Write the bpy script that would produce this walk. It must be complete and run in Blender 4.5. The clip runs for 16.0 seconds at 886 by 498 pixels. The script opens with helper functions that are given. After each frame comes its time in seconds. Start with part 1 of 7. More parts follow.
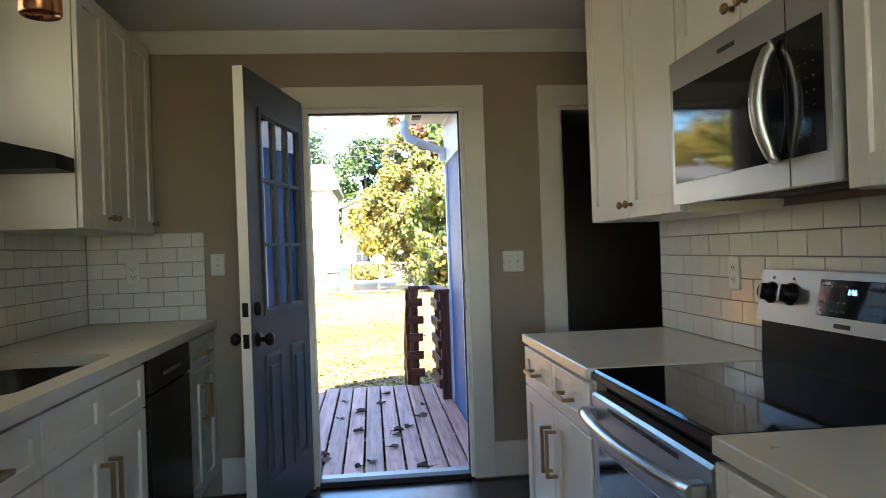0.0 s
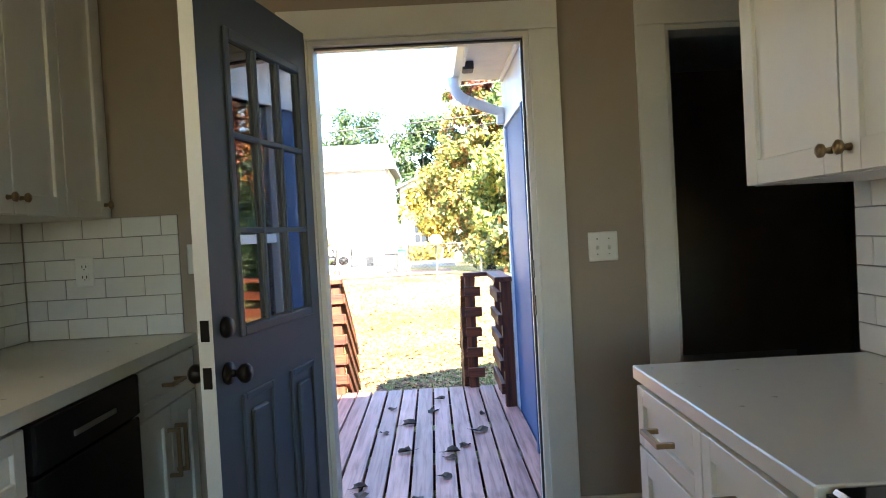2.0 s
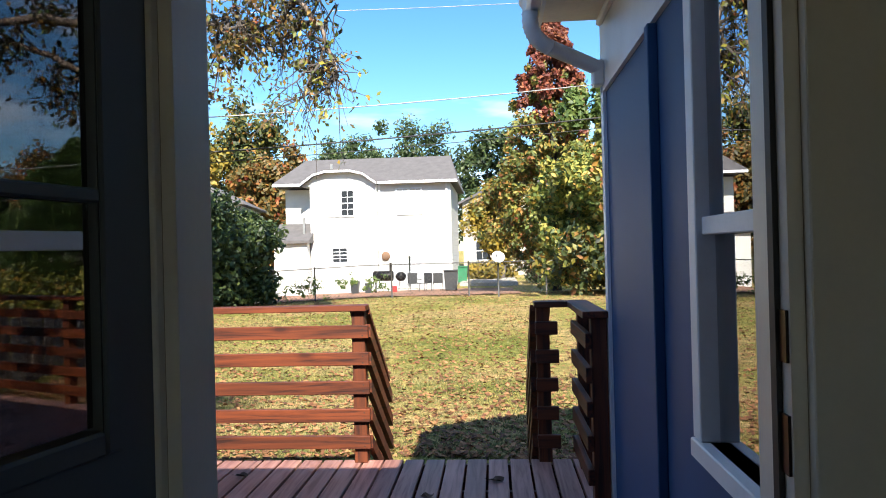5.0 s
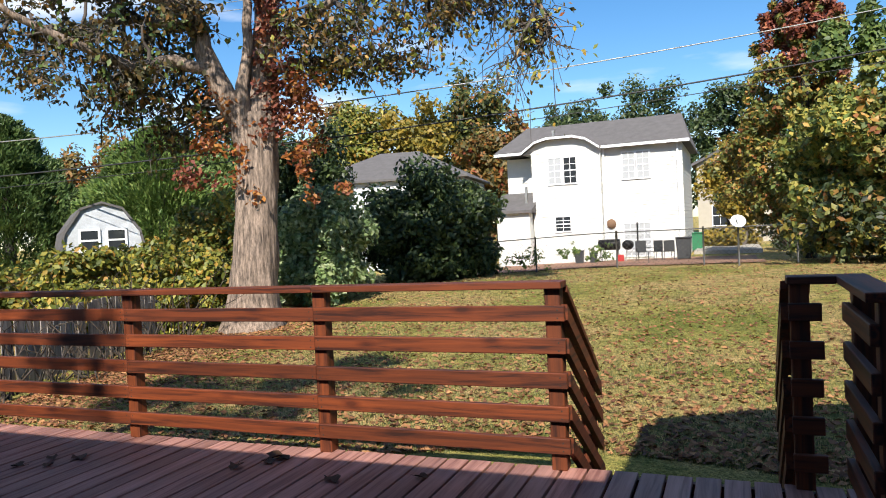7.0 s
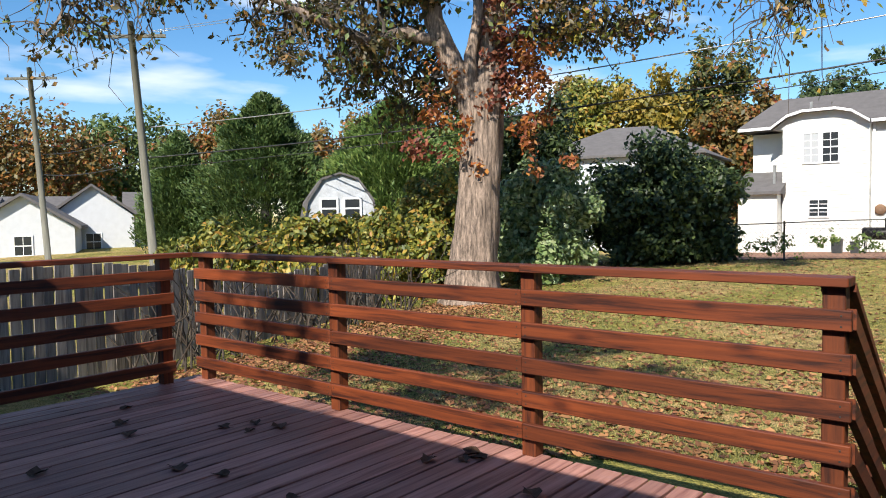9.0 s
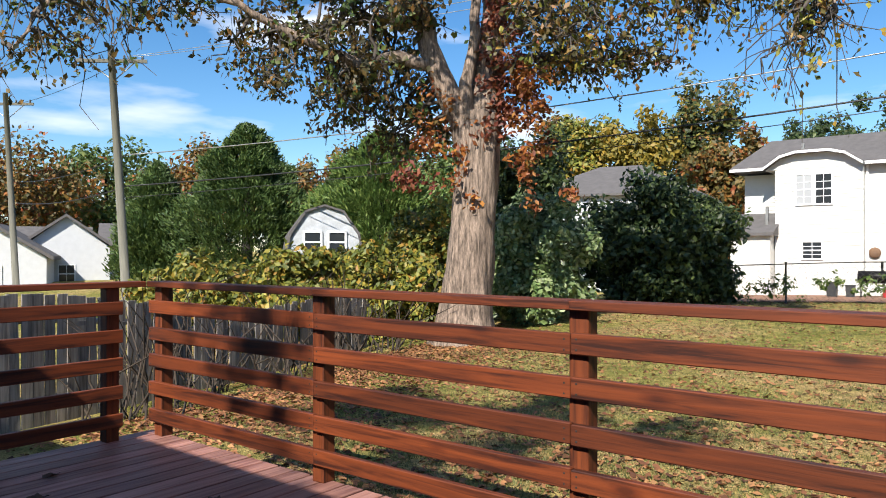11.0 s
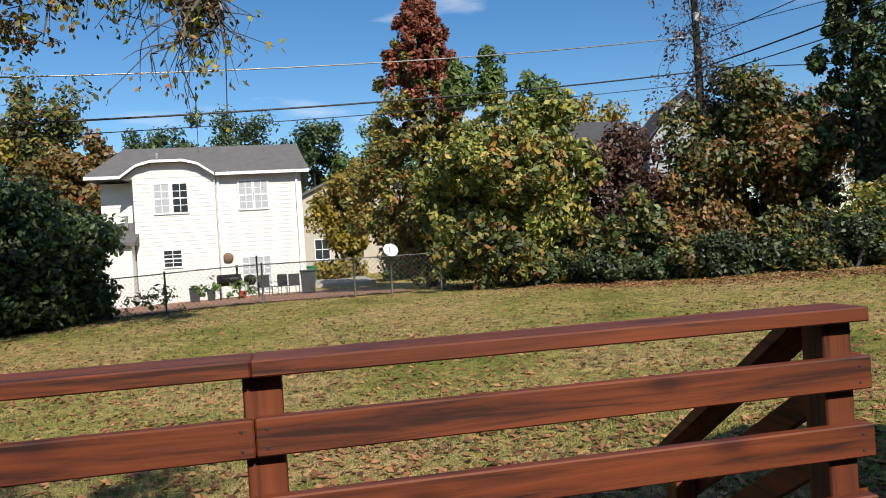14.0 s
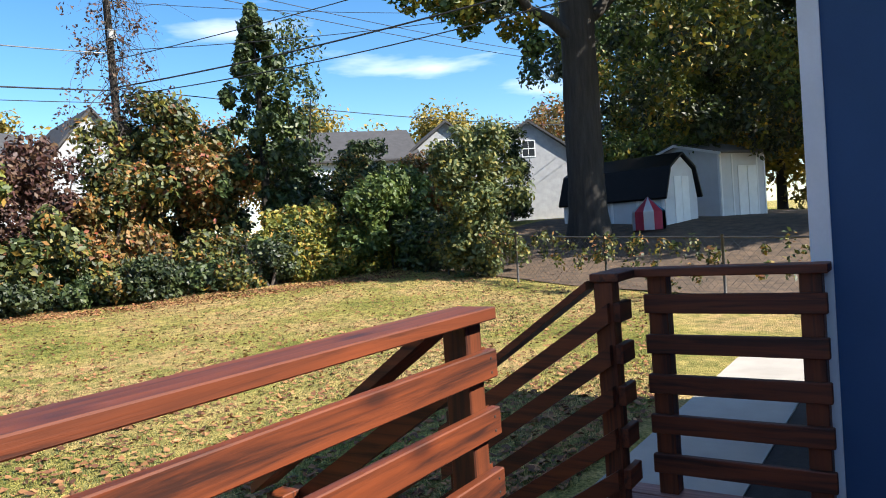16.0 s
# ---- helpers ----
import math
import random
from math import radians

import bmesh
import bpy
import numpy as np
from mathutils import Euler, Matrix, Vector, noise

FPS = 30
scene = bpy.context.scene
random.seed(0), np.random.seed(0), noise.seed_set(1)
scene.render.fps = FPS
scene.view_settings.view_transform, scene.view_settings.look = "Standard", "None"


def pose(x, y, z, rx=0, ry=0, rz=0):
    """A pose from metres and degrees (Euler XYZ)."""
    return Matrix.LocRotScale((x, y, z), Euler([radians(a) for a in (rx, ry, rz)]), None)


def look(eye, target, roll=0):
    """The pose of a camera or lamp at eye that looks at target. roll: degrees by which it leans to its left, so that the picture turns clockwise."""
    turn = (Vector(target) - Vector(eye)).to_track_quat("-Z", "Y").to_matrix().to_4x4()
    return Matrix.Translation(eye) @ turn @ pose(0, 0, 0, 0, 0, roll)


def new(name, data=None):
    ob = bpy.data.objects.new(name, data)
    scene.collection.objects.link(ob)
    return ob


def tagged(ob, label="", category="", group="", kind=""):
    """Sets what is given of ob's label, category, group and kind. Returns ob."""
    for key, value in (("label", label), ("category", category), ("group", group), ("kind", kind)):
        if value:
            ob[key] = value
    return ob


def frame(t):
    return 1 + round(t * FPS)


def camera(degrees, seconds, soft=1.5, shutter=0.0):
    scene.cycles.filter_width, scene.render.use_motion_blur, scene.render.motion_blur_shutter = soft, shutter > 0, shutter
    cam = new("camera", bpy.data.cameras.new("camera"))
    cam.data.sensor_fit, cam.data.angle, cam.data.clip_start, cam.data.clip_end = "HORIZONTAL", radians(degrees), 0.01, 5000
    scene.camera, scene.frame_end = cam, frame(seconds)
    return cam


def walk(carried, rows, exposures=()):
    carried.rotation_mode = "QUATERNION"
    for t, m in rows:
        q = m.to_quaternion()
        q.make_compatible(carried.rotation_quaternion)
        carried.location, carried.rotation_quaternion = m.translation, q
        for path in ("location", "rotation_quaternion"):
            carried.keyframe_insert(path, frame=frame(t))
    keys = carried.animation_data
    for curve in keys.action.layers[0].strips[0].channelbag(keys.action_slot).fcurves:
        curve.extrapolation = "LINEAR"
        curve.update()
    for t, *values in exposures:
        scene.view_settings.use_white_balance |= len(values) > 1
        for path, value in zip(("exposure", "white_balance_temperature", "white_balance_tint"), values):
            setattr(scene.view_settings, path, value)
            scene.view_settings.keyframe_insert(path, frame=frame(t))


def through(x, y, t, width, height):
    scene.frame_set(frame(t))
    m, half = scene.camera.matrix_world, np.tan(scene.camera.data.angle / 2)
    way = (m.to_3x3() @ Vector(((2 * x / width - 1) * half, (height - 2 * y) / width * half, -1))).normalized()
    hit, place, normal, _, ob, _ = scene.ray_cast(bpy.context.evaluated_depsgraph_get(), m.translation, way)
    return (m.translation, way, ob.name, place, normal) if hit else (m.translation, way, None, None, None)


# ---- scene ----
cam = camera(63.0, 16.0, soft=1.0)
PATH = [
    (0, (-0.053, 0.09, 1.255), (0.145, 2.08, 1.258), -2.0),
    (0.5, (0.023, 0.325, 1.258), (0.073, 2.325, 1.248), -2.2),
    (1, (0.003, 0.612, 1.259), (0.02, 2.612, 1.223), -2.8),
    (1.5, (0.0, 0.889, 1.266), (0.033, 2.888, 1.222), -3.1),
    (2, (0.055, 1.195, 1.272), (0.085, 3.195, 1.224), -3.1),
    (2.5, (0.061, 1.49, 1.263), (0.085, 3.489, 1.212), -3.0),
    (3, (0.064, 1.79, 1.281), (0.158, 3.787, 1.247), -3.2),
    (3.5, (0.091, 2.097, 1.283), (0.143, 4.097, 1.254), -3.2),
    (3.7, (0.102, 2.214, 1.29), (0.111, 4.214, 1.266), -3.2),
    (5.8, (0.055, 3.509, 1.2), (-0.17, 5.497, 1.217), -2.4),
    (6, (0.065, 3.591, 1.219), (-0.207, 5.573, 1.231), -3.3),
    (6.5, (0.061, 3.772, 1.212), (-0.427, 5.711, 1.198), -2.9),
    (7, (0.099, 3.975, 1.198), (-0.65, 5.829, 1.144), -2.9),
    (7.5, (-0.014, 4.25, 1.178), (-0.939, 6.02, 1.076), -2.2),
    (8, (-0.098, 4.404, 1.171), (-1.184, 6.078, 1.038), -2.5),
    (8.5, (-0.11, 4.452, 1.177), (-1.339, 6.027, 1.076), -2.7),
    (8.7, (-0.142, 4.505, 1.174), (-1.397, 6.06, 1.07), -1.6),
    (10.8, (-0.846, 5.182, 1.084), (-2.173, 6.679, 1.097), 0.6),
    (11, (-0.981, 5.253, 1.076), (-2.22, 6.823, 1.085), 0.0),
    (11.5, (-1.349, 5.441, 1.082), (-2.369, 7.161, 1.082), -1.7),
    (12, (-1.627, 5.66, 1.073), (-2.498, 7.46, 1.085), -2.1),
    (12.5, (-1.848, 5.791, 1.085), (-2.429, 7.704, 1.089), -2.7),
    (13, (-2.067, 5.94, 1.079), (-2.302, 7.925, 1.056), -3.4),
    (13.5, (-2.177, 6.014, 1.099), (-2.129, 8.013, 1.07), -3.3),
    (14, (-2.319, 6.259, 1.114), (-1.935, 8.222, 1.098), -3.5),
    (14.5, (-2.507, 6.407, 1.139), (-1.755, 8.261, 1.14), -3.5),
    (15, (-2.591, 6.575, 1.126), (-1.543, 8.279, 1.138), -3.5),
    (15.5, (-2.66, 6.704, 1.139), (-1.304, 8.175, 1.125), -3.6),
    (16, (-2.811, 6.822, 1.13), (-1.147, 7.931, 1.074), -4.1),
]
walk(cam, [(t, look(eye, target, roll)) for t, eye, target, roll in PATH],
     exposures=[(0.0, 3.8), (2.0, 3.95), (3.0, 3.7), (3.5, 3.3), (3.7, 3.05), (5.2, 1.3), (5.8, 1.0), (6.5, 0.75), (8.0, 0.75), (11.0, 0.75), (13.0, 0.6), (14.0, 0.38), (14.6, 0.45), (15.5, 1.0), (16.0, 1.3)])

# ---------------------------------------------------------------- light
SUN_EL, SUN_AZ = radians(39.5), math.atan2(-0.25, 0.97)
sun_way = Vector((math.sin(SUN_AZ) * math.cos(SUN_EL), math.cos(SUN_AZ) * math.cos(SUN_EL), -math.sin(SUN_EL)))
world = bpy.data.worlds.new("world")
world.use_nodes = True
scene.world = world
wn = world.node_tree
wn.nodes.clear()
w_out = wn.nodes.new("ShaderNodeOutputWorld")
w_bg = wn.nodes.new("ShaderNodeBackground")
w_sky = wn.nodes.new("ShaderNodeTexSky")
w_sky.sky_type = "NISHITA"
w_sky.sun_disc = False
w_sky.sun_elevation = SUN_EL
w_sky.sun_rotation = math.atan2(-sun_way.x, -sun_way.y)
w_sky.air_density, w_sky.dust_density, w_sky.ozone_density = 1.0, 0.1, 3.5
w_bg.inputs["Strength"].default_value = 0.095
# thin clouds over the sky
w_tc = wn.nodes.new("ShaderNodeTexCoord")
w_map = wn.nodes.new("ShaderNodeMapping")
w_map.inputs["Scale"].default_value = (1.6, 1.6, 7.0)
w_map.inputs["Location"].default_value = (0.3, 0.7, 0.15)
w_noise = wn.nodes.new("ShaderNodeTexNoise")
w_noise.inputs["Scale"].default_value = 1.7
w_noise.inputs["Detail"].default_value = 6
w_ramp = wn.nodes.new("ShaderNodeValToRGB")
w_ramp.color_ramp.elements[0].position = 0.53
w_ramp.color_ramp.elements[1].position = 0.74
w_mix = wn.nodes.new("ShaderNodeMix")
w_mix.data_type = "RGBA"
wn.links.new(w_tc.outputs["Generated"], w_map.inputs["Vector"])
wn.links.new(w_map.outputs["Vector"], w_noise.inputs["Vector"])
wn.links.new(w_noise.outputs["Fac"], w_ramp.inputs["Fac"])
wn.links.new(w_ramp.outputs["Color"], w_mix.inputs["Factor"])
w_sat = wn.nodes.new("ShaderNodeHueSaturation")
w_sat.inputs["Saturation"].default_value = 1.25
wn.links.new(w_sky.outputs["Color"], w_sat.inputs["Color"])
wn.links.new(w_sat.outputs["Color"], w_mix.inputs["A"])
w_mix.inputs["B"].default_value = (8.0, 8.2, 8.8, 1)
wn.links.new(w_mix.outputs["Result"], w_bg.inputs["Color"])
wn.links.new(w_bg.outputs["Background"], w_out.inputs["Surface"])
sun = new("sun", bpy.data.lights.new("sun", "SUN"))
sun.data.energy, sun.data.angle, sun.data.color = 5.0, radians(0.55), (1.0, 0.93, 0.82)
sun.matrix_world = look((0, 0, 40), Vector((0, 0, 40)) + sun_way)


def window_light(name, eye, target, wide, high, watts, colour=(0.86, 0.93, 1.0)):
    """The sky's light in a window opening."""
    la = new(name, bpy.data.lights.new(name, "AREA"))
    la.data.shape, la.data.size, la.data.size_y, la.data.energy, la.data.color = "RECTANGLE", wide, high, watts, colour
    la.matrix_world = look(eye, target)


window_light("window_light_sink", (-1.66, 2.35, 1.75), (0, 2.35, 1.5), 1.1, 0.65, 0.52, (1.0, 0.91, 0.74))
window_light("window_light_behind", (0.2, -2.24, 1.42), (0.2, 0, 1.2), 1.7, 1.25, 0.63, (1.0, 0.86, 0.66))

# ---------------------------------------------------------------- materials


def node_material(name):
    m = bpy.data.materials.new(name)
    m.use_nodes = True
    nt = m.node_tree
    return m, nt, nt.nodes["Principled BSDF"]


def ramp(nt, stops):
    r = nt.nodes.new("ShaderNodeValToRGB")
    e = r.color_ramp.elements
    while len(e) < len(stops):
        e.new(0.5)
    for el, (p, c) in zip(e, stops):
        el.position, el.color = p, (*c, 1)
    return r


def coords(nt, scale, kind="Object"):
    tc = nt.nodes.new("ShaderNodeTexCoord")
    mp = nt.nodes.new("ShaderNodeMapping")
    mp.inputs["Scale"].default_value = scale
    nt.links.new(tc.outputs[kind], mp.inputs["Vector"])
    return mp


def noise_tex(nt, vec, scale, detail=4.0, rough=0.55):
    n = nt.nodes.new("ShaderNodeTexNoise")
    n.inputs["Scale"].default_value = scale
    n.inputs["Detail"].default_value = detail
    n.inputs["Roughness"].default_value = rough
    nt.links.new(vec.outputs["Vector"], n.inputs["Vector"])
    return n


def mult(nt, a, b, fac=1.0, mode="MULTIPLY"):
    x = nt.nodes.new("ShaderNodeMix")
    x.data_type, x.blend_type = "RGBA", mode
    x.inputs["Factor"].default_value = fac
    nt.links.new(a, x.inputs["A"])
    nt.links.new(b, x.inputs["B"])
    return x.outputs["Result"]


def bump(nt, bsdf, h, strength, distance=0.01):
    b = nt.nodes.new("ShaderNodeBump")
    b.inputs["Strength"].default_value = strength
    b.inputs["Distance"].default_value = distance
    nt.links.new(h, b.inputs["Height"])
    nt.links.new(b.outputs["Normal"], bsdf.inputs["Normal"])


def surface(name, colour, rough=0.5, metal=0.0, vary=0.12, scale=3.0, fine=60.0, relief=0.1, per_object=0.0, spec=0.5, island=0.0, stretch=(1, 1, 1), coat=0.0):
    """Paint, plaster, metal, stone: a base colour with broad and fine variation and a slight relief."""
    m, nt, b = node_material(name)
    v = coords(nt, stretch)
    broad, grain = noise_tex(nt, v, scale, 5), noise_tex(nt, v, fine, 3)
    c = np.array(colour)
    r1 = ramp(nt, [(0.3, c * (1 - vary)), (0.7, np.minimum(c * (1 + vary), 1))])
    nt.links.new(broad.outputs["Fac"], r1.inputs["Fac"])
    r2 = ramp(nt, [(0.3, (1 - vary * 0.6,) * 3), (0.7, (1, 1, 1))])
    nt.links.new(grain.outputs["Fac"], r2.inputs["Fac"])
    col = mult(nt, r1.outputs["Color"], r2.outputs["Color"])
    for amount, source, socket in ((per_object, "ShaderNodeObjectInfo", "Random"), (island, "ShaderNodeNewGeometry", "Random Per Island")):
        if amount:
            oi = nt.nodes.new(source)
            r3 = ramp(nt, [(0, (1 - amount,) * 3), (1, (1, 1, 1))])
            nt.links.new(oi.outputs[socket], r3.inputs["Fac"])
            col = mult(nt, col, r3.outputs["Color"])
    nt.links.new(col, b.inputs["Base Color"])
    rr = nt.nodes.new("ShaderNodeMapRange")
    rr.inputs["To Min"].default_value, rr.inputs["To Max"].default_value = max(rough - 0.03, 0.02), min(rough + 0.05, 1)
    nt.links.new(broad.outputs["Fac"], rr.inputs["Value"])
    nt.links.new(rr.outputs["Result"], b.inputs["Roughness"])
    b.inputs["Metallic"].default_value = metal
    b.inputs["Specular IOR Level"].default_value = spec
    b.inputs["Coat Weight"].default_value = coat
    if relief:
        bump(nt, b, grain.outputs["Fac"], relief, 0.004)
    return m


def wood(name, dark, light, along, rough=0.6, per_object=0.35, knots=True, relief=0.25, coat=0.0, fine=1.0):
    """Sawn boards with grain along one axis, knots and a tint of its own for each board."""
    m, nt, b = node_material(name)
    st = [14.0 * fine, 14.0 * fine, 14.0 * fine]
    st["xyz".index(along)] = 0.9
    v = coords(nt, st)
    oi = nt.nodes.new("ShaderNodeObjectInfo")
    off = nt.nodes.new("ShaderNodeVectorMath")
    off.operation = "MULTIPLY_ADD"
    cx = nt.nodes.new("ShaderNodeCombineXYZ")
    for k in ("X", "Y", "Z"):
        nt.links.new(oi.outputs["Random"], cx.inputs[k])
    off.inputs[1].default_value = (37, 53, 71)
    nt.links.new(cx.outputs["Vector"], off.inputs[0])
    nt.links.new(v.outputs["Vector"], off.inputs[2])
    g = noise_tex(nt, off, 1.6, 6, 0.6)
    g.inputs["Distortion"].default_value = 0.6
    r1 = ramp(nt, [(0.36, dark), (0.5, (np.array(dark) * 0.4 + np.array(light) * 0.6)), (0.66, light)])
    nt.links.new(g.outputs["Fac"], r1.inputs["Fac"])
    col = r1.outputs["Color"]
    if knots:
        k2 = [5.5, 5.5, 5.5]
        k2["xyz".index(along)] = 2.2
        vk = coords(nt, k2)
        offk = nt.nodes.new("ShaderNodeVectorMath")
        offk.operation = "ADD"
        nt.links.new(vk.outputs["Vector"], offk.inputs[0])
        nt.links.new(off.outputs["Vector"], offk.inputs[1])
        vo = nt.nodes.new("ShaderNodeTexVoronoi")
        vo.inputs["Scale"].default_value = 1.0
        nt.links.new(vk.outputs["Vector"], vo.inputs["Vector"])
        rk = ramp(nt, [(0.06, (0.22, 0.16, 0.14)), (0.11, (0.6, 0.5, 0.45)), (0.2, (1, 1, 1))])
        nt.links.new(vo.outputs["Distance"], rk.inputs["Fac"])
        col = mult(nt, col, rk.outputs["Color"], 0.8)
    vb = coords(nt, (1, 1, 1))
    big = noise_tex(nt, vb, 1.3, 4)
    rb = ramp(nt, [(0.3, (0.72, 0.7, 0.7)), (0.7, (1.0, 1.0, 1.0))])
    nt.links.new(big.outputs["Fac"], rb.inputs["Fac"])
    col = mult(nt, col, rb.outputs["Color"])
    ro = ramp(nt, [(0, (1 - per_object, 1 - per_object, 1 - per_object)), (1, (1, 1, 1))])
    nt.links.new(oi.outputs["Random"], ro.inputs["Fac"])
    col = mult(nt, col, ro.outputs["Color"])
    nt.links.new(col, b.inputs["Base Color"])
    b.inputs["Roughness"].default_value = rough
    b.inputs["Coat Weight"].default_value = coat
    bump(nt, b, g.outputs["Fac"], relief, 0.004)
    return m


def leaf_material(name, stops, rough=0.55, through=0.25):
    """Leaves: each its own tint out of the given colours, a little light shining through."""
    m, nt, b = node_material(name)
    ge = nt.nodes.new("ShaderNodeNewGeometry")
    r = ramp(nt, stops)
    nt.links.new(ge.outputs["Random Per Island"], r.inputs["Fac"])
    v = coords(nt, (1, 1, 1))
    n = noise_tex(nt, v, 0.9, 3)
    r2 = ramp(nt, [(0.35, (0.6, 0.62, 0.55)), (0.65, (1, 1, 1))])
    nt.links.new(n.outputs["Fac"], r2.inputs["Fac"])
    col = mult(nt, r.outputs["Color"], r2.outputs["Color"])
    nt.links.new(col, b.inputs["Base Color"])
    b.inputs["Roughness"].default_value = rough
    tr = nt.nodes.new("ShaderNodeBsdfTranslucent")
    nt.links.new(col, tr.inputs["Color"])
    mx = nt.nodes.new("ShaderNodeMixShader")
    mx.inputs["Fac"].default_value = through
    out = nt.nodes["Material Output"]
    nt.links.new(b.outputs["BSDF"], mx.inputs[1])
    nt.links.new(tr.outputs["BSDF"], mx.inputs[2])
    nt.links.new(mx.outputs["Shader"], out.inputs["Surface"])
    return m


def glass_material(name, tint=(0.9, 0.95, 0.95), rough=0.0, mirror=0.12):
    """A thin pane: mostly clear, with a mirror's share of gloss."""
    m = bpy.data.materials.new(name)
    m.use_nodes = True
    nt = m.node_tree
    nt.nodes.clear()
    out = nt.nodes.new("ShaderNodeOutputMaterial")
    tr = nt.nodes.new("ShaderNodeBsdfTransparent")
    tr.inputs["Color"].default_value = (*tint, 1)
    gl = nt.nodes.new("ShaderNodeBsdfGlossy")
    gl.inputs["Roughness"].default_value = rough
    mx = nt.nodes.new("ShaderNodeMixShader")
    fr = nt.nodes.new("ShaderNodeFresnel")
    fr.inputs["IOR"].default_value = 1.5
    ad = nt.nodes.new("ShaderNodeMath")
    ad.operation = "ADD"
    ad.inputs[1].default_value = mirror
    nt.links.new(fr.outputs["Fac"], ad.inputs[0])
    nt.links.new(ad.outputs["Value"], mx.inputs["Fac"])
    nt.links.new(tr.outputs["BSDF"], mx.inputs[1])
    nt.links.new(gl.outputs["BSDF"], mx.inputs[2])
    nt.links.new(mx.outputs["Shader"], out.inputs["Surface"])
    return m


M_WALL = surface("wall_paint_taupe", (0.35, 0.28, 0.21), 0.75, vary=0.05, scale=1.5, fine=220, relief=0.15)
M_CEIL = surface("ceiling_paint", (0.75, 0.74, 0.71), 0.85, vary=0.04, fine=150, relief=0.12)
M_TRIM = surface("trim_paint_white", (0.75, 0.71, 0.63), 0.4, vary=0.05, fine=90, relief=0.05)
M_CAB = surface("cabinet_paint_white", (0.77, 0.74, 0.67), 0.35, vary=0.03, fine=120, relief=0.03)
M_QUARTZ = surface("quartz_worktop", (0.71, 0.67, 0.58), 0.28, vary=0.02, scale=25, fine=300, relief=0.0)
M_TILE = surface("glazed_white_tile", (0.78, 0.75, 0.68), 0.12, vary=0.04, scale=8, fine=40, relief=0.04, per_object=0.1)
M_GROUT = surface("grout", (0.25, 0.235, 0.215), 0.9, vary=0.12, fine=200)
M_STEEL = surface("brushed_steel", (0.44, 0.44, 0.43), 0.36, 1.0, vary=0.05, scale=4, fine=180, relief=0.05, stretch=(1, 0.05, 1))
M_SINK = surface("sink_steel", (0.13, 0.125, 0.12), 0.38, 1.0, vary=0.08, fine=120, relief=0.03)
M_BLACKGLASS = surface("black_glass", (0.008, 0.008, 0.009), 0.04, vary=0.05, relief=0.0)
M_BLACK = surface("black_enamel", (0.008, 0.008, 0.009), 0.35, vary=0.1, relief=0.03, spec=0.1)
M_BRONZE = surface("dark_bronze", (0.028, 0.022, 0.018), 0.32, 0.8, vary=0.15, relief=0.04)
M_BRASS = surface("brushed_brass", (0.34, 0.23, 0.12), 0.3, 1.0, vary=0.08, relief=0.03)
M_COPPER = surface("copper", (0.6, 0.28, 0.16), 0.22, 1.0, vary=0.1, relief=0.02)
M_DARKDISH = surface("dark_stainless_front", (0.05, 0.05, 0.055), 0.25, 0.9, vary=0.08, relief=0.02)
M_DOORGREY = surface("door_paint_bluegrey", (0.08, 0.1, 0.112), 0.42, vary=0.05, fine=140, relief=0.05)
M_PLASTIC = surface("switch_plastic", (0.78, 0.76, 0.7), 0.35, vary=0.02, relief=0.0)
M_SLOT = surface("dark_slot", (0.02, 0.02, 0.02), 0.6, vary=0.05, relief=0.0)
M_KFLOOR = wood("dark_plank_floor", (0.012, 0.009, 0.008), (0.05, 0.035, 0.03), "y", 0.25, 0.3, knots=False, relief=0.08)
M_BLUE = surface("siding_paint_blue", (0.032, 0.085, 0.195), 0.55, vary=0.08, scale=2, fine=110, relief=0.1, spec=0.25)
M_BLUETRIM = surface("house_trim_white", (0.74, 0.76, 0.78), 0.45, vary=0.06, relief=0.06)
M_GUTTER = surface("gutter_metal_white", (0.7, 0.73, 0.77), 0.35, vary=0.06, relief=0.04)
M_SOFFIT = surface("soffit_paint_aged", (0.78, 0.74, 0.66), 0.7, vary=0.1, scale=4, fine=60, relief=0.1)
M_SHINGLE = surface("asphalt_shingle", (0.13, 0.13, 0.135), 0.95, vary=0.2, scale=2, fine=45, relief=0.5)
M_DECK = wood("stained_deck_board", (0.3, 0.125, 0.098), (0.6, 0.31, 0.25), "y", 0.55, 0.42, relief=0.6, fine=1.3)
M_RAILX = wood("stained_rail_along", (0.045, 0.009, 0.003), (0.245, 0.053, 0.012), "x", 0.58, 0.4, relief=0.4, fine=1.25)
M_RAILY = wood("stained_rail_across", (0.045, 0.009, 0.003), (0.245, 0.053, 0.012), "y", 0.58, 0.4, relief=0.4, fine=1.25)
M_RAILZ = wood("stained_rail_post", (0.048, 0.01, 0.0035), (0.23, 0.054, 0.013), "z", 0.58, 0.3, relief=0.4, fine=1.25)
M_GLASS = glass_material("window_glass")
M_DOORGLASS = glass_material("door_glass", (0.8, 0.85, 0.88), 0.0, 0.3)
M_CONCRETE = surface("walk_concrete", (0.38, 0.35, 0.31), 0.9, vary=0.12, scale=2, fine=90, relief=0.3)
M_SIDING = surface("white_lap_siding", (0.63, 0.63, 0.6), 0.6, vary=0.04, relief=0.05)
M_FARWHITE = surface("far_white_siding", (0.55, 0.57, 0.6), 0.65, vary=0.05, relief=0.05)
M_OLDWHITE = surface("weathered_white_boards", (0.46, 0.49, 0.53), 0.75, vary=0.22, scale=2.5, fine=20, relief=0.2)
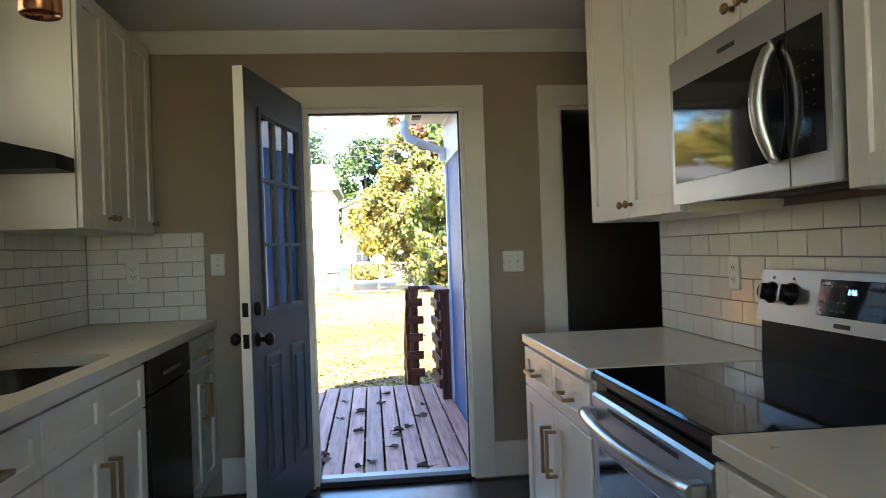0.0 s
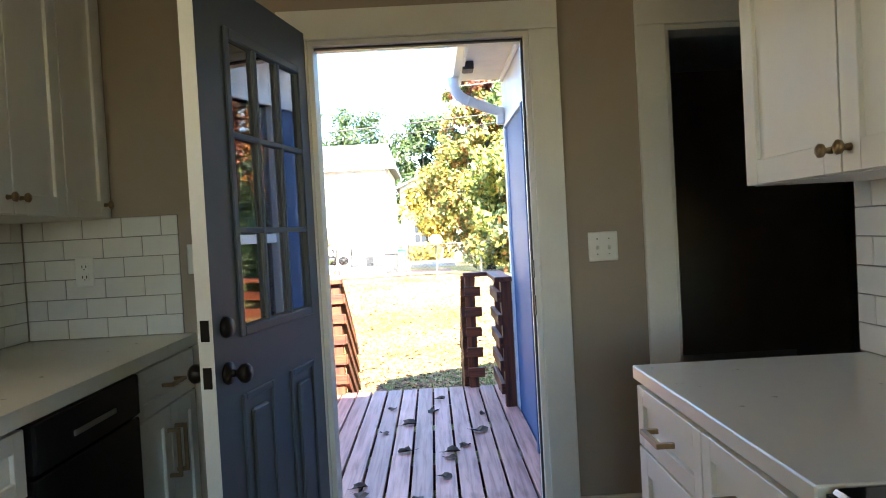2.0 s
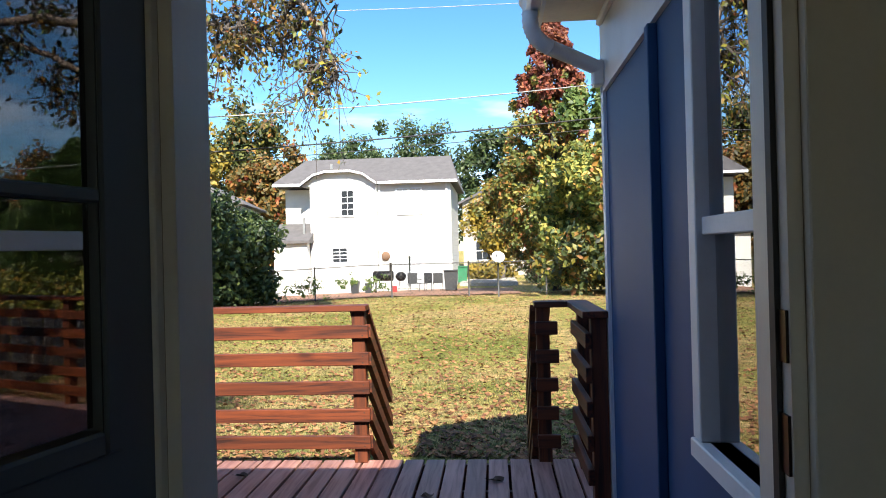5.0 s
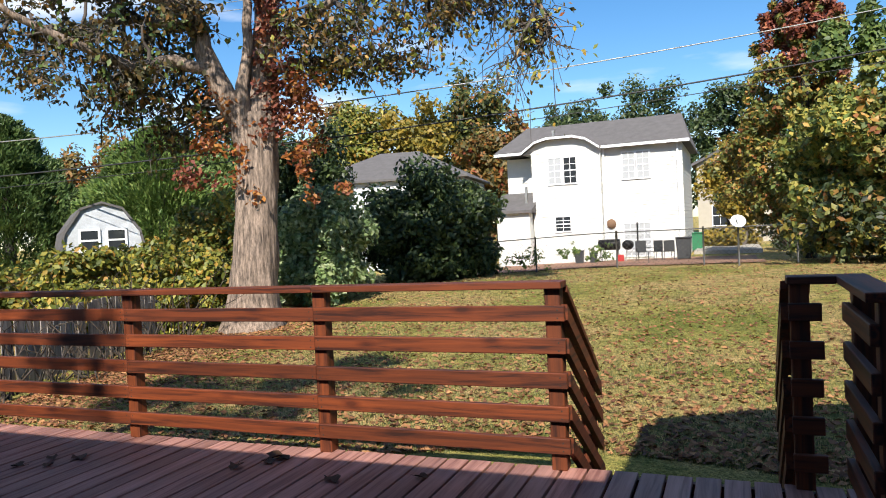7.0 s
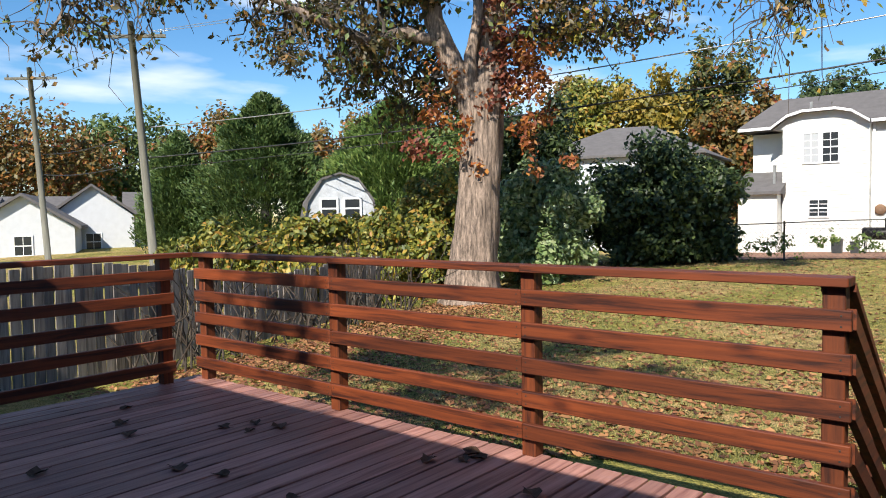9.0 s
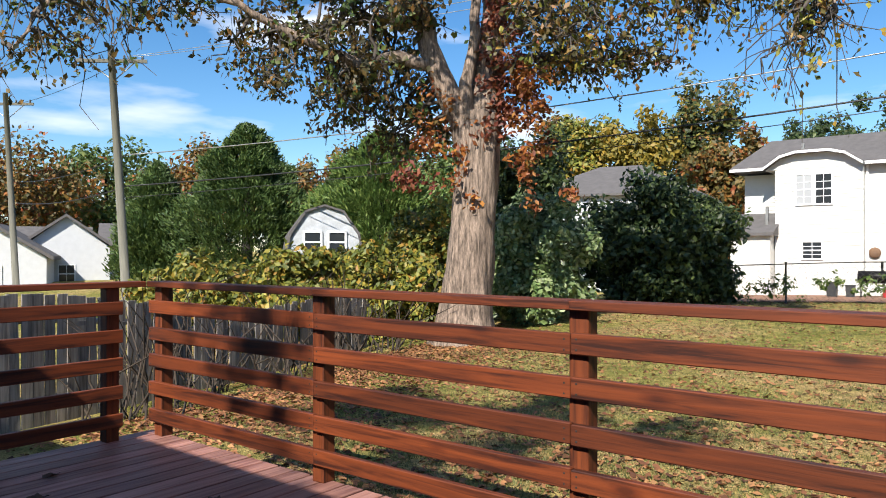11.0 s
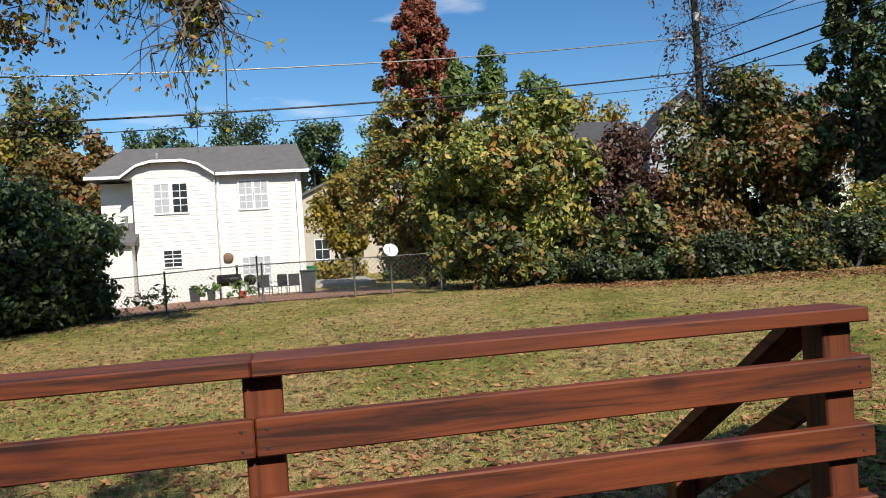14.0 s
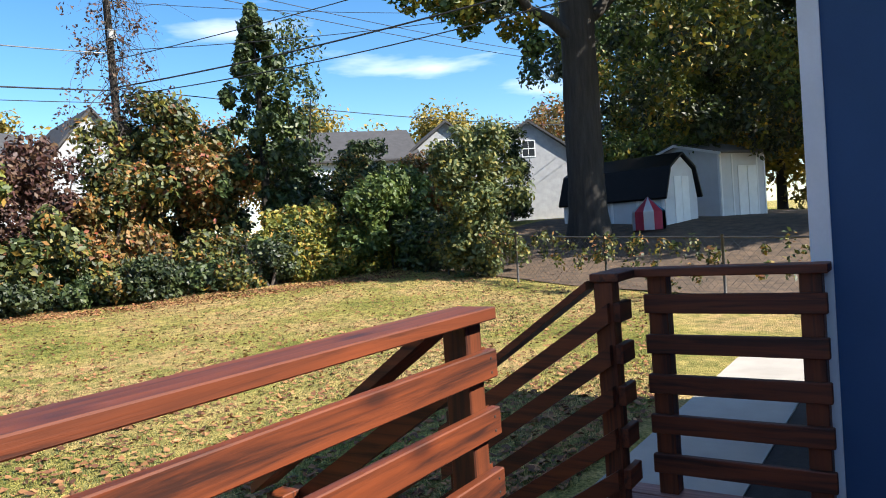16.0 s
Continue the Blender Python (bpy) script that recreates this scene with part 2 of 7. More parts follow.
M_FARCREAM = surface("far_cream_siding", (0.42, 0.38, 0.31), 0.7, vary=0.06, relief=0.05)
M_DARKROOF = surface("charcoal_shingle", (0.055, 0.055, 0.06), 0.9, vary=0.2, scale=3, fine=18, relief=0.4)
# siding greyed in its colour for the shade on the far house walls
M_FARSHADED = surface("shaded_white_siding", (0.34, 0.355, 0.38), 0.7, vary=0.12, relief=0.05)
M_LEAFSOIL = surface("leaf_strewn_soil", (0.1, 0.065, 0.04), 0.95, vary=0.5, scale=3, fine=14, relief=0.8)
M_ROOFGREY = surface("far_grey_roof", (0.115, 0.108, 0.108), 0.9, vary=0.15, scale=3, fine=18, relief=0.4)
M_WINGGLASS = glass_material("wing_window_glass", (0.42, 0.44, 0.46), 0.0, 0.38)
M_FARGLASS = surface("far_window_glass", (0.03, 0.035, 0.04), 0.06, vary=0.05, relief=0.0)
M_CURTAIN = surface("window_blind_white", (0.36, 0.38, 0.4), 0.6, vary=0.05, relief=0.02)
M_BARK = surface("tree_bark", (0.26, 0.195, 0.152), 0.95, vary=0.75, scale=4.0, fine=16, relief=1.0, stretch=(5, 5, 0.6))
# bark colour taken near black to hold the canopy's shade on the trunk
M_SHADEBARK = surface("bark_with_shade", (0.032, 0.028, 0.024), 0.95, vary=0.4, scale=2.2, fine=14, relief=1.0, stretch=(5, 5, 0.6))
M_TWIG = surface("twig_bark", (0.085, 0.07, 0.06), 0.9, vary=0.3, relief=0.3)
M_POLE = surface("utility_pole_wood", (0.17, 0.165, 0.135), 0.9, vary=0.25, scale=2, fine=30, relief=0.4, stretch=(6, 6, 0.5))
M_WIRE = surface("cable_black", (0.02, 0.02, 0.022), 0.5, vary=0.1, relief=0.0)
M_GALV = surface("galvanised_steel", (0.33, 0.33, 0.32), 0.45, 0.7, vary=0.2, fine=60, relief=0.1)
M_FENCEWOOD = wood("weathered_fence_board", (0.17, 0.15, 0.135), (0.45, 0.41, 0.37), "z", 0.9, 0.35, relief=0.4)
M_DIRT = surface("red_clay_soil", (0.27, 0.14, 0.085), 0.95, vary=0.3, scale=1.2, fine=18, relief=0.8)
M_MULCH = surface("dark_mulch", (0.03, 0.026, 0.024), 0.95, vary=0.4, scale=20, fine=80, relief=1.0)
M_REEL = surface("brown_reel_plastic", (0.16, 0.09, 0.05), 0.7, vary=0.3, relief=0.2)
M_OLDWIRE = surface("weathered_fence_wire", (0.1, 0.095, 0.088), 0.6, 0.4, vary=0.3, fine=60, relief=0.1)
M_GREENBIN = surface("green_bin_plastic", (0.02, 0.16, 0.07), 0.45, vary=0.1, relief=0.05)
M_DARKPLASTIC = surface("dark_plastic", (0.03, 0.033, 0.036), 0.5, vary=0.15, relief=0.05)
M_REDPAINT = surface("red_paint", (0.4, 0.03, 0.03), 0.4, vary=0.1, relief=0.05)
M_PINK = surface("red_play_tent_cloth", (0.55, 0.06, 0.11), 0.7, vary=0.1, relief=0.1)
M_TENTBLUE = surface("blue_play_tent_cloth", (0.05, 0.3, 0.5), 0.7, vary=0.1, relief=0.1)
M_DEADLEAF = leaf_material("dead_leaf", [(0.0, (0.05, 0.028, 0.018)), (0.5, (0.11, 0.055, 0.03)), (1.0, (0.2, 0.11, 0.05))], 0.8, 0.05)

# ---------------------------------------------------------------- mesh helpers


def box(bm, x0, x1, y0, y1, z0, z1, bevel=0.0):
    vs = [bm.verts.new(p) for p in ((x0, y0, z0), (x1, y0, z0), (x1, y1, z0), (x0, y1, z0), (x0, y0, z1), (x1, y0, z1), (x1, y1, z1), (x0, y1, z1))]
    fs = [bm.faces.new([vs[i] for i in q]) for q in ((3, 2, 1, 0), (4, 5, 6, 7), (0, 1, 5, 4), (1, 2, 6, 5), (2, 3, 7, 6), (3, 0, 4, 7))]
    if bevel:
        es = {e for f in fs for e in f.edges}
        bmesh.ops.bevel(bm, geom=list(es), offset=bevel, segments=1, affect="EDGES")
    return bm


def boxes(*rows, bevel=0.0):
    bm = bmesh.new()
    for r in rows:
        box(bm, *r, bevel=bevel)
    return bm


def prism(pts, axis, a, b, bm=None):
    """A polygon in the plane across an axis, drawn out from a to b."""
    bm = bm or bmesh.new()
    i = "xyz".index(axis)

    def at(p, v):
        q = list(p)
        q.insert(i, v)
        return bm.verts.new(q)
    lo, hi = [at(p, a) for p in pts], [at(p, b) for p in pts]
    n = len(pts)
    bm.faces.new(lo)
    bm.faces.new(hi[::-1])
    for k in range(n):
        bm.faces.new((lo[k], hi[k], hi[(k + 1) % n], lo[(k + 1) % n]))
    bmesh.ops.recalc_face_normals(bm, faces=bm.faces)
    return bm


def tube(pts, radii, sides=8, bm=None, closed=True):
    """A round limb along points with a radius at each."""
    bm = bm or bmesh.new()
    pts = [Vector(p) for p in pts]
    rings = []
    for k, p in enumerate(pts):
        d = (pts[min(k + 1, len(pts) - 1)] - pts[max(k - 1, 0)]).normalized()
        ref = Vector((0, 0, 1)) if abs(d.z) < 0.9 else Vector((1, 0, 0))
        u = d.cross(ref).normalized()
        v = d.cross(u)
        r = radii[k] if hasattr(radii, "__len__") else radii
        rings.append([bm.verts.new(p + (u * math.cos(2 * math.pi * s / sides) + v * math.sin(2 * math.pi * s / sides)) * r) for s in range(sides)])
    for a, b in zip(rings, rings[1:]):
        for s in range(sides):
            bm.faces.new((a[s], a[(s + 1) % sides], b[(s + 1) % sides], b[s])).smooth = True
    if closed:
        bm.faces.new(rings[0])
        bm.faces.new(rings[-1][::-1])
    return bm


def lathe(profile, sides=20, bm=None, centre=(0, 0, 0), axis="z"):
    """A turned shape from (radius, height) pairs."""
    bm = bm or bmesh.new()
    c = Vector(centre)
    rings = []
    for r, h in profile:
        ring = []
        for s in range(sides):
            a = 2 * math.pi * s / sides
            p = {"z": (r * math.cos(a), r * math.sin(a), h), "x": (h, r * math.cos(a), r * math.sin(a)), "y": (r * math.cos(a), h, r * math.sin(a))}[axis]
            ring.append(bm.verts.new(c + Vector(p)))
        rings.append(ring)
    for a, b in zip(rings, rings[1:]):
        for s in range(sides):
            bm.faces.new((a[s], a[(s + 1) % sides], b[(s + 1) % sides], b[s])).smooth = True
    bm.faces.new(rings[0])
    bm.faces.new(rings[-1])
    bmesh.ops.recalc_face_normals(bm, faces=bm.faces)
    return bm


def mesh_of(name, bm, material):
    me = bpy.data.meshes.new(name)
    bm.to_mesh(me)
    bm.free()
    if material:
        me.materials.append(material)
    return me


def part(name, bm, material, parent, label="", m=None):
    me = bm if isinstance(bm, bpy.types.Mesh) else mesh_of(name, bm, material)
    ob = new(name, me)
    ob.parent = parent
    if m is not None:
        ob.matrix_basis = m
    if label:
        tagged(ob, label)
    return ob


def thing(name, label, category, m=None, group=""):
    ob = new(name)
    ob.empty_display_size = 0.1
    if m is not None:
        ob.matrix_basis = m
    return tagged(ob, label, category, group)


def solid(name, bm, material, label, category, m=None, group="", kind=""):
    ob = new(name, bm if isinstance(bm, bpy.types.Mesh) else mesh_of(name, bm, material))
    if m is not None:
        ob.matrix_basis = m
    return tagged(ob, label, category, group, kind)


def structure(name, bm, material, label="", category=""):
    return solid(name, bm, material, label, category or name.split("_")[0], kind="structure")

# ---------------------------------------------------------------- ground
DECK_Z = -0.22


def smooth(a, b, v):
    v = min(max((v - a) / (b - a), 0), 1)
    return v * v * (3 - 2 * v)


def ground_z(x, y):
    z = -0.75 + 0.42 * smooth(10, 26, y) - 0.45 * smooth(28, 40, y) - 0.3 * smooth(-3, -12, x) * smooth(60, 20, y)
    z += 0.35 * smooth(4, 14, x) * smooth(0, 20, y) + 1.25 * smooth(13, 26, x)
    return z + 2.0 * smooth(60, 300, math.hypot(x, y)) - 0.02 * noise.noise((x * 0.35, y * 0.35, 0)) * 2


def grid_mesh(name, xs, ys, height, material, hole=None):
    verts, faces, n = [], [], len(xs)
    for y in ys:
        for x in xs:
            verts.append((x, y, height(x, y)))
    for j in range(len(ys) - 1):
        for i in range(n - 1):
            faces.append((j * n + i, j * n + i + 1, (j + 1) * n + i + 1, (j + 1) * n + i))
    me = bpy.data.meshes.new(name)
    me.from_pydata(verts, [], faces)
    me.materials.append(material)
    for p in me.polygons:
        p.use_smooth = True
    return me


def lawn_material():
    m, nt, b = node_material("lawn_ground")
    v = coords(nt, (1, 1, 1))
    n1, n2, n3 = noise_tex(nt, v, 0.33, 5, 0.6), noise_tex(nt, v, 5.0, 6, 0.7), noise_tex(nt, v, 42, 3, 0.6)
    base = ramp(nt, [(0.3, (0.2, 0.215, 0.06)), (0.42, (0.35, 0.31, 0.11)), (0.5, (0.44, 0.35, 0.155)), (0.58, (0.52, 0.36, 0.205)), (0.64, (0.38, 0.32, 0.135)), (0.76, (0.24, 0.245, 0.075))])
    nt.links.new(n1.outputs["Fac"], base.inputs["Fac"])
    mid = ramp(nt, [(0.36, (0.5, 0.6, 0.45)), (0.6, (1.15, 1.1, 1.0))])
    nt.links.new(n2.outputs["Fac"], mid.inputs["Fac"])
    fin = ramp(nt, [(0.34, (0.5, 0.55, 0.45)), (0.66, (1.25, 1.22, 1.1))])
    nt.links.new(n3.outputs["Fac"], fin.inputs["Fac"])
    col = mult(nt, mult(nt, base.outputs["Color"], mid.outputs["Color"]), fin.outputs["Color"])
    nt.links.new(col, b.inputs["Base Color"])
    b.inputs["Roughness"].default_value = 0.95
    b.inputs["Specular IOR Level"].default_value = 0.1
    bump(nt, b, n3.outputs["Fac"], 1.0, 0.06)
    return m


M_LAWN = lawn_material()


def spread(near, far, step):
    out, v = list(np.arange(near[0], near[1] + step, step)), step
    lo, hi = out[0], out[-1]
    while hi < far:
        v *= 1.45
        hi += v
        lo -= v
        out = [lo] + out + [hi]
    return out


solid("ground", grid_mesh("ground", spread((-30, 30), 2500, 1.5), spread((-10, 50), 2500, 1.5), ground_z, M_LAWN), None,
      "dry autumn lawn with patchy grass", "ground", kind="structure")

# ---------------------------------------------------------------- the kitchen's shell
LW, RW, BW, CEIL = -1.545, 1.212, 4.045, 2.44
OUT = 4.17
D0, D1, DH = -0.39, 0.476, 2.042
structure("floor", boxes((LW - 0.1, 3.4, -2.2, OUT, -0.12, -0.012)), M_KFLOOR, "dark glossy plank floor of the kitchen", "floor")
structure("wall_back", boxes((LW - 0.12, D0, BW, OUT, -0.1, 2.5), (D1, 1.01, BW, OUT, -0.1, 2.5), (D0, D1, BW, OUT, DH, 2.5), (1.01, 1.86, BW, OUT, 2.036, 2.5), (1.86, 3.5, BW, OUT, -0.1, 2.5)),
          M_WALL, "taupe painted kitchen wall with two doorways", "wall")
W0, W1, WZ0, WZ1 = 1.75, 2.95, 1.4, 2.12
structure("wall_left", boxes((LW - 0.16, LW, -2.2, W0, -0.1, 2.5), (LW - 0.16, LW, W1, BW, -0.1, 2.5), (LW - 0.16, LW, W0, W1, -0.1, WZ0), (LW - 0.16, LW, W0, W1, WZ1, 2.5)),
          M_WALL, "taupe painted wall with the window over the sink", "wall")
structure("wall_right", boxes((RW, RW + 0.12, -2.2, 3.14, -0.1, 2.5)), M_WALL, "taupe painted wall behind the range", "wall")
structure("wall_behind", boxes((LW - 0.1, -0.7, -2.32, -2.2, -0.1, 2.5), (1.1, 3.5, -2.32, -2.2, -0.1, 2.5), (-0.7, 1.1, -2.32, -2.2, -0.1, 0.75), (-0.7, 1.1, -2.32, -2.2, 2.1, 2.5)), M_WALL, "taupe painted wall behind the walker", "wall")
structure("wall_passage", boxes((3.4, 3.52, -2.2, 7.1, -0.1, 2.5), (RW + 0.12, 3.4, 2.2, 2.3, -0.1, 2.5)), M_WALL, "dark passage walls beside the kitchen", "wall")
structure("ceiling", boxes((LW - 0.1, 3.5, -2.3, OUT, CEIL, CEIL + 0.1)), M_CEIL, "white painted ceiling", "ceiling")
crown = prism([(BW, CEIL - 0.1), (BW - 0.015, CEIL - 0.1), (BW - 0.09, CEIL - 0.012), (BW - 0.09, CEIL), (BW, CEIL)], "x", -1.54, 3.4)
structure("trim_crown", crown, M_CEIL, "white cove moulding along the ceiling", "trim")
# the dark room behind the second doorway
structure("floor_room", boxes((0.84, 3.4, OUT, 7.1, -0.12, -0.004)), M_KFLOOR, "dark floor of the unlit room", "floor")
structure("wall_room", boxes((0.84, 3.4, 6.98, 7.1, -0.1, 2.5)), M_WALL, "far wall of the unlit room", "wall")
structure("baseboard_room", boxes((0.84, 2.95, 6.96, 6.98, 0, 0.17)), M_TRIM, "white baseboard in the unlit room", "baseboard")
structure("ceiling_room", boxes((0.84, 3.4, OUT, 7.1, CEIL, CEIL + 0.1)), M_CEIL, "ceiling of the unlit room", "ceiling")


def casing(name, x0, x1, z1, wide, y, parent=None):
    a = thing(name, "white painted flat door casing", "door casing")
    tagged(a, kind="structure")
    for nm, b in (("casing_left", (x0 - wide, x0, y - 0.022, y, 0.0, z1)), ("casing_right", (x1, x1 + wide, y - 0.022, y, 0.0, z1)), ("casing_head", (x0 - wide, x1 + wide, y - 0.024, y, z1, z1 + wide))):
        part(nm, boxes(b, bevel=0.002), M_TRIM, a)
    for nm, b in (("jamb_left", (x0, x0 + 0.02, y, OUT, 0.0, z1)), ("jamb_right", (x1 - 0.02, x1, y, OUT, 0.0, z1)), ("jamb_head", (x0 + 0.02, x1 - 0.02, y, OUT, z1 - 0.02, z1))):
        part(nm, boxes(b), M_TRIM, a)
    return a


door_frame = casing("door_casing_garden", D0, D1, DH, 0.113, BW)
part("threshold", boxes((D0 + 0.02, D1 - 0.02, BW + 0.075, OUT + 0.03, -0.02, 0.016), bevel=0.004), M_GALV, door_frame, "pale aluminium threshold")
part("sill_strip", boxes((D0 + 0.02, D1 - 0.02, BW + 0.0, BW + 0.073, -0.012, 0.02), bevel=0.004), M_SLOT, door_frame, "black rubber sill strip")
part("weatherstrip", boxes((D1 - 0.028, D1 - 0.02, BW + 0.03, BW + 0.05, 0.02, DH - 0.02), (D0 + 0.02, D1 - 0.02, BW + 0.03, BW + 0.05, DH - 0.028, DH - 0.02)), M_SLOT, door_frame, "black rubber seal")
part("strike_plate", boxes((D1 - 0.024, D1 - 0.0195, BW + 0.005, BW + 0.03, 0.92, 1.0), (D1 - 0.024, D1 - 0.0195, BW + 0.005, BW + 0.03, 1.07, 1.14)), M_BRONZE, door_frame, "dark metal strike plates")
casing("door_casing_passage", 1.01, 1.86, 2.036, 0.115, BW)
for nm, b in (("baseboard_right", (D1 + 0.113, 0.895, BW - 0.018, BW, 0, 0.19)), ("baseboard_left", (-0.88, D0 - 0.113, BW - 0.018, BW, 0, 0.19))):
    structure(nm, boxes(b, bevel=0.003), M_TRIM, "white baseboard below the taupe wall", "baseboard")

# ---------------------------------------------------------------- the garden door, open inwards


def garden_door():
    h, th = 2.055, 0.045
    free, hinge = Vector((-0.568, 3.215, 0)), Vector((-0.391, 4.056, 0))
    d = (free - hinge).normalized()
    # local x runs from the hinge to the free edge, local y points to the side that shows
    side = Vector((-d.y, d.x, 0))
    m = Matrix(((d.x, side.x, 0, hinge.x), (d.y, side.y, 0, hinge.y), (0, 0, 1, 0.012), (0, 0, 0, 1)))
    w = (free - hinge).length
    door = thing("door_1", "blue-grey half-glazed entry door standing open with nine panes", "door", m)
    tagged(door, kind="structure")
    gx0, gx1, gz0, gz1 = 0.13, w - 0.185, 1.005, 1.88
    bm = boxes((0, gx0, 0, -th, 0, h), (gx1, w, 0, -th, 0, h), (gx0, gx1, 0, -th, 0, gz0), (gx0, gx1, 0, -th, gz1, h))
    bmesh.ops.recalc_face_normals(bm, faces=bm.faces)
    part("leaf", bm, M_DOORGREY, door)
    part("door_edge", boxes((w, w + 0.0025, -th, 0, 0, h)), M_TRIM, door, "white painted latch edge")
    # raised glazing frame and muntins
    fr = []
    for y0, y1 in ((0.0, 0.008), (-th - 0.008, -th)):
        fr += [(gx0 - 0.03, gx0 + 0.001, y0, y1, gz0 - 0.03, gz1 + 0.03), (gx1 - 0.001, gx1 + 0.03, y0, y1, gz0 - 0.03, gz1 + 0.03),
               (gx0 + 0.001, gx1 - 0.001, y0, y1, gz0 - 0.03, gz0 + 0.001), (gx0 + 0.001, gx1 - 0.001, y0, y1, gz1 - 0.001, gz1 + 0.03)]
    part("glazing_frame", boxes(*fr, bevel=0.004), M_DOORGREY, door)
    cw, ch = (gx1 - gx0) / 3, (gz1 - gz0) / 3
    for k in (1, 2):
        part("muntin", boxes((gx0 + cw * k - 0.009, gx0 + cw * k + 0.009, -0.0085, 0.006, gz0, gz1), bevel=0.003), M_DOORGREY, door)
        part("muntin", boxes((gx0, gx1, -0.0085, 0.005, gz0 + ch * k - 0.009, gz0 + ch * k + 0.009), bevel=0.003), M_DOORGREY, door)
    for i in range(3):
        for j in range(3):
            p = part("pane", boxes((gx0 + cw * i + 0.006, gx0 + cw * (i + 1) - 0.006, -0.014, -0.009, gz0 + ch * j + 0.006, gz0 + ch * (j + 1) - 0.006)), M_DOORGLASS, door)
            p.visible_shadow = False
    for x0, x1 in ((0.13, 0.355), (0.49, 0.715)):
        bm = bmesh.new()
        z0, z1 = 0.22, 0.805
        for a, y0, y1 in ((0.0, 0.0, 0.009), (0.055, 0.002, 0.014)):
            if a == 0:
                for r in ((x0, x0 + 0.022, z0, z1), (x1 - 0.022, x1, z0, z1), (x0 + 0.022, x1 - 0.022, z0, z0 + 0.022), (x0 + 0.022, x1 - 0.022, z1 - 0.022, z1)):
                    box(bm, r[0], r[1], -0.001, 0.009, r[2], r[3], bevel=0.003)
            else:
                box(bm, x0 + a, x1 - a, -0.001, 0.011, z0 + a, z1 - a, bevel=0.008)
        part("panel", bm, M_DOORGREY, door)
    for z, nm in ((0.885, "knob"), (1.018, "deadbolt")):
        bm = lathe([(0.0, -0.002), (0.034, -0.002), (0.034, 0.006), (0.03, 0.012), (0.012, 0.014), (0.011, 0.03), (0.018, 0.036), (0.028, 0.048), (0.029, 0.06), (0.022, 0.07), (0.0, 0.073)] if nm == "knob" else
                   [(0.0, -0.002), (0.032, -0.002), (0.032, 0.008), (0.026, 0.02), (0.0, 0.022)], 20, axis="y", centre=(w - 0.07, 0, z))
        part(nm, bm, M_BRONZE, door, "dark bronze " + nm)
        bm = lathe([(0.0, 0.002), (0.034, 0.002), (0.034, -0.006), (0.03, -0.012), (0.012, -0.014), (0.011, -0.03), (0.018, -0.036), (0.028, -0.048), (0.029, -0.06), (0.022, -0.07), (0.0, -0.073)] if nm == "knob" else
                   [(0.0, 0.002), (0.032, 0.002), (0.032, -0.008), (0.008, -0.012), (0.008, -0.026), (0.0, -0.027)], 20, axis="y", centre=(w - 0.07, -th, z))
        part(nm, bm, M_BRONZE, door, "dark bronze " + nm)
        part("latch_plate", boxes((w + 0.0025, w + 0.005, -th / 2 - 0.013, -th / 2 + 0.013, z - 0.03, z + 0.03)), M_BRONZE, door, "dark latch plate")


garden_door()

# ---------------------------------------------------------------- the house from outside
WX, WY, EAVE = 0.72, 7.22, 2.37
OVER = 0.36
EX = 4.85
structure("wall_wing", boxes((WX, WX + 0.12, OUT, 4.35, -0.9, 2.5), (WX, WX + 0.12, 5.36, WY - 0.12, -0.9, 2.5), (WX, WX + 0.12, 4.35, 5.36, -0.9, 0.62), (WX, WX + 0.12, 4.35, 5.36, 2.1, 2.5), (WX, EX, WY - 0.12, WY, -0.9, 2.5)),
          M_BLUE, "navy blue panel siding of the rear wing", "wall")
structure("wall_east", boxes((EX - 0.12, EX, -2.3, WY - 0.12, -0.9, 2.5)), M_BLUE, "navy blue side wall of the house", "wall")
structure("wall_outside", boxes((-9.0, LW - 0.13, OUT - 0.06, OUT, -0.9, 2.5)), M_BLUE, "navy blue rear wall of the house", "wall")
structure("foundation", boxes((-9.0, WX, OUT - 0.1, OUT - 0.01, -1.3, -0.1)), M_CONCRETE, "concrete foundation below the rear wall", "wall")
structure("trim_batten", boxes((WX - 0.04, WX, 5.9, 5.96, -0.6, 2.09), bevel=0.004), M_BLUE, "proud blue board over the siding joint", "trim")
structure("wall_gable", prism([(WX, 2.5), (EX, 2.5), (2.8, 3.42)], "y", WY - 0.1, WY), M_BLUE, "navy blue gable of the rear wing", "wall")
structure("trim_corner", boxes((WX - 0.02, WX - 0.001, WY - 0.065, WY + 0.02, -0.8, 2.19), (WX, WX + 0.08, WY + 0.001, WY + 0.02, -0.8, 2.3)), M_BLUETRIM, "white corner board of the blue wing", "trim")
structure("trim_frieze", boxes((WX - 0.02, WX, OUT, WY, 2.1, EAVE + 0.12)), M_BLUETRIM, "white frieze board under the soffit", "trim")


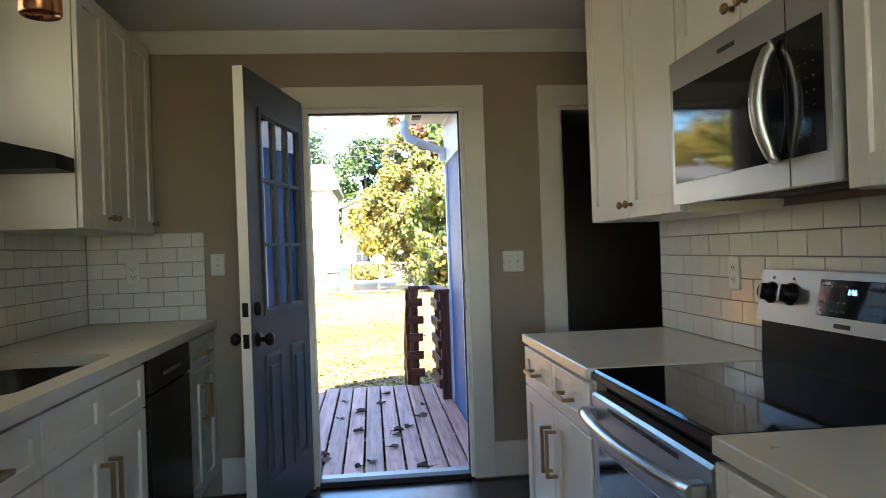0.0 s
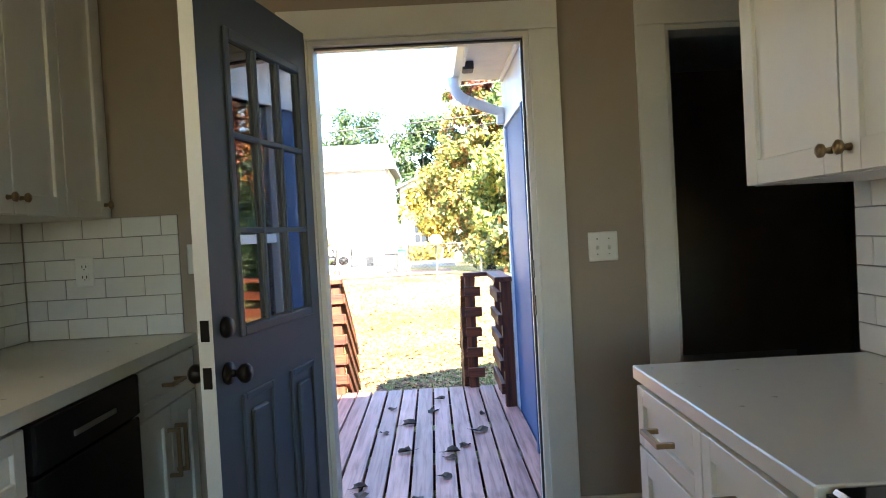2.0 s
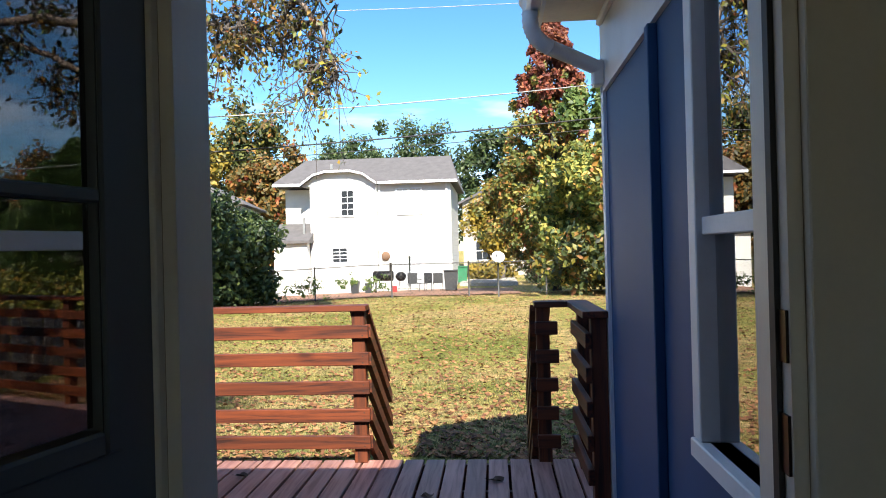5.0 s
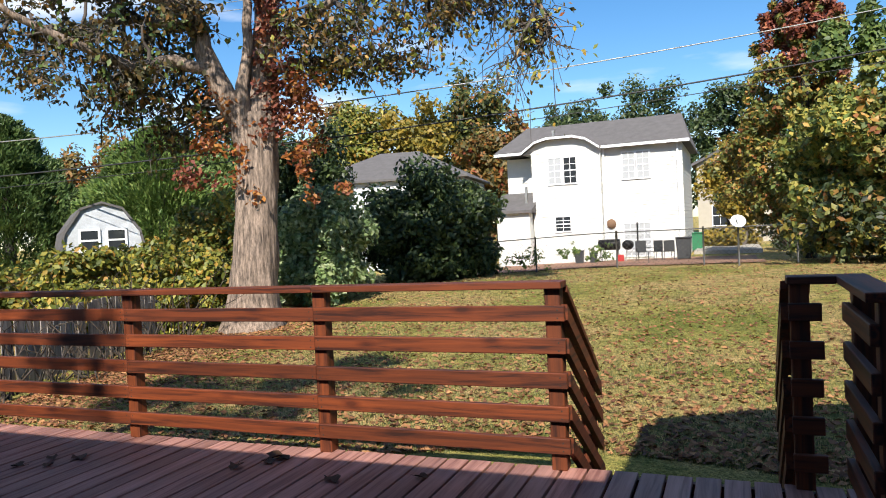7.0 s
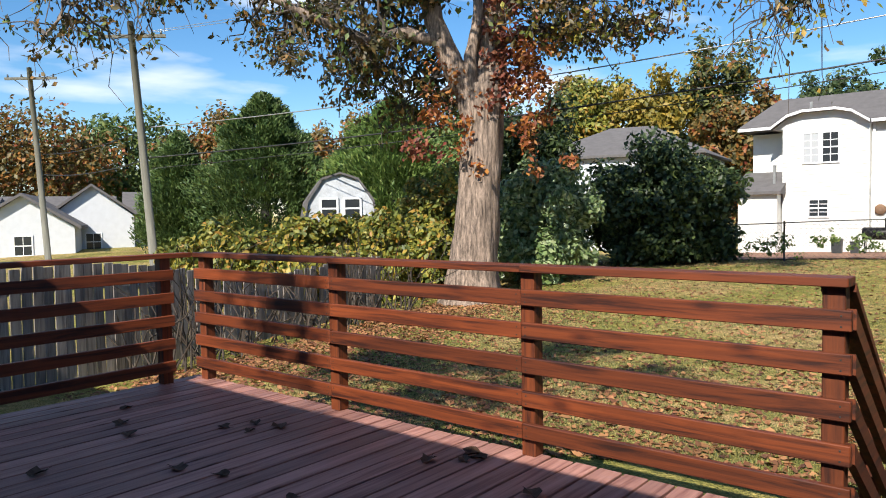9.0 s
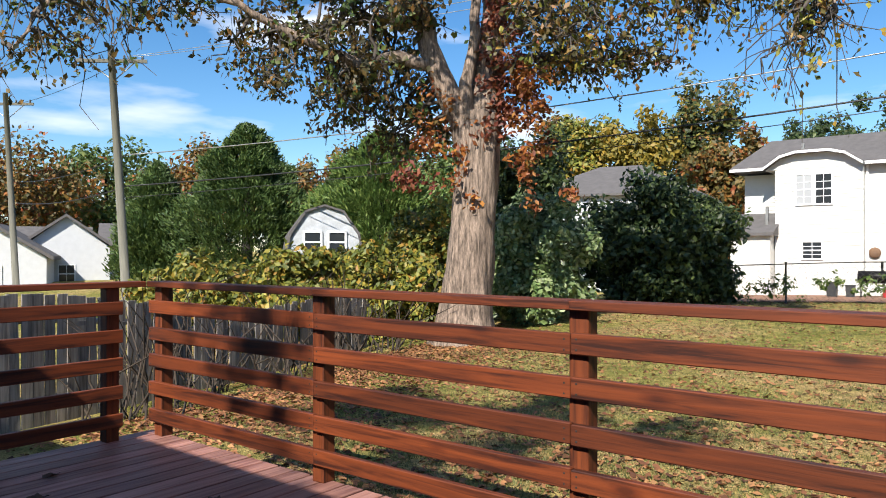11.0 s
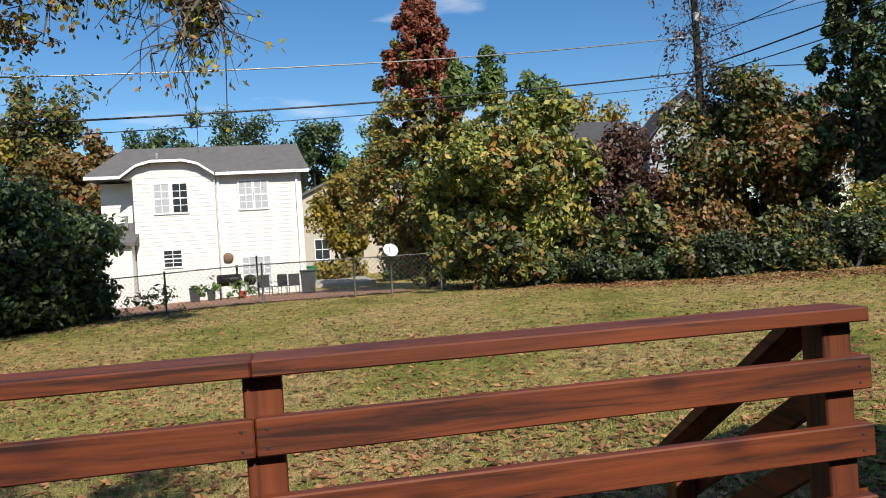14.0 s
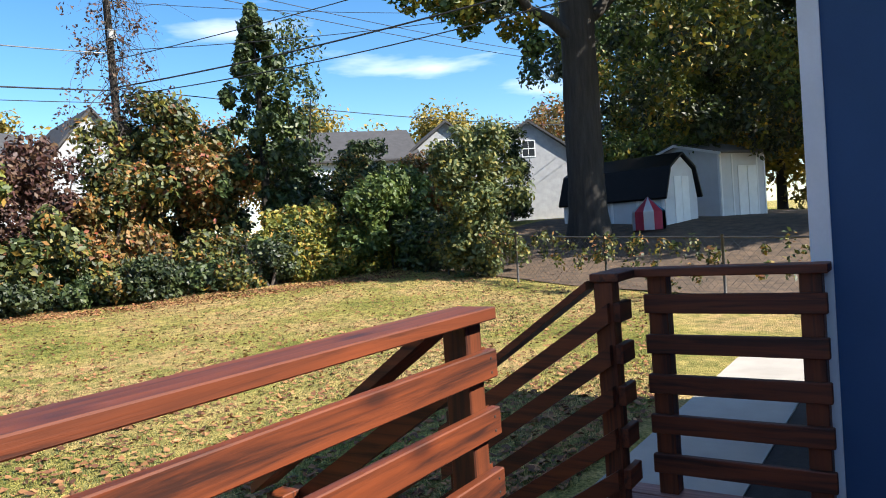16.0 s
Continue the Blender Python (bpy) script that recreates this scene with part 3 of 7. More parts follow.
def roofs():
    bm = prism([(-5.2, 2.55), (OUT + 0.4, 2.55), (OUT + 0.4, 2.62), (-0.6, 4.1), (-5.2, 2.62)], "x", -9.4, EX + 0.4)
    structure("roof_main", bm, M_SHINGLE, "grey shingle roof of the house", "roof")
    structure("soffit_main", boxes((-9.4, WX - 0.5, OUT, OUT + 0.4, 2.48, 2.55)), M_SOFFIT, "aged white soffit under the eave", "soffit")
    bm = prism([(WX - OVER - 0.02, EAVE + 0.18), (EX + 0.4, EAVE + 0.18), (EX + 0.4, 2.6), (2.8, 3.52), (WX - OVER - 0.02, 2.6)], "y", OUT + 0.4, WY + 0.06)
    structure("roof_wing", bm, M_SHINGLE, "grey shingle roof of the rear wing", "roof")
    structure("soffit_wing", boxes((WX - OVER, WX, OUT, WY - 0.1, EAVE + 0.12, EAVE + 0.175)), M_SOFFIT, "stained cream soffit under the wing's eave", "soffit")
    structure("trim_cove", boxes((WX - 0.055, WX - 0.021, OUT, WY - 0.1, EAVE + 0.085, EAVE + 0.119), bevel=0.008), M_BLUETRIM, "white moulding between frieze and soffit", "trim")
    structure("fascia", boxes((WX - OVER - 0.02, WX - OVER, OUT + 0.4, WY + 0.06, EAVE + 0.08, EAVE + 0.23)), M_BLUETRIM, "white fascia board", "trim")


roofs()


def gutter():
    g = thing("gutter", "white metal gutter with a ribbed downspout elbow at the eave", "gutter")
    x = WX - OVER - 0.02
    part("trough", prism([(x, EAVE + 0.24), (x - 0.1, EAVE + 0.24), (x - 0.1, EAVE + 0.19), (x - 0.085, EAVE + 0.17), (x - 0.07, EAVE + 0.12), (x - 0.05, EAVE + 0.1), (x, EAVE + 0.1)], "y", OUT + 0.4, WY - 0.2), M_GUTTER, g)
    part("outlet", boxes((x + 0.005, x + 0.085, 6.42, 6.56, EAVE + 0.06, EAVE + 0.118), bevel=0.004), M_DARKPLASTIC, g, "dark vent box under the gutter")
    part("outlet_grid", boxes(*[(x + 0.012, x + 0.078, 6.43 + 0.03 * k, 6.435 + 0.03 * k, EAVE + 0.057, EAVE + 0.06) for k in range(5)]), M_GALV, g, "pale grid bars")
    a, b = Vector((x - 0.05, 6.86, EAVE + 0.1)), Vector((WX - 0.03, WY - 0.1, 2.215))
    bend = [a, a + Vector((0.0, 0.005, -0.06)), a + Vector((0.012, 0.02, -0.1)), a + Vector((0.035, 0.035, -0.135)), a + Vector((0.07, 0.05, -0.16)), a + Vector((0.11, 0.07, -0.178))]
    pts = []
    for p, q in zip(bend, bend[1:]):
        pts += [p.lerp(q, k / 4) for k in range(4)]
    part("elbow", tube(pts, [0.04 + (0.005 if k % 2 else 0) for k in range(len(pts))], 12), M_GUTTER, g, "ribbed white downspout elbow")
    part("run", tube([pts[-1], pts[-1].lerp(b, 0.5), b], 0.041, 12), M_GUTTER, g)
    part("downpipe", boxes((WX - 0.085, WX - 0.021, WY - 0.15, WY - 0.07, 2.12, 2.26), bevel=0.01), M_GUTTER, g)


gutter()


def wing_window():
    w = thing("window_wing", "white framed sash window in the blue wing wall", "window")
    tagged(w, kind="structure")
    x, y0, y1, z0, z1, zm = WX, 4.35, 5.36, 0.62, 2.1, 1.28
    part("window_frame", boxes((x - 0.03, x + 0.06, y0 - 0.05, y0 + 0.02, z0, z1), (x - 0.03, x + 0.06, y1 - 0.02, y1 + 0.06, z0, z1), (x - 0.03, x + 0.06, y0 - 0.05, y1 + 0.05, z1, z1 + 0.07), (x - 0.04, x + 0.06, y0 - 0.06, y1 + 0.06, z0 - 0.06, z0), bevel=0.004), M_BLUETRIM, w)
    part("meeting_rail", boxes((x - 0.01, x + 0.05, y0 + 0.02, y1 - 0.02, zm - 0.02, zm + 0.035), bevel=0.003), M_BLUETRIM, w)
    part("pane", boxes((x + 0.015, x + 0.021, y0 + 0.02, y1 - 0.02, zm + 0.035, z1)), M_WINGGLASS, w, "dark reflecting upper pane")
    part("pane", boxes((x + 0.03, x + 0.036, y0 + 0.02, y1 - 0.02, z0, zm - 0.02)), M_WINGGLASS, w, "dark lower pane behind a screen")


wing_window()

# ---------------------------------------------------------------- the deck
FRONT = 8.06


def deck():
    d = thing("deck", "reddish stained timber deck with scattered dead leaves", "deck")
    tagged(d, kind="structure")
    part("rim", boxes((-5.9, WX - 0.01, FRONT, FRONT + 0.04, DECK_Z - 0.26, DECK_Z - 0.032), (-5.9, -5.86, OUT, FRONT, DECK_Z - 0.26, DECK_Z - 0.032)), M_RAILX, d)
    part("joist", boxes(*[(-5.86, WX - 0.01, y, y + 0.04, DECK_Z - 0.2, DECK_Z - 0.031) for y in (4.3, 5.1, 5.9, 6.7, 7.5)]), M_RAILX, d)
    pitch, wide = 0.1445, 0.1285
    n = int((WX + 5.9) / pitch)
    me = mesh_of("board", boxes((0, wide, 0, FRONT + 0.03 - OUT - 0.005, -0.03, 0), bevel=0.003), M_DECK)
    for k in range(n + 1):
        x = WX - 0.012 - wide - k * pitch
        part("board", me, None, d, m=pose(x, OUT + 0.005, DECK_Z + random.uniform(-0.0015, 0.0015), 0, 0, random.uniform(-0.03, 0.03)))
    for x in (-5.6, -3.8, -1.9, 0.0):
        part("pier", boxes((x, x + 0.14, FRONT - 0.3, FRONT - 0.16, -1.3, DECK_Z - 0.2)), M_RAILZ, d)


deck()

SLATS = [0.738, 0.546, 0.355, 0.163, -0.028]
SH = 0.09


def post(parent, x, y, z0, z1, s=0.09):
    part("post", boxes((x, x + s, y, y + s, z0, z1), bevel=0.004), M_RAILZ, parent)


def railing_front():
    r = thing("front_railing", "reddish stained timber railing along the deck's front edge", "railing")
    y = 8.016
    screw = mesh_of("screw", boxes((-0.004, 0.004, -0.0015, 0.001, -0.004, 0.004), bevel=0.001), M_SLOT)
    xs = [-5.77, -4.105, -2.475, -0.925]
    for x in xs:
        post(r, x, y, DECK_Z, 0.832)
    breaks = [-5.79, -4.06, -2.45, -0.815]
    for a, b in zip(breaks, breaks[1:]):
        for z in SLATS:
            jit = random.uniform(-0.006, 0.006)
            slat = part("slat", boxes((a + 0.001, b - 0.001 if b < -1 else b + 0.01, y - 0.036, y, z - SH + jit, z + jit), bevel=0.004), M_RAILX, r, m=None)
            for sx, d in ((a + 0.028, 0.025), (a + 0.028, 0.07), (b - 0.03, 0.025), (b - 0.03, 0.07)):
                part("screw", screw, None, slat, m=pose(sx, y - 0.036, z + jit - d))
        part("cap", boxes((a, b - 0.001, y - 0.05, y + 0.1, 0.832, 0.872), bevel=0.004), M_RAILX, r)
    return r


def railing_left():
    r = thing("side_railing", "reddish stained timber railing along the deck's short side", "railing")
    x = -5.9
    for y in (4.5, 6.16, 7.69):
        post(r, x, y, DECK_Z, 0.832)
    for a, b in ((4.3, 6.2), (6.2, 7.79)):
        for z in SLATS:
            part("slat", boxes((x + 0.09, x + 0.126, a + 0.001, b - 0.001, z - SH, z), bevel=0.004), M_RAILY, r)
    part("cap", boxes((x - 0.02, x + 0.12, 4.3, 7.96, 0.832, 0.872), bevel=0.004), M_RAILY, r)


def railing_panel():
    r = thing("panel_railing", "short reddish stained timber railing beside the blue wall", "railing")
    post(r, 0.345, 8.016, DECK_Z, 0.832)
    post(r, 0.605, 7.85, DECK_Z, 0.832)
    post(r, 0.605, 7.19, DECK_Z, 0.832)
    for z in SLATS:
        part("slat", boxes((0.336, 0.336 + 0.15 + random.uniform(-0.004, 0.01), 7.98, 8.016, z - SH, z), bevel=0.004), M_RAILX, r, "short offcut slat")
        part("slat", boxes((0.569, 0.605, 7.17, 7.95, z - SH + 0.01, z + 0.01), bevel=0.004), M_RAILY, r)
    part("cap", boxes((0.332, 0.555, 7.98, 8.12, 0.832, 0.872), bevel=0.004), M_RAILX, r)
    part("cap", boxes((0.556, 0.7, 7.16, 8.12, 0.832, 0.872), bevel=0.004), M_RAILY, r)


railing_front()
railing_left()
railing_panel()
STAIR0, STAIR1, STAIR_G = 8.1, 8.98, -0.76


def sloped(name, x0, x1, ya, za, yb, zb, h, parent, mat):
    part(name, prism([(ya, za - h), (yb, zb - h), (yb, zb), (ya, za)], "x", x0, x1), mat, parent)


def stairs():
    s = thing("deck_stairs", "short reddish stained timber stairs from deck to lawn", "stairs")
    drop = DECK_Z - STAIR_G
    for k in (1, 2):
        z = DECK_Z - drop * k / 3
        for j in (0, 1):
            y = FRONT + 0.045 + 0.28 * (k - 1) + j * 0.143
            part("tread", boxes((-0.82, 0.34, y, y + 0.139, z - 0.036, z), bevel=0.004), M_RAILX, s)
    for x in (-0.86, 0.345):
        part("stringer", prism([(FRONT + 0.042, DECK_Z - 0.05), (STAIR1 - 0.1, STAIR_G - 0.03), (STAIR1 - 0.36, STAIR_G - 0.03), (FRONT + 0.042, DECK_Z - 0.3)], "x", x, x + 0.038), M_RAILY, s)
    for x, sx in ((-0.925, -0.832), (0.34, 0.302)):
        r = thing("stair_railing", "sloping reddish stained timber stair railing", "railing", group="stair railings")
        part("post", boxes((x, x + 0.09, STAIR1 - 0.09, STAIR1, STAIR_G - 0.04, 0.16), bevel=0.004), M_RAILZ, r)
        top = 0.66
        for z in SLATS:
            sloped("slat", sx, sx + 0.036, 8.03, z, STAIR1 + 0.03, z - top, SH, r, M_RAILY)
        sloped("cap", x - 0.03, x + 0.11, 8.13, 0.84, STAIR1 + 0.05, 0.84 - 0.64, 0.04, r, M_RAILY)


stairs()
structure("walkway", boxes((0.9, 6.6, 7.86, 8.8, -1.0, -0.71)), M_CONCRETE, "grey concrete path beside the house", "pavement")
structure("mulch_bed", boxes((1.2, EX, WY, 7.86, -1.0, -0.725)), M_MULCH, "dark mulch strip between wall and path", "ground")

# ---------------------------------------------------------------- leaves and trees


def leaves_mesh(name, centres, radii, per, size, material, seed, droop=0.0, width=0.55, rise=0.0):
    """Many small folded leaves spread through clumps; each leaf is an island of its own."""
    rng = np.random.default_rng(seed)
    C, R = np.repeat(np.array(centres, float), per, 0), np.repeat(np.array(radii, float).reshape(len(centres), -1), per, 0)
    n = len(C)
    d = rng.normal(size=(n, 3))
    d /= np.linalg.norm(d, axis=1)[:, None]
    rad = rng.random(n) ** 0.45
    p = C + d * rad[:, None] * R + rng.normal(size=(n, 3)) * 0.06 * R
    nrm = d + rng.normal(size=(n, 3)) * 0.9 + np.array([0.1, -0.45, 0.5])
    nrm /= np.linalg.norm(nrm, axis=1)[:, None]
    u = np.cross(nrm, rng.normal(size=(n, 3)))
    u[:, 2] -= droop
    if rise:
        u = u * 0.5 + np.column_stack([C[:, :2] / (np.linalg.norm(C[:, :2], axis=1)[:, None] + 0.3), np.full(n, rise)])
    u /= np.linalg.norm(u, axis=1)[:, None]
    v = np.cross(nrm, u)
    v /= np.linalg.norm(v, axis=1)[:, None]
    s = size * rng.uniform(0.6, 1.35, n)[:, None]
    quad = np.stack([p - u * s, p + v * s * width + nrm * s * 0.12, p + u * s, p - v * s * width + nrm * s * 0.12], 1).reshape(-1, 3)
    me = bpy.data.meshes.new(name)
    me.vertices.add(4 * n)
    me.vertices.foreach_set("co", quad.ravel())
    idx = np.arange(4 * n).reshape(n, 4)
    tri = np.stack([idx[:, [0, 1, 2]], idx[:, [0, 2, 3]]], 1).reshape(-1)
    me.loops.add(6 * n)
    me.loops.foreach_set("vertex_index", tri)
    me.polygons.add(2 * n)
    me.polygons.foreach_set("loop_start", np.arange(0, 6 * n, 3))
    me.materials.append(material)
    me.update(calc_edges=True)
    return me


def blob_clumps(rng, centre, size, n, clump, squeeze=1.0, hollow=0.35):
    """Clump centres through an uneven ellipsoid, mostly near its outside."""
    out, rad = [], []
    for _ in range(n):
        d = rng.normal(size=3)
        d /= np.linalg.norm(d)
        lump = 0.8 + 0.5 * noise.noise((d[0] * 1.9 + centre[0], d[1] * 1.9, d[2] * 1.9 + centre[1]))
        r = lump * (hollow + (1 - hollow) * rng.random() ** 0.4)
        out.append(np.array(centre) + d * np.array(size) * r)
        rad.append(clump * rng.uniform(0.6, 1.3) * np.array([1, 1, squeeze]))
    return out, rad


GREEN = [(0.0, (0.05, 0.09, 0.02)), (0.5, (0.1, 0.16, 0.035)), (1.0, (0.18, 0.22, 0.05))]
DARKGREEN = [(0.0, (0.022, 0.042, 0.014)), (0.6, (0.05, 0.085, 0.024)), (1.0, (0.14, 0.18, 0.055))]
THICKET = [(0.0, (0.02, 0.03, 0.012)), (0.35, (0.055, 0.08, 0.022)), (0.62, (0.13, 0.15, 0.035)), (0.8, (0.27, 0.23, 0.04)), (0.92, (0.34, 0.17, 0.035)), (1.0, (0.2, 0.07, 0.035))]
YELLOWGREEN = [(0.0, (0.08, 0.11, 0.02)), (0.45, (0.2, 0.22, 0.035)), (0.8, (0.4, 0.34, 0.05)), (1.0, (0.45, 0.22, 0.04))]
AUTUMN = [(0.0, (0.07, 0.065, 0.02)), (0.35, (0.15, 0.12, 0.03)), (0.65, (0.27, 0.16, 0.04)), (0.9, (0.38, 0.15, 0.03)), (1.0, (0.3, 0.06, 0.035))]
RUSSET = [(0.0, (0.13, 0.035, 0.025)), (0.5, (0.27, 0.065, 0.042)), (1.0, (0.4, 0.14, 0.06))]
ORANGE = [(0.0, (0.18, 0.045, 0.02)), (0.5, (0.34, 0.1, 0.025)), (1.0, (0.45, 0.2, 0.04))]
L_GREEN, L_DARK, L_YG = leaf_material("leaf_green", GREEN), leaf_material("leaf_dark_green", DARKGREEN, 0.5), leaf_material("leaf_yellow_green", YELLOWGREEN)
L_AUTUMN, L_RUSSET, L_ORANGE = leaf_material("leaf_autumn", AUTUMN), leaf_material("leaf_russet", RUSSET), leaf_material("leaf_orange", ORANGE)
L_OAK = leaf_material("leaf_oak", [(0.0, (0.035, 0.035, 0.014)), (0.4, (0.09, 0.075, 0.022)), (0.75, (0.17, 0.11, 0.03)), (1.0, (0.32, 0.15, 0.035))])
L_THICKET = leaf_material("leaf_thicket", THICKET)
L_YELLOW = leaf_material("leaf_yellow", [(0.0, (0.14, 0.13, 0.02)), (0.5, (0.3, 0.23, 0.03)), (1.0, (0.42, 0.27, 0.04))])
L_NEEDLE = leaf_material("leaf_conifer", [(0.0, (0.07, 0.13, 0.03)), (0.5, (0.15, 0.25, 0.055)), (1.0, (0.28, 0.36, 0.1))])
L_CEDAR = leaf_material("leaf_cedar", [(0.0, (0.035, 0.07, 0.02)), (0.5, (0.085, 0.15, 0.04)), (1.0, (0.17, 0.24, 0.075))])
L_MAPLE = leaf_material("leaf_maple", [(0.0, (0.06, 0.085, 0.02)), (0.4, (0.17, 0.2, 0.045)), (0.7, (0.36, 0.31, 0.065)), (0.9, (0.48, 0.25, 0.06)), (1.0, (0.3, 0.09, 0.04))])
# near-black leaf colour holds the shade inside crowns and low brush
L_SHADED = leaf_material("leaf_shaded", [(0.0, (0.016, 0.028, 0.01)), (0.6, (0.035, 0.055, 0.016)), (1.0, (0.08, 0.1, 0.03))], 0.5, 0.15)
L_PURPLE = leaf_material("leaf_purple_brown", [(0.0, (0.05, 0.025, 0.025)), (0.5, (0.11, 0.045, 0.04)), (1.0, (0.17, 0.1, 0.05))])


def shrub(name, label, category, x, y, w, d, h, material, seed, n=60, per=260, leaf=0.07, clump=0.45, trunk=M_TWIG, lift=0.48, more=()):
    """A bush or small tree: stems that fork up from the ground and a crown of clumps."""
    rng = np.random.default_rng(seed)
    z = ground_z(x, y)
    t = thing(name, label, category, pose(x, y, z))
    bm = bmesh.new()
    for k in range(5):
        a = rng.uniform(0, 6.28)
        e = np.array([math.cos(a) * w * 0.3, math.sin(a) * d * 0.3, h * rng.uniform(0.45, 0.75)])
        tube([(e[0] * 0.1, e[1] * 0.1, -0.15), e * 0.5 + rng.normal(size=3) * 0.1, e], [0.05 + h * 0.012, 0.035 + h * 0.005, 0.015], 6, bm)
    part("stem", bm, trunk, t)
    cs, rs = blob_clumps(rng, (0, 0, h * lift), (w / 2, d / 2, h * 0.54), n, clump)
    keep = [i for i, c in enumerate(cs) if c[2] > 0.05]
    cs, rs = [cs[i] for i in keep], [rs[i] for i in keep]
    for _ in range(n // 5):
        a = rng.uniform(0, 6.28)
        q = rng.uniform(0.4, 0.9)
        cs.append((math.cos(a) * w / 2 * q, math.sin(a) * d / 2 * q, rng.uniform(0.15, 0.5) * min(h, 2.0)))
        rs.append(clump * np.array([1, 1, 0.8]))
    part("crown", leaves_mesh("crown", cs, rs, per, leaf, material, seed), None, t)
    for mat, cx, cy, cz, sw, sh, nn in more:
        c2, r2 = blob_clumps(rng, (cx, cy, cz), (sw / 2, sw / 2, sh / 2), nn, clump)
        part("crown_tuft", leaves_mesh("crown_tuft", c2, r2, per, leaf, mat, seed + 7), None, t)
    return t


def cone_tree(name, label, x, y, w, h, material, seed, n=90, per=240, leaf=0.08, top=None, clump=0.5, bulge=0.8, width=0.55, rise=0.0):
    rng = np.random.default_rng(seed)
    z = ground_z(x, y)
    t = thing(name, label, "tree", pose(x, y, z))
    part("trunk", tube([(0, 0, -0.2), (0.05, 0, h * 0.5), (0, 0, h * 0.97)], [0.06 + w * 0.03, 0.03 + w * 0.015, 0.01], 8), M_SHADEBARK, t)
    lo, lr, hi, hr = [], [], [], []
    for _ in range(n):
        f = rng.random() ** 0.85
        a = rng.uniform(0, 6.28)
        r = (w / 2) * min(1.0, 1.25 * (1 - f)) ** bulge * (0.85 + 0.3 * noise.noise((a * 1.3, f * 6, seed))) * rng.uniform(0.4, 1.06) * (0.6 + 0.4 * smooth(0, 0.25, f))
        p, q = (r * math.cos(a), r * math.sin(a), h * (0.05 + 0.93 * f)), clump * rng.uniform(0.5, 1.2) * (1.1 - 0.75 * f)
        (hi if top and f + rng.normal() * 0.1 > top[1] else lo).append(p)
        (hr if top and len(hi) > len(hr) else lr).append(q)
    part("crown", leaves_mesh("crown", lo, lr, per, leaf, material, seed, 0.0, width, rise), None, t)
    if hi:
        part("crown_top", leaves_mesh("crown_top", hi, hr, per, leaf, top[0], seed + 3), None, t, "reddish upper crown")
    return t


def limb_path(rng, a, b, n=6, wob=0.12):
    a, b = Vector(a), Vector(b)
    L = (b - a).length
    return [a.lerp(b, k / n) + Vector(rng.normal(size=3)) * wob * L * 0.25 * math.sin(math.pi * k / n) + Vector((0, 0, 0.06 * L * math.sin(math.pi * k / n))) for k in range(n + 1)]


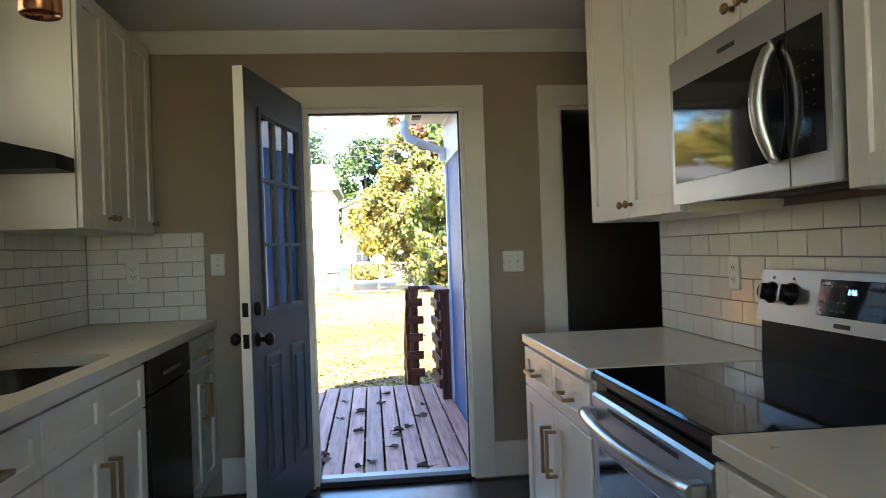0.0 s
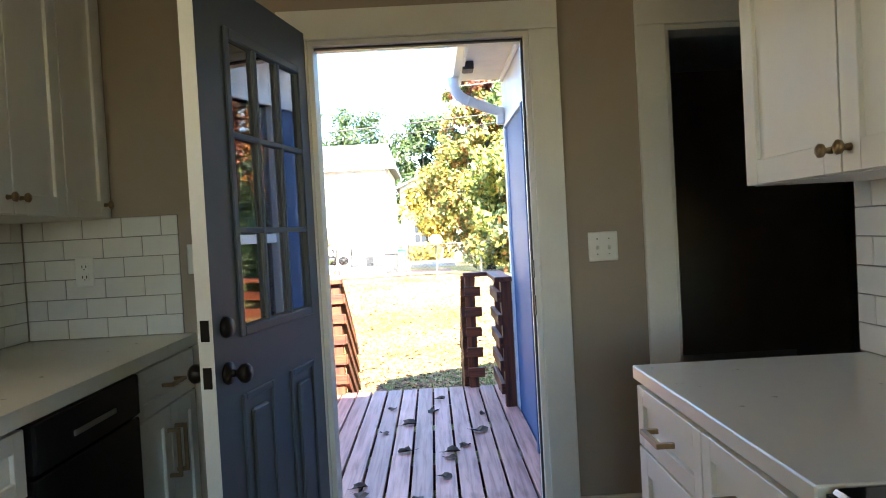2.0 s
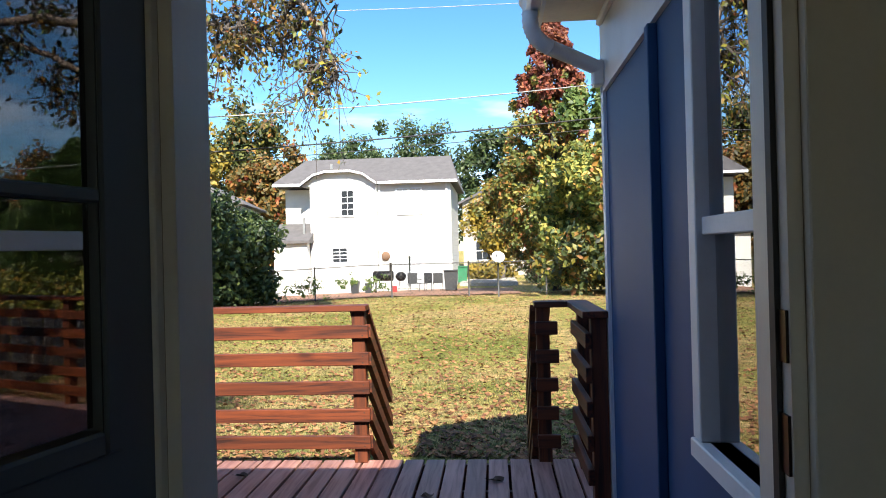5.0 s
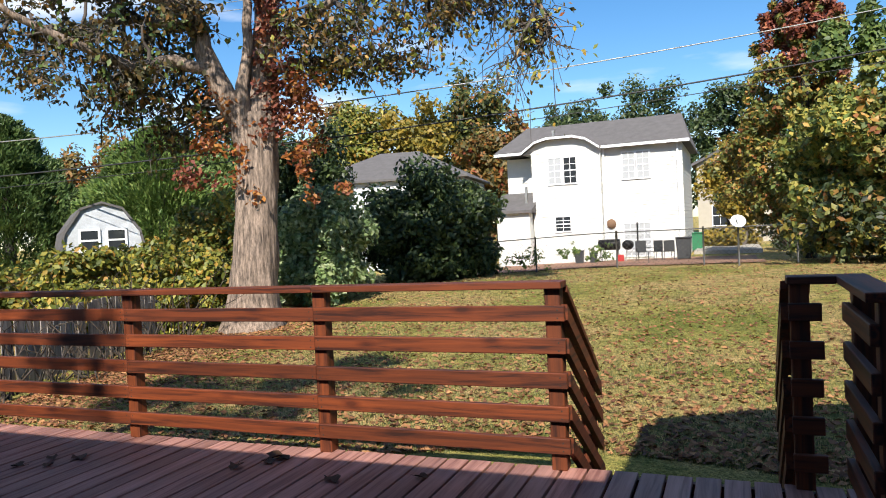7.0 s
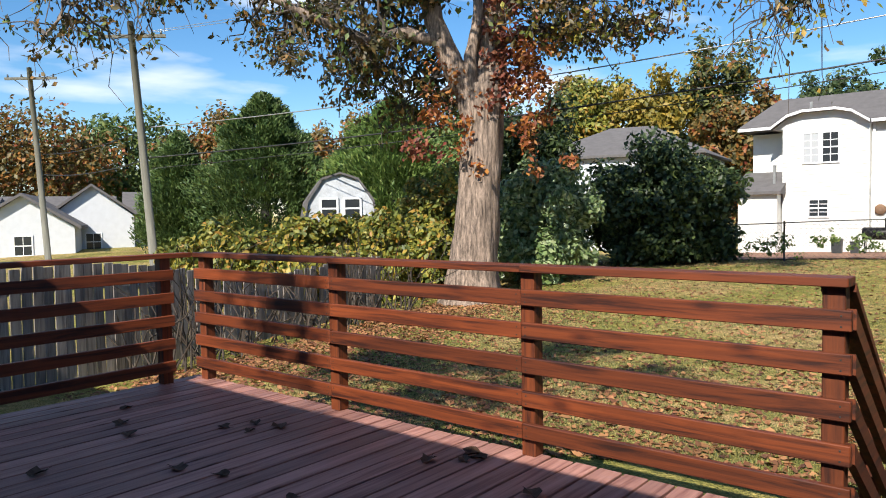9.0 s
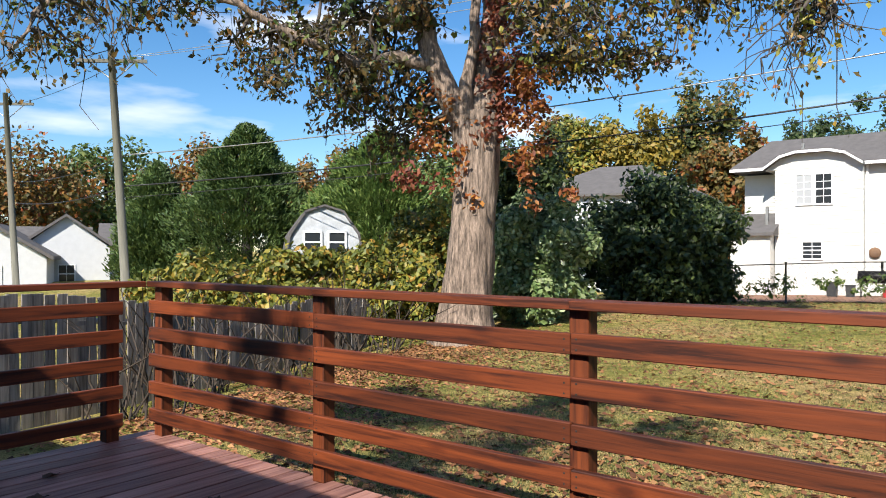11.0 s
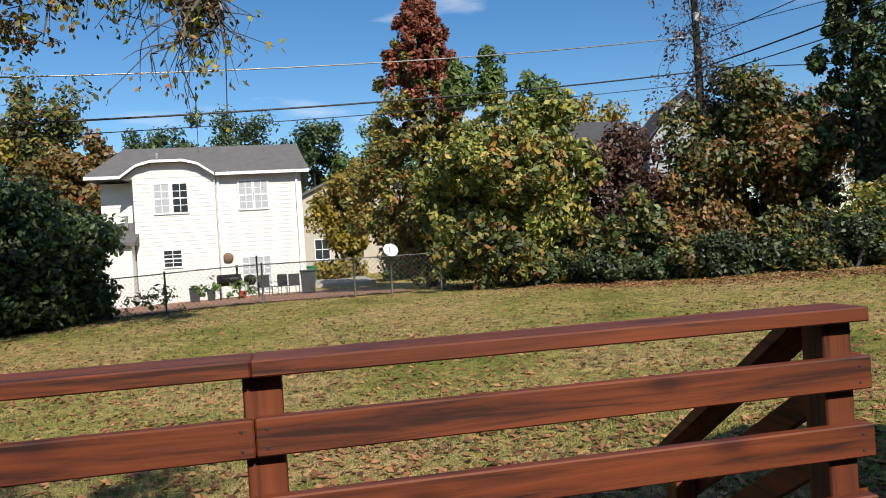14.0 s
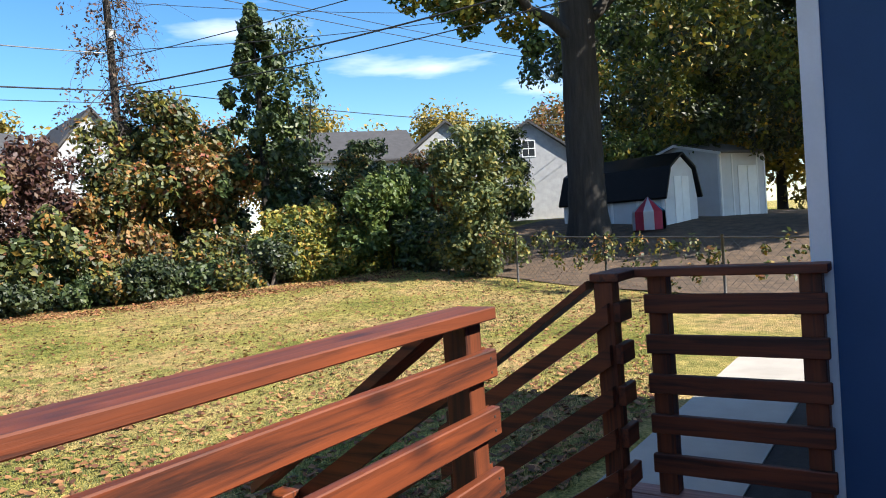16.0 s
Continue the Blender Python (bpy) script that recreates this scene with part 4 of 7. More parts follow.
def great_tree():
    """The old tree behind the deck: furrowed leaning trunk, forked limbs, thin hanging twigs with small leaves."""
    rng = np.random.default_rng(5)
    x, y = -10.2, 17.6
    z = ground_z(x, y)
    t = thing("oak_tree", "large old tree with furrowed grey trunk and sparse autumn leaves", "tree", pose(x, y, z))

    def spot(u, d, h):
        """u metres across the view from the deck, d metres towards the deck, h up."""
        return Vector((0.8 * u + 0.6 * d, 0.6 * u - 0.8 * d, h))
    lean = spot(0.42, 0, 0)
    part("trunk", mesh_of("trunk", trunk_bm(rng, 0.53, 4.9, (lean.x, lean.y)), M_BARK), None, t)
    # each limb: a bent line of (u, d, h) and its first and last radius
    limbs = [([(0.38, 0, 4.3), (0.55, 0, 5.6), (0.68, 0.05, 7.0), (0.85, -0.1, 9.0), (1.2, -0.2, 12.5)], 0.42, 0.12),
             ([(0.3, 0.05, 3.9), (-0.15, 0.1, 4.9), (-0.6, 0.15, 6.0), (-0.95, 0.25, 7.4), (-1.5, 0.4, 9.4), (-1.7, 0.2, 11.5)], 0.32, 0.1),
             ([(0.15, 0.15, 4.5), (0.05, 0.25, 5.3), (0.2, 0.3, 6.1), (0.3, 0.3, 7.6), (0.15, 0.6, 9.5)], 0.17, 0.07),
             ([(-0.5, 0.15, 5.8), (-1.3, 0.4, 6.0), (-2.2, 0.7, 5.75), (-3.2, 1.0, 6.2), (-4.4, 1.3, 6.8), (-5.8, 1.6, 7.2)], 0.15, 0.05),
             ([(-0.95, 0.25, 7.2), (-2.6, 0.9, 7.5), (-4.6, 1.6, 7.6), (-6.4, 2.2, 7.1), (-7.6, 2.5, 6.4), (-8.1, 2.6, 5.6)], 0.14, 0.03),
             ([(-1.2, 0.3, 8.2), (-3.5, 0.6, 8.6), (-6.0, 1.0, 8.8), (-8.6, 1.5, 8.0), (-9.8, 1.8, 7.0)], 0.14, 0.03),
             ([(-0.8, 0.2, 6.8), (-1.8, -0.8, 7.2), (-3.2, -1.8, 7.4), (-4.6, -2.4, 7.0)], 0.12, 0.04),
             ([(0.62, 0, 6.2), (1.4, 0.3, 6.9), (2.4, 0.6, 7.5), (3.8, 0.9, 7.6), (5.0, 1.1, 7.1)], 0.14, 0.04),
             ([(0.72, 0, 7.4), (2.2, 0.8, 8.4), (4.4, 1.6, 8.8), (5.6, 2.1, 8.2), (6.3, 2.4, 7.2), (6.6, 2.5, 6.2)], 0.15, 0.03),
             ([(0.8, 0, 8.4), (2.6, -0.6, 9.2), (4.8, -1.2, 9.4), (6.6, -1.4, 8.6)], 0.14, 0.04),
             ([(0.6, 0, 5.8), (1.3, -0.6, 6.2), (2.3, -1.2, 6.5), (3.4, -1.6, 6.3)], 0.12, 0.04),
             ([(0.9, 0, 9.2), (0.6, 2.2, 10.2), (-0.6, 4.6, 10.6), (-2.0, 6.0, 10.2)], 0.14, 0.04),
             ([(1.0, 0, 9.8), (2.4, 2.4, 10.6), (4.4, 4.4, 10.4), (5.6, 5.4, 9.8)], 0.14, 0.04),
             ([(-1.6, 0.3, 10.2), (-3.4, 1.4, 11.2), (-5.8, 2.8, 11.0)], 0.12, 0.04),
             ([(1.1, -0.1, 11.0), (0.2, -2.0, 12.4), (-0.6, -3.6, 12.6)], 0.12, 0.04)]
    lines = []
    for pts, r0, r1 in limbs:
        pts = [spot(*p) for p in pts]
        fine = []
        for a, b in zip(pts, pts[1:]):
            for k in range(4):
                fine.append(a.lerp(b, k / 4) + Vector(rng.normal(size=3)) * 0.025)
        fine.append(pts[-1])
        n = len(fine) - 1
        part("limb", tube(fine, [r0 + (r1 - r0) * k / n for k in range(n + 1)], 9), M_BARK, t)
        lines.append(fine)
    # leafy regions: low corner and high corner in (u, d, h), branchlets, leaf clusters on each twig, droop
    regions = [((-4.8, -1.6, 5.1), (-0.9, 1.6, 8.4), 78, 1, 0.25), ((0.9, -1.6, 5.7), (4.8, 1.8, 8.6), 66, 1, 0.3), ((-9.4, 0.5, 5.9), (-4.6, 3.0, 8.6), 46, 1, 0.6),
               ((5.2, 1.6, 5.5), (6.8, 3.0, 8.0), 20, 0, 0.9), ((4.4, 0.4, 6.6), (6.4, 2.4, 8.8), 34, 1, 0.6), ((-3.4, -2.2, 4.3), (-0.9, -0.2, 6.2), 36, 1, 0.3), ((-3.0, -2.5, 8.2), (3.0, 2.0, 12.0), 60, 1, 0.2), ((-6.0, 2.0, 9.6), (6.0, 6.0, 11.2), 46, 1, 0.2)]
    twig, tips = bmesh.new(), []
    joints = [p for ln in lines for p in ln[3:]]
    for lo, hi, n, per, droop in regions:
        for _ in range(n):
            q = rng.random(3)
            e = spot(*[lo[i] + (hi[i] - lo[i]) * q[i] for i in range(3)])
            near = sorted(joints, key=lambda p: (p - e).length)[int(rng.integers(0, 4))]
            if (near - e).length > 3.0:
                continue
            path = limb_path(rng, near, e, 5, 0.35)
            tube(path, [0.05, 0.042, 0.034, 0.026, 0.018, 0.01], 5, twig)
            for j in range(7):
                a = path[int(rng.integers(2, 6))]
                b = a + Vector((rng.normal() * 0.34, rng.normal() * 0.34, rng.normal() * 0.2 - abs(rng.normal()) * droop * 0.8))
                tw = limb_path(rng, a, b, 3, 0.5)
                tube(tw, [0.016, 0.013, 0.01, 0.006], 3, twig)
                if droop > 0.5 and rng.random() < 0.35:
                    continue
                for k in range(per + 1):
                    tips.append(tw[3 - k])
    part("twig", twig, M_TWIG, t)
    across = np.array([0.8 * p.x + 0.6 * p.y for p in tips])
    pick = rng.random(len(tips))
    warm = across > 0.5
    for sel, mat, sd in ((~warm & (pick < 0.8), L_OAK, 1), (~warm & (pick >= 0.8), L_GREEN, 2), (warm & (pick < 0.4), L_OAK, 3), (warm & (pick >= 0.4) & (pick < 0.72), L_YG, 4), (warm & (pick >= 0.72), L_AUTUMN, 5)):
        own = [tips[i] for i in np.flatnonzero(sel)]
        part("crown", leaves_mesh("crown", own, [0.2] * len(own), 5, 0.074, mat, sd, droop=0.6, width=0.55), None, t)
    for n, per, mat, label, place in ((44, 34, L_RUSSET, "red creeper leaves on the trunk", lambda: spot(0.78 + rng.normal() * 0.22, 0.38 + rng.normal() * 0.1, 4.2 + rng.random() * 4.4)),
                                      (30, 44, L_ORANGE, "orange creeper leaves on the trunk", lambda: spot(1.1 + abs(rng.normal()) * 0.45, 0.2 + rng.normal() * 0.3, 4.9 + rng.normal() * 0.7)),
                                      (16, 26, L_ORANGE, "orange creeper leaves low on the trunk", lambda: spot(-0.45 + rng.normal() * 0.35, 0.4 + rng.normal() * 0.15, 4.3 + rng.normal() * 0.4)),
                                      (8, 26, L_RUSSET, "small tuft of russet leaves beside the trunk", lambda: spot(-1.1 + rng.normal() * 0.2, 0.3, 3.4 + rng.normal() * 0.12))):
        where = [place() for _ in range(n)]
        part("creeper", leaves_mesh("creeper", where, [0.26] * n, per, 0.068, mat, 9 + n), None, t, label)


def trunk_bm(rng, r, h, lean, sides=40, rows=46):
    """A tapered trunk with a flared foot and deep upright furrows."""
    bm = bmesh.new()
    rings = []
    for j in range(rows + 1):
        f = j / rows
        zz = -0.3 + (h + 0.3) * f
        rad = r * (1 + 0.45 * math.exp(-max(zz, 0) * 2.2) - 0.2 * f)
        ring = []
        for s in range(sides):
            a = 2 * math.pi * s / sides
            fur = 0.085 * noise.noise((math.cos(a) * 9, math.sin(a) * 9, zz * 0.9)) + 0.03 * noise.noise((math.cos(a) * 20, math.sin(a) * 20, zz * 2.2 + 9))
            q = rad * (1 + fur * 1.6)
            ring.append(bm.verts.new((q * math.cos(a) + lean[0] * f, q * math.sin(a) + lean[1] * f, zz)))
        rings.append(ring)
    for a, b in zip(rings, rings[1:]):
        for s in range(sides):
            bm.faces.new((a[s], a[(s + 1) % sides], b[(s + 1) % sides], b[s])).smooth = True
    bm.faces.new(rings[-1])
    return bm


great_tree()

# ---------------------------------------------------------------- neighbouring houses


def window_parts(w, x, y, z, wide, high, cols, rows, parent, dark=True, face=-1):
    """A sash window in a wall that faces -y."""
    win = part("window", boxes((x - wide / 2 - 0.07, x + wide / 2 + 0.07, y - 0.03, y + 0.02, z - 0.07, z), (x - wide / 2 - 0.07, x + wide / 2 + 0.07, y - 0.03, y + 0.02, z + high, z + high + 0.07),
                              (x - wide / 2 - 0.07, x - wide / 2, y - 0.03, y + 0.02, z, z + high), (x + wide / 2, x + wide / 2 + 0.07, y - 0.03, y + 0.02, z, z + high)), M_BLUETRIM, parent)
    part("pane", boxes((x - wide / 2, x + wide / 2, y - 0.008, y + 0.01, z, z + high)), M_FARGLASS if dark else M_CURTAIN, win)
    bars = [(x - wide / 2 + wide * k / cols - 0.015, x - wide / 2 + wide * k / cols + 0.015, y - 0.02, y - 0.008, z, z + high) for k in range(1, cols)]
    bars += [(x - wide / 2, x + wide / 2, y - 0.019, y - 0.008, z + high * k / rows - (0.03 if k * 2 == rows else 0.015), z + high * k / rows + (0.03 if k * 2 == rows else 0.015)) for k in range(1, rows)]
    if bars:
        part("muntin", boxes(*bars), M_BLUETRIM, win)


def white_house():
    """The two-storey white house across the yard."""
    h = thing("white_house", "two-storey white house with lap siding and grey shingle roof", "house")
    x0, x1, y, yb, z0, ze = -11.3, -2.15, 41.4, 49.0, -1.1, 4.9
    part("wall", boxes((x0 + 1.7, x1, y, yb, z0, ze)), M_SIDING, h)
    part("wall", boxes((x0, x0 + 1.7, y + 0.8, yb, z0, ze - 0.1)), M_SIDING, h)
    def laps(a, b, yy, top, axis="x"):
        """Overlapping boards, thick at the lower edge."""
        bm, sgn = bmesh.new(), (-1 if axis == "x" else 1)
        for k in range(int((top - z0) / 0.19)):
            z = z0 + 0.19 * k
            prism([(yy + sgn * 0.02, z), (yy + sgn * 0.001, z), (yy + sgn * 0.001, z + 0.189), (yy + sgn * 0.006, z + 0.189)], axis, a, b, bm)
        return bm
    part("siding", laps(x0 + 1.7, x1, y, ze - 0.06), M_SIDING, h)
    part("siding", laps(x0 + 1.7, x0 + 5.2, y - 0.5, ze - 0.06), M_SIDING, h)
    part("siding", laps(x0, x0 + 1.68, y + 0.8, ze - 0.1), M_SIDING, h)
    part("siding", laps(y, yb, x1, ze - 0.06, "y"), M_SIDING, h)
    bm = prism([(y - 0.45, ze), (yb + 0.4, ze), (yb + 0.4, ze + 0.15), ((y + yb) / 2 - 1.2, ze + 1.75), (y - 0.45, ze + 0.15)], "x", x0 - 0.35, x1 + 0.4)
    for v in bm.verts:
        if v.co.z > ze + 1:
            v.co.x = x0 + 0.75 if v.co.x < -6 else x1 - 0.1
    part("roof", bm, M_ROOFGREY, h)
    part("fascia", boxes((x0 + 5.2, x1 + 0.4, y - 0.48, y - 0.452, ze - 0.02, ze + 0.12)), M_BLUETRIM, h)
    part("fascia", boxes((x0 - 0.35, x0 + 1.2, y - 0.48, y - 0.452, ze - 0.02, ze + 0.12)), M_BLUETRIM, h)
    # arched gable bay over the window
    gx0, gx1, yg = x0 + 1.25, x0 + 5.3, y - 0.5
    pts = [(gx0, ze - 0.05), (gx0 + 0.7, ze + 0.45), (gx0 + 1.35, ze + 0.62), (gx1 - 1.35, ze + 0.62), (gx1 - 0.7, ze + 0.45), (gx1, ze - 0.05)]
    part("bay_wall", boxes((gx0 + 0.45, gx1 - 0.05, yg, y - 0.019, z0, ze - 0.06)), M_SIDING, h)
    part("gable", prism(pts, "y", yg, y + 1.5), M_SIDING, h)
    bm = bmesh.new()
    for (ax, az), (bx, bz) in zip(pts, pts[1:]):
        prism([(ax, az), (bx, bz), (bx, bz + 0.16), (ax, az + 0.16)], "y", yg - 0.35, y + 2.5, bm)
    part("gable_roof", bm, M_ROOFGREY, h)
    bm = bmesh.new()
    for (ax, az), (bx, bz) in zip(pts, pts[1:]):
        prism([(ax, az), (bx, bz), (bx, bz + 0.12), (ax, az + 0.12)], "y", yg - 0.38, yg - 0.352, bm)
    part("gable_trim", bm, M_BLUETRIM, h)
    # lean-to at the corner
    part("lean_to", boxes((x0 - 0.1, x0 + 1.65, y - 1.2, y + 0.8, z0, 1.85)), M_SIDING, h)
    part("lean_to_roof", prism([(y - 1.45, 1.83), (y + 0.8, 1.83), (y + 0.8, 2.95), (y - 1.45, 1.97)], "x", x0 - 0.35, x0 + 1.85), M_ROOFGREY, h)
    window_parts(h, -7.58, yg - 0.05, 3.25, 0.62, 1.3, 2, 4, h)
    window_parts(h, -8.38, yg - 0.05, 3.25, 0.62, 1.3, 2, 4, h, dark=False)
    for x in (-4.72, -4.02):
        window_parts(h, x, y - 0.05, 3.3, 0.58, 1.3, 2, 4, h, dark=False)
    window_parts(h, -8.05, yg - 0.05, 0.8, 0.75, 0.72, 2, 4, h)
    for x in (-4.75, -4.08):
        window_parts(h, x, y - 0.05, -0.6, 0.6, 1.6, 2, 6, h, dark=False)
    for x in (x0 + 5.3, x1 - 0.25):
        part("downspout", boxes((x, x + 0.1, y - 0.12, y - 0.02, z0, ze)), M_BLUETRIM, h)
    part("wall_reel", lathe([(0.0, 0.0), (0.22, 0.0), (0.24, -0.06), (0.2, -0.1), (0.08, -0.09), (0.0, -0.1)], 18, axis="y", centre=(-5.68, y - 0.04, 1.05)), M_REEL, h, "round brown reel hanging on the wall")
    part("vent_pipe", boxes((x0 + 2.5, x0 + 2.62, y + 1.0, y + 1.12, ze + 0.4, ze + 1.3)), M_GALV, h)
    part("vent_pipe", boxes((x0 + 1.3, x0 + 1.42, y - 0.6, y - 0.48, 2.2, 3.2)), M_GALV, h)


white_house()


def simple_house(name, label, x, y, w, d, eave, ridge, wall, roof, turn=0, gable="x", windows=(), z=None):
    h = thing(name, label, "house", pose(x, y, ground_z(x, y) if z is None else z, 0, 0, turn))
    part("wall", boxes((-w / 2, w / 2, -d / 2, d / 2, -1.0, eave)), wall, h)
    o = 0.35
    if gable == "x":
        part("roof", prism([(-d / 2 - o, eave), (d / 2 + o, eave), (d / 2 + o, eave + 0.12), (0, ridge), (-d / 2 - o, eave + 0.12)], "x", -w / 2 - o, w / 2 + o), roof, h)
    elif gable == "hip":
        bm = prism([(-d / 2 - o, eave), (d / 2 + o, eave), (d / 2 + o, eave + 0.12), (0, ridge), (-d / 2 - o, eave + 0.12)], "x", -w / 2 - o, w / 2 + o)
        for v in bm.verts:
            if v.co.z > ridge - 0.01:
                v.co.x *= 0.25
        part("roof", bm, roof, h)
    else:
        part("gable_wall", prism([(-w / 2, eave), (w / 2, eave), (0, ridge - 0.1)], "y", -d / 2, d / 2), wall, h)
        bm = prism([(-w / 2 - o, eave - 0.15), (0, ridge - 0.12), (0, ridge + 0.05), (-w / 2 - o, eave + 0.05)], "y", -d / 2 - o, d / 2 + o)
        prism([(w / 2 + o, eave - 0.15), (0, ridge - 0.12), (0, ridge + 0.05), (w / 2 + o, eave + 0.05)], "y", -d / 2 - o, d / 2 + o, bm)
        part("roof", bm, roof, h)
    for wx, wz, ww, wh in windows:
        window_parts(h, wx, -d / 2 - 0.02, wz, ww, wh, 2, 2, h)
    return h


# ---------------------------------------------------------------- planting round the yard
shrub("shrub", "glossy light green broadleaf shrub beside the old tree", "shrub", -10.6, 21.4, 3.3, 2.6, 3.4, leaf_material("leaf_glossy", [(0.0, (0.09, 0.15, 0.05)), (0.5, (0.23, 0.32, 0.12)), (1.0, (0.46, 0.53, 0.3))], 0.35), 11, 70, 240, 0.085, 0.5)
shrub("shrub", "dense dark green evergreen shrub behind the lawn", "shrub", -9.8, 27.2, 5.2, 3.6, 4.1, L_DARK, 12, 110, 230, 0.1, 0.6)
shrub("shrub", "dark green tall shrub in the shade of the old tree", "shrub", -13.8, 25.6, 3.8, 3.2, 6.0, L_DARK, 13, 80, 200, 0.1, 0.65)
for k, (x, y, w, h) in enumerate(((-12.4, 17.6, 2.6, 2.0), (-14.2, 16.4, 3.2, 2.05), (-16.4, 15.2, 3.4, 2.0), (-12.9, 19.5, 2.8, 3.0), (-15.6, 18.2, 3.0, 2.0))):
    shrub("hedge_shrub", "yellow-green autumn shrub over the board fence", "shrub", x, y, w, 2.6, h, L_YG, 20 + k, 50, 260, 0.08, 0.45)
for k, (x, y, w, h, top) in enumerate(((-31.0, 27.5, 9.4, 8.1, None), (-24.6, 30.4, 9.2, 7.5, None), (-27.9, 31.6, 6.4, 6.6, None), (-35.0, 25.0, 5.0, 6.2, None))):
    cone_tree("conifer", "bushy green conifer beyond the fence", x, y, w, h, L_CEDAR if k != 1 else L_NEEDLE, 30 + k, 720, 80, 0.125, None, 0.7, 0.62, 0.3, 0.75)
# trees behind the far fence
cone_tree("maple_tree", "tall autumn tree turning red at its top", 2.7, 34.5, 6.6, 12.3, L_MAPLE, 40, 700, 85, 0.1, (L_RUSSET, 0.62), 0.5, 0.72)
shrub("broadleaf_tree", "broad green tree with large yellowing leaves", "tree", 4.8, 29.2, 6.9, 5.0, 6.5, leaf_material("leaf_mixed", [(0.0, (0.05, 0.08, 0.018)), (0.3, (0.14, 0.19, 0.04)), (0.65, (0.34, 0.34, 0.075)), (0.9, (0.52, 0.43, 0.09)), (1.0, (0.55, 0.3, 0.07))]), 41, 300, 105, 0.115, 0.42,
      more=((L_GREEN, 0.9, 0, 6.0, 1.4, 1.7, 13), (L_GREEN, -0.65, 0.2, 6.9, 0.75, 2.4, 15), (L_GREEN, -1.7, 0.2, 6.6, 0.75, 2.2, 13), (L_THICKET, 2.6, -2.2, 1.4, 3.6, 2.4, 30), (L_THICKET, -1.6, -2.4, 1.1, 3.0, 2.2, 26), (L_MAPLE, -0.4, -1.6, 3.6, 3.4, 3.4, 30)))
shrub("shrub", "purple-brown leafed shrub by the far fence", "shrub", 8.7, 29.0, 3.6, 2.6, 5.6, L_PURPLE, 42, 60, 220, 0.09, 0.5)
shrub("thicket_tree", "dark vine-grown tree with scattered yellow leaves", "tree", 12.6, 28.2, 6.8, 4.0, 6.6, L_THICKET, 43, 120, 220, 0.11, 0.6, more=((L_AUTUMN, 0.6, -1.4, 3.4, 3.6, 2.6, 26),))
cone_tree("conifer", "dark pointed evergreen rising above the thicket", 15.0, 26.0, 5.2, 9.4, L_DARK, 44, 170, 120, 0.11, None, 0.55)
shrub("thin_tree", "thin small tree with sparse dark leaves", "tree", 16.3, 25.8, 3.4, 3.0, 8.6, L_DARK, 45, 60, 60, 0.09, 0.55, lift=0.62)
shrub("shrub", "yellow-green sunlit shrub along the fence", "shrub", 14.2, 23.4, 3.8, 2.0, 2.4, L_YG, 46, 50, 240, 0.085, 0.4)
shrub("shrub", "bright green spreading shrub along the fence", "shrub", 15.4, 20.8, 3.4, 2.6, 3.2, L_GREEN, 47, 60, 230, 0.09, 0.42)
shrub("small_tree", "small pale green tree by the fence", "tree", 14.3, 17.0, 2.6, 2.4, 4.9, leaf_material("leaf_pale", [(0.0, (0.06, 0.09, 0.03)), (0.6, (0.13, 0.17, 0.06)), (1.0, (0.3, 0.25, 0.05))]), 48, 60, 210, 0.075, 0.4)
for k, (x, y, w, h) in enumerate(((6.6, 28.0, 2.2, 1.8), (8.2, 27.2, 3.0, 2.0), (9.9, 25.9, 3.0, 1.8), (11.5, 24.4, 3.0, 1.7), (12.9, 23.0, 2.8, 1.5), (10.4, 27.8, 3.4, 4.2), (16.8, 23.6, 3.4, 3.8), (15.2, 19.2, 2.4, 1.7), (18.4, 21.0, 3.4, 3.4), (16.9, 26.4, 3.4, 4.4), (19.6, 25.2, 5.0, 4.4), (20.6, 23.0, 4.0, 4.2), (22.5, 22.0, 5.0, 4.4), (26.5, 22.6, 4.5, 4.6))):
    shrub("fence_shrub", "dark undergrowth along the far chain-link fence", "shrub", x, y, w, 1.6, h, (L_THICKET, L_DARK, L_AUTUMN)[k % 3], 50 + k, 34, 220, 0.085, 0.42)
# added low row; its dark leaves stand in for the shadow under the thicket
for k in range(13):
    f = k / 12
    x, y = 5.2 + 9.6 * f, 27.4 - 6.2 * f - 1.2 * math.sin(math.pi * f)
    shrub("low_shrub", "low weeds and brush at the lawn's edge, mostly coloured as shade", "shrub", x + 0.4 * math.sin(k * 2.3), y, 2.0, 1.3, 0.9 + 0.3 * math.sin(k * 1.7), (L_DARK, L_THICKET, L_SHADED)[k % 3] if k < 9 else L_YG, 400 + k, 26, 130, 0.07, 0.3)
shrub("small_tree", "small bright yellow autumn tree by the far house", "tree", 0.4, 50.5, 4.6, 4.0, 6.6, L_YELLOW, 55, 60, 170, 0.15, 0.7, lift=0.6)
shrub("shrub", "clipped dark round shrub beside the drive", "shrub", 3.0, 46.0, 2.6, 2.4, 2.2, L_DARK, 56, 40, 160, 0.1, 0.5)


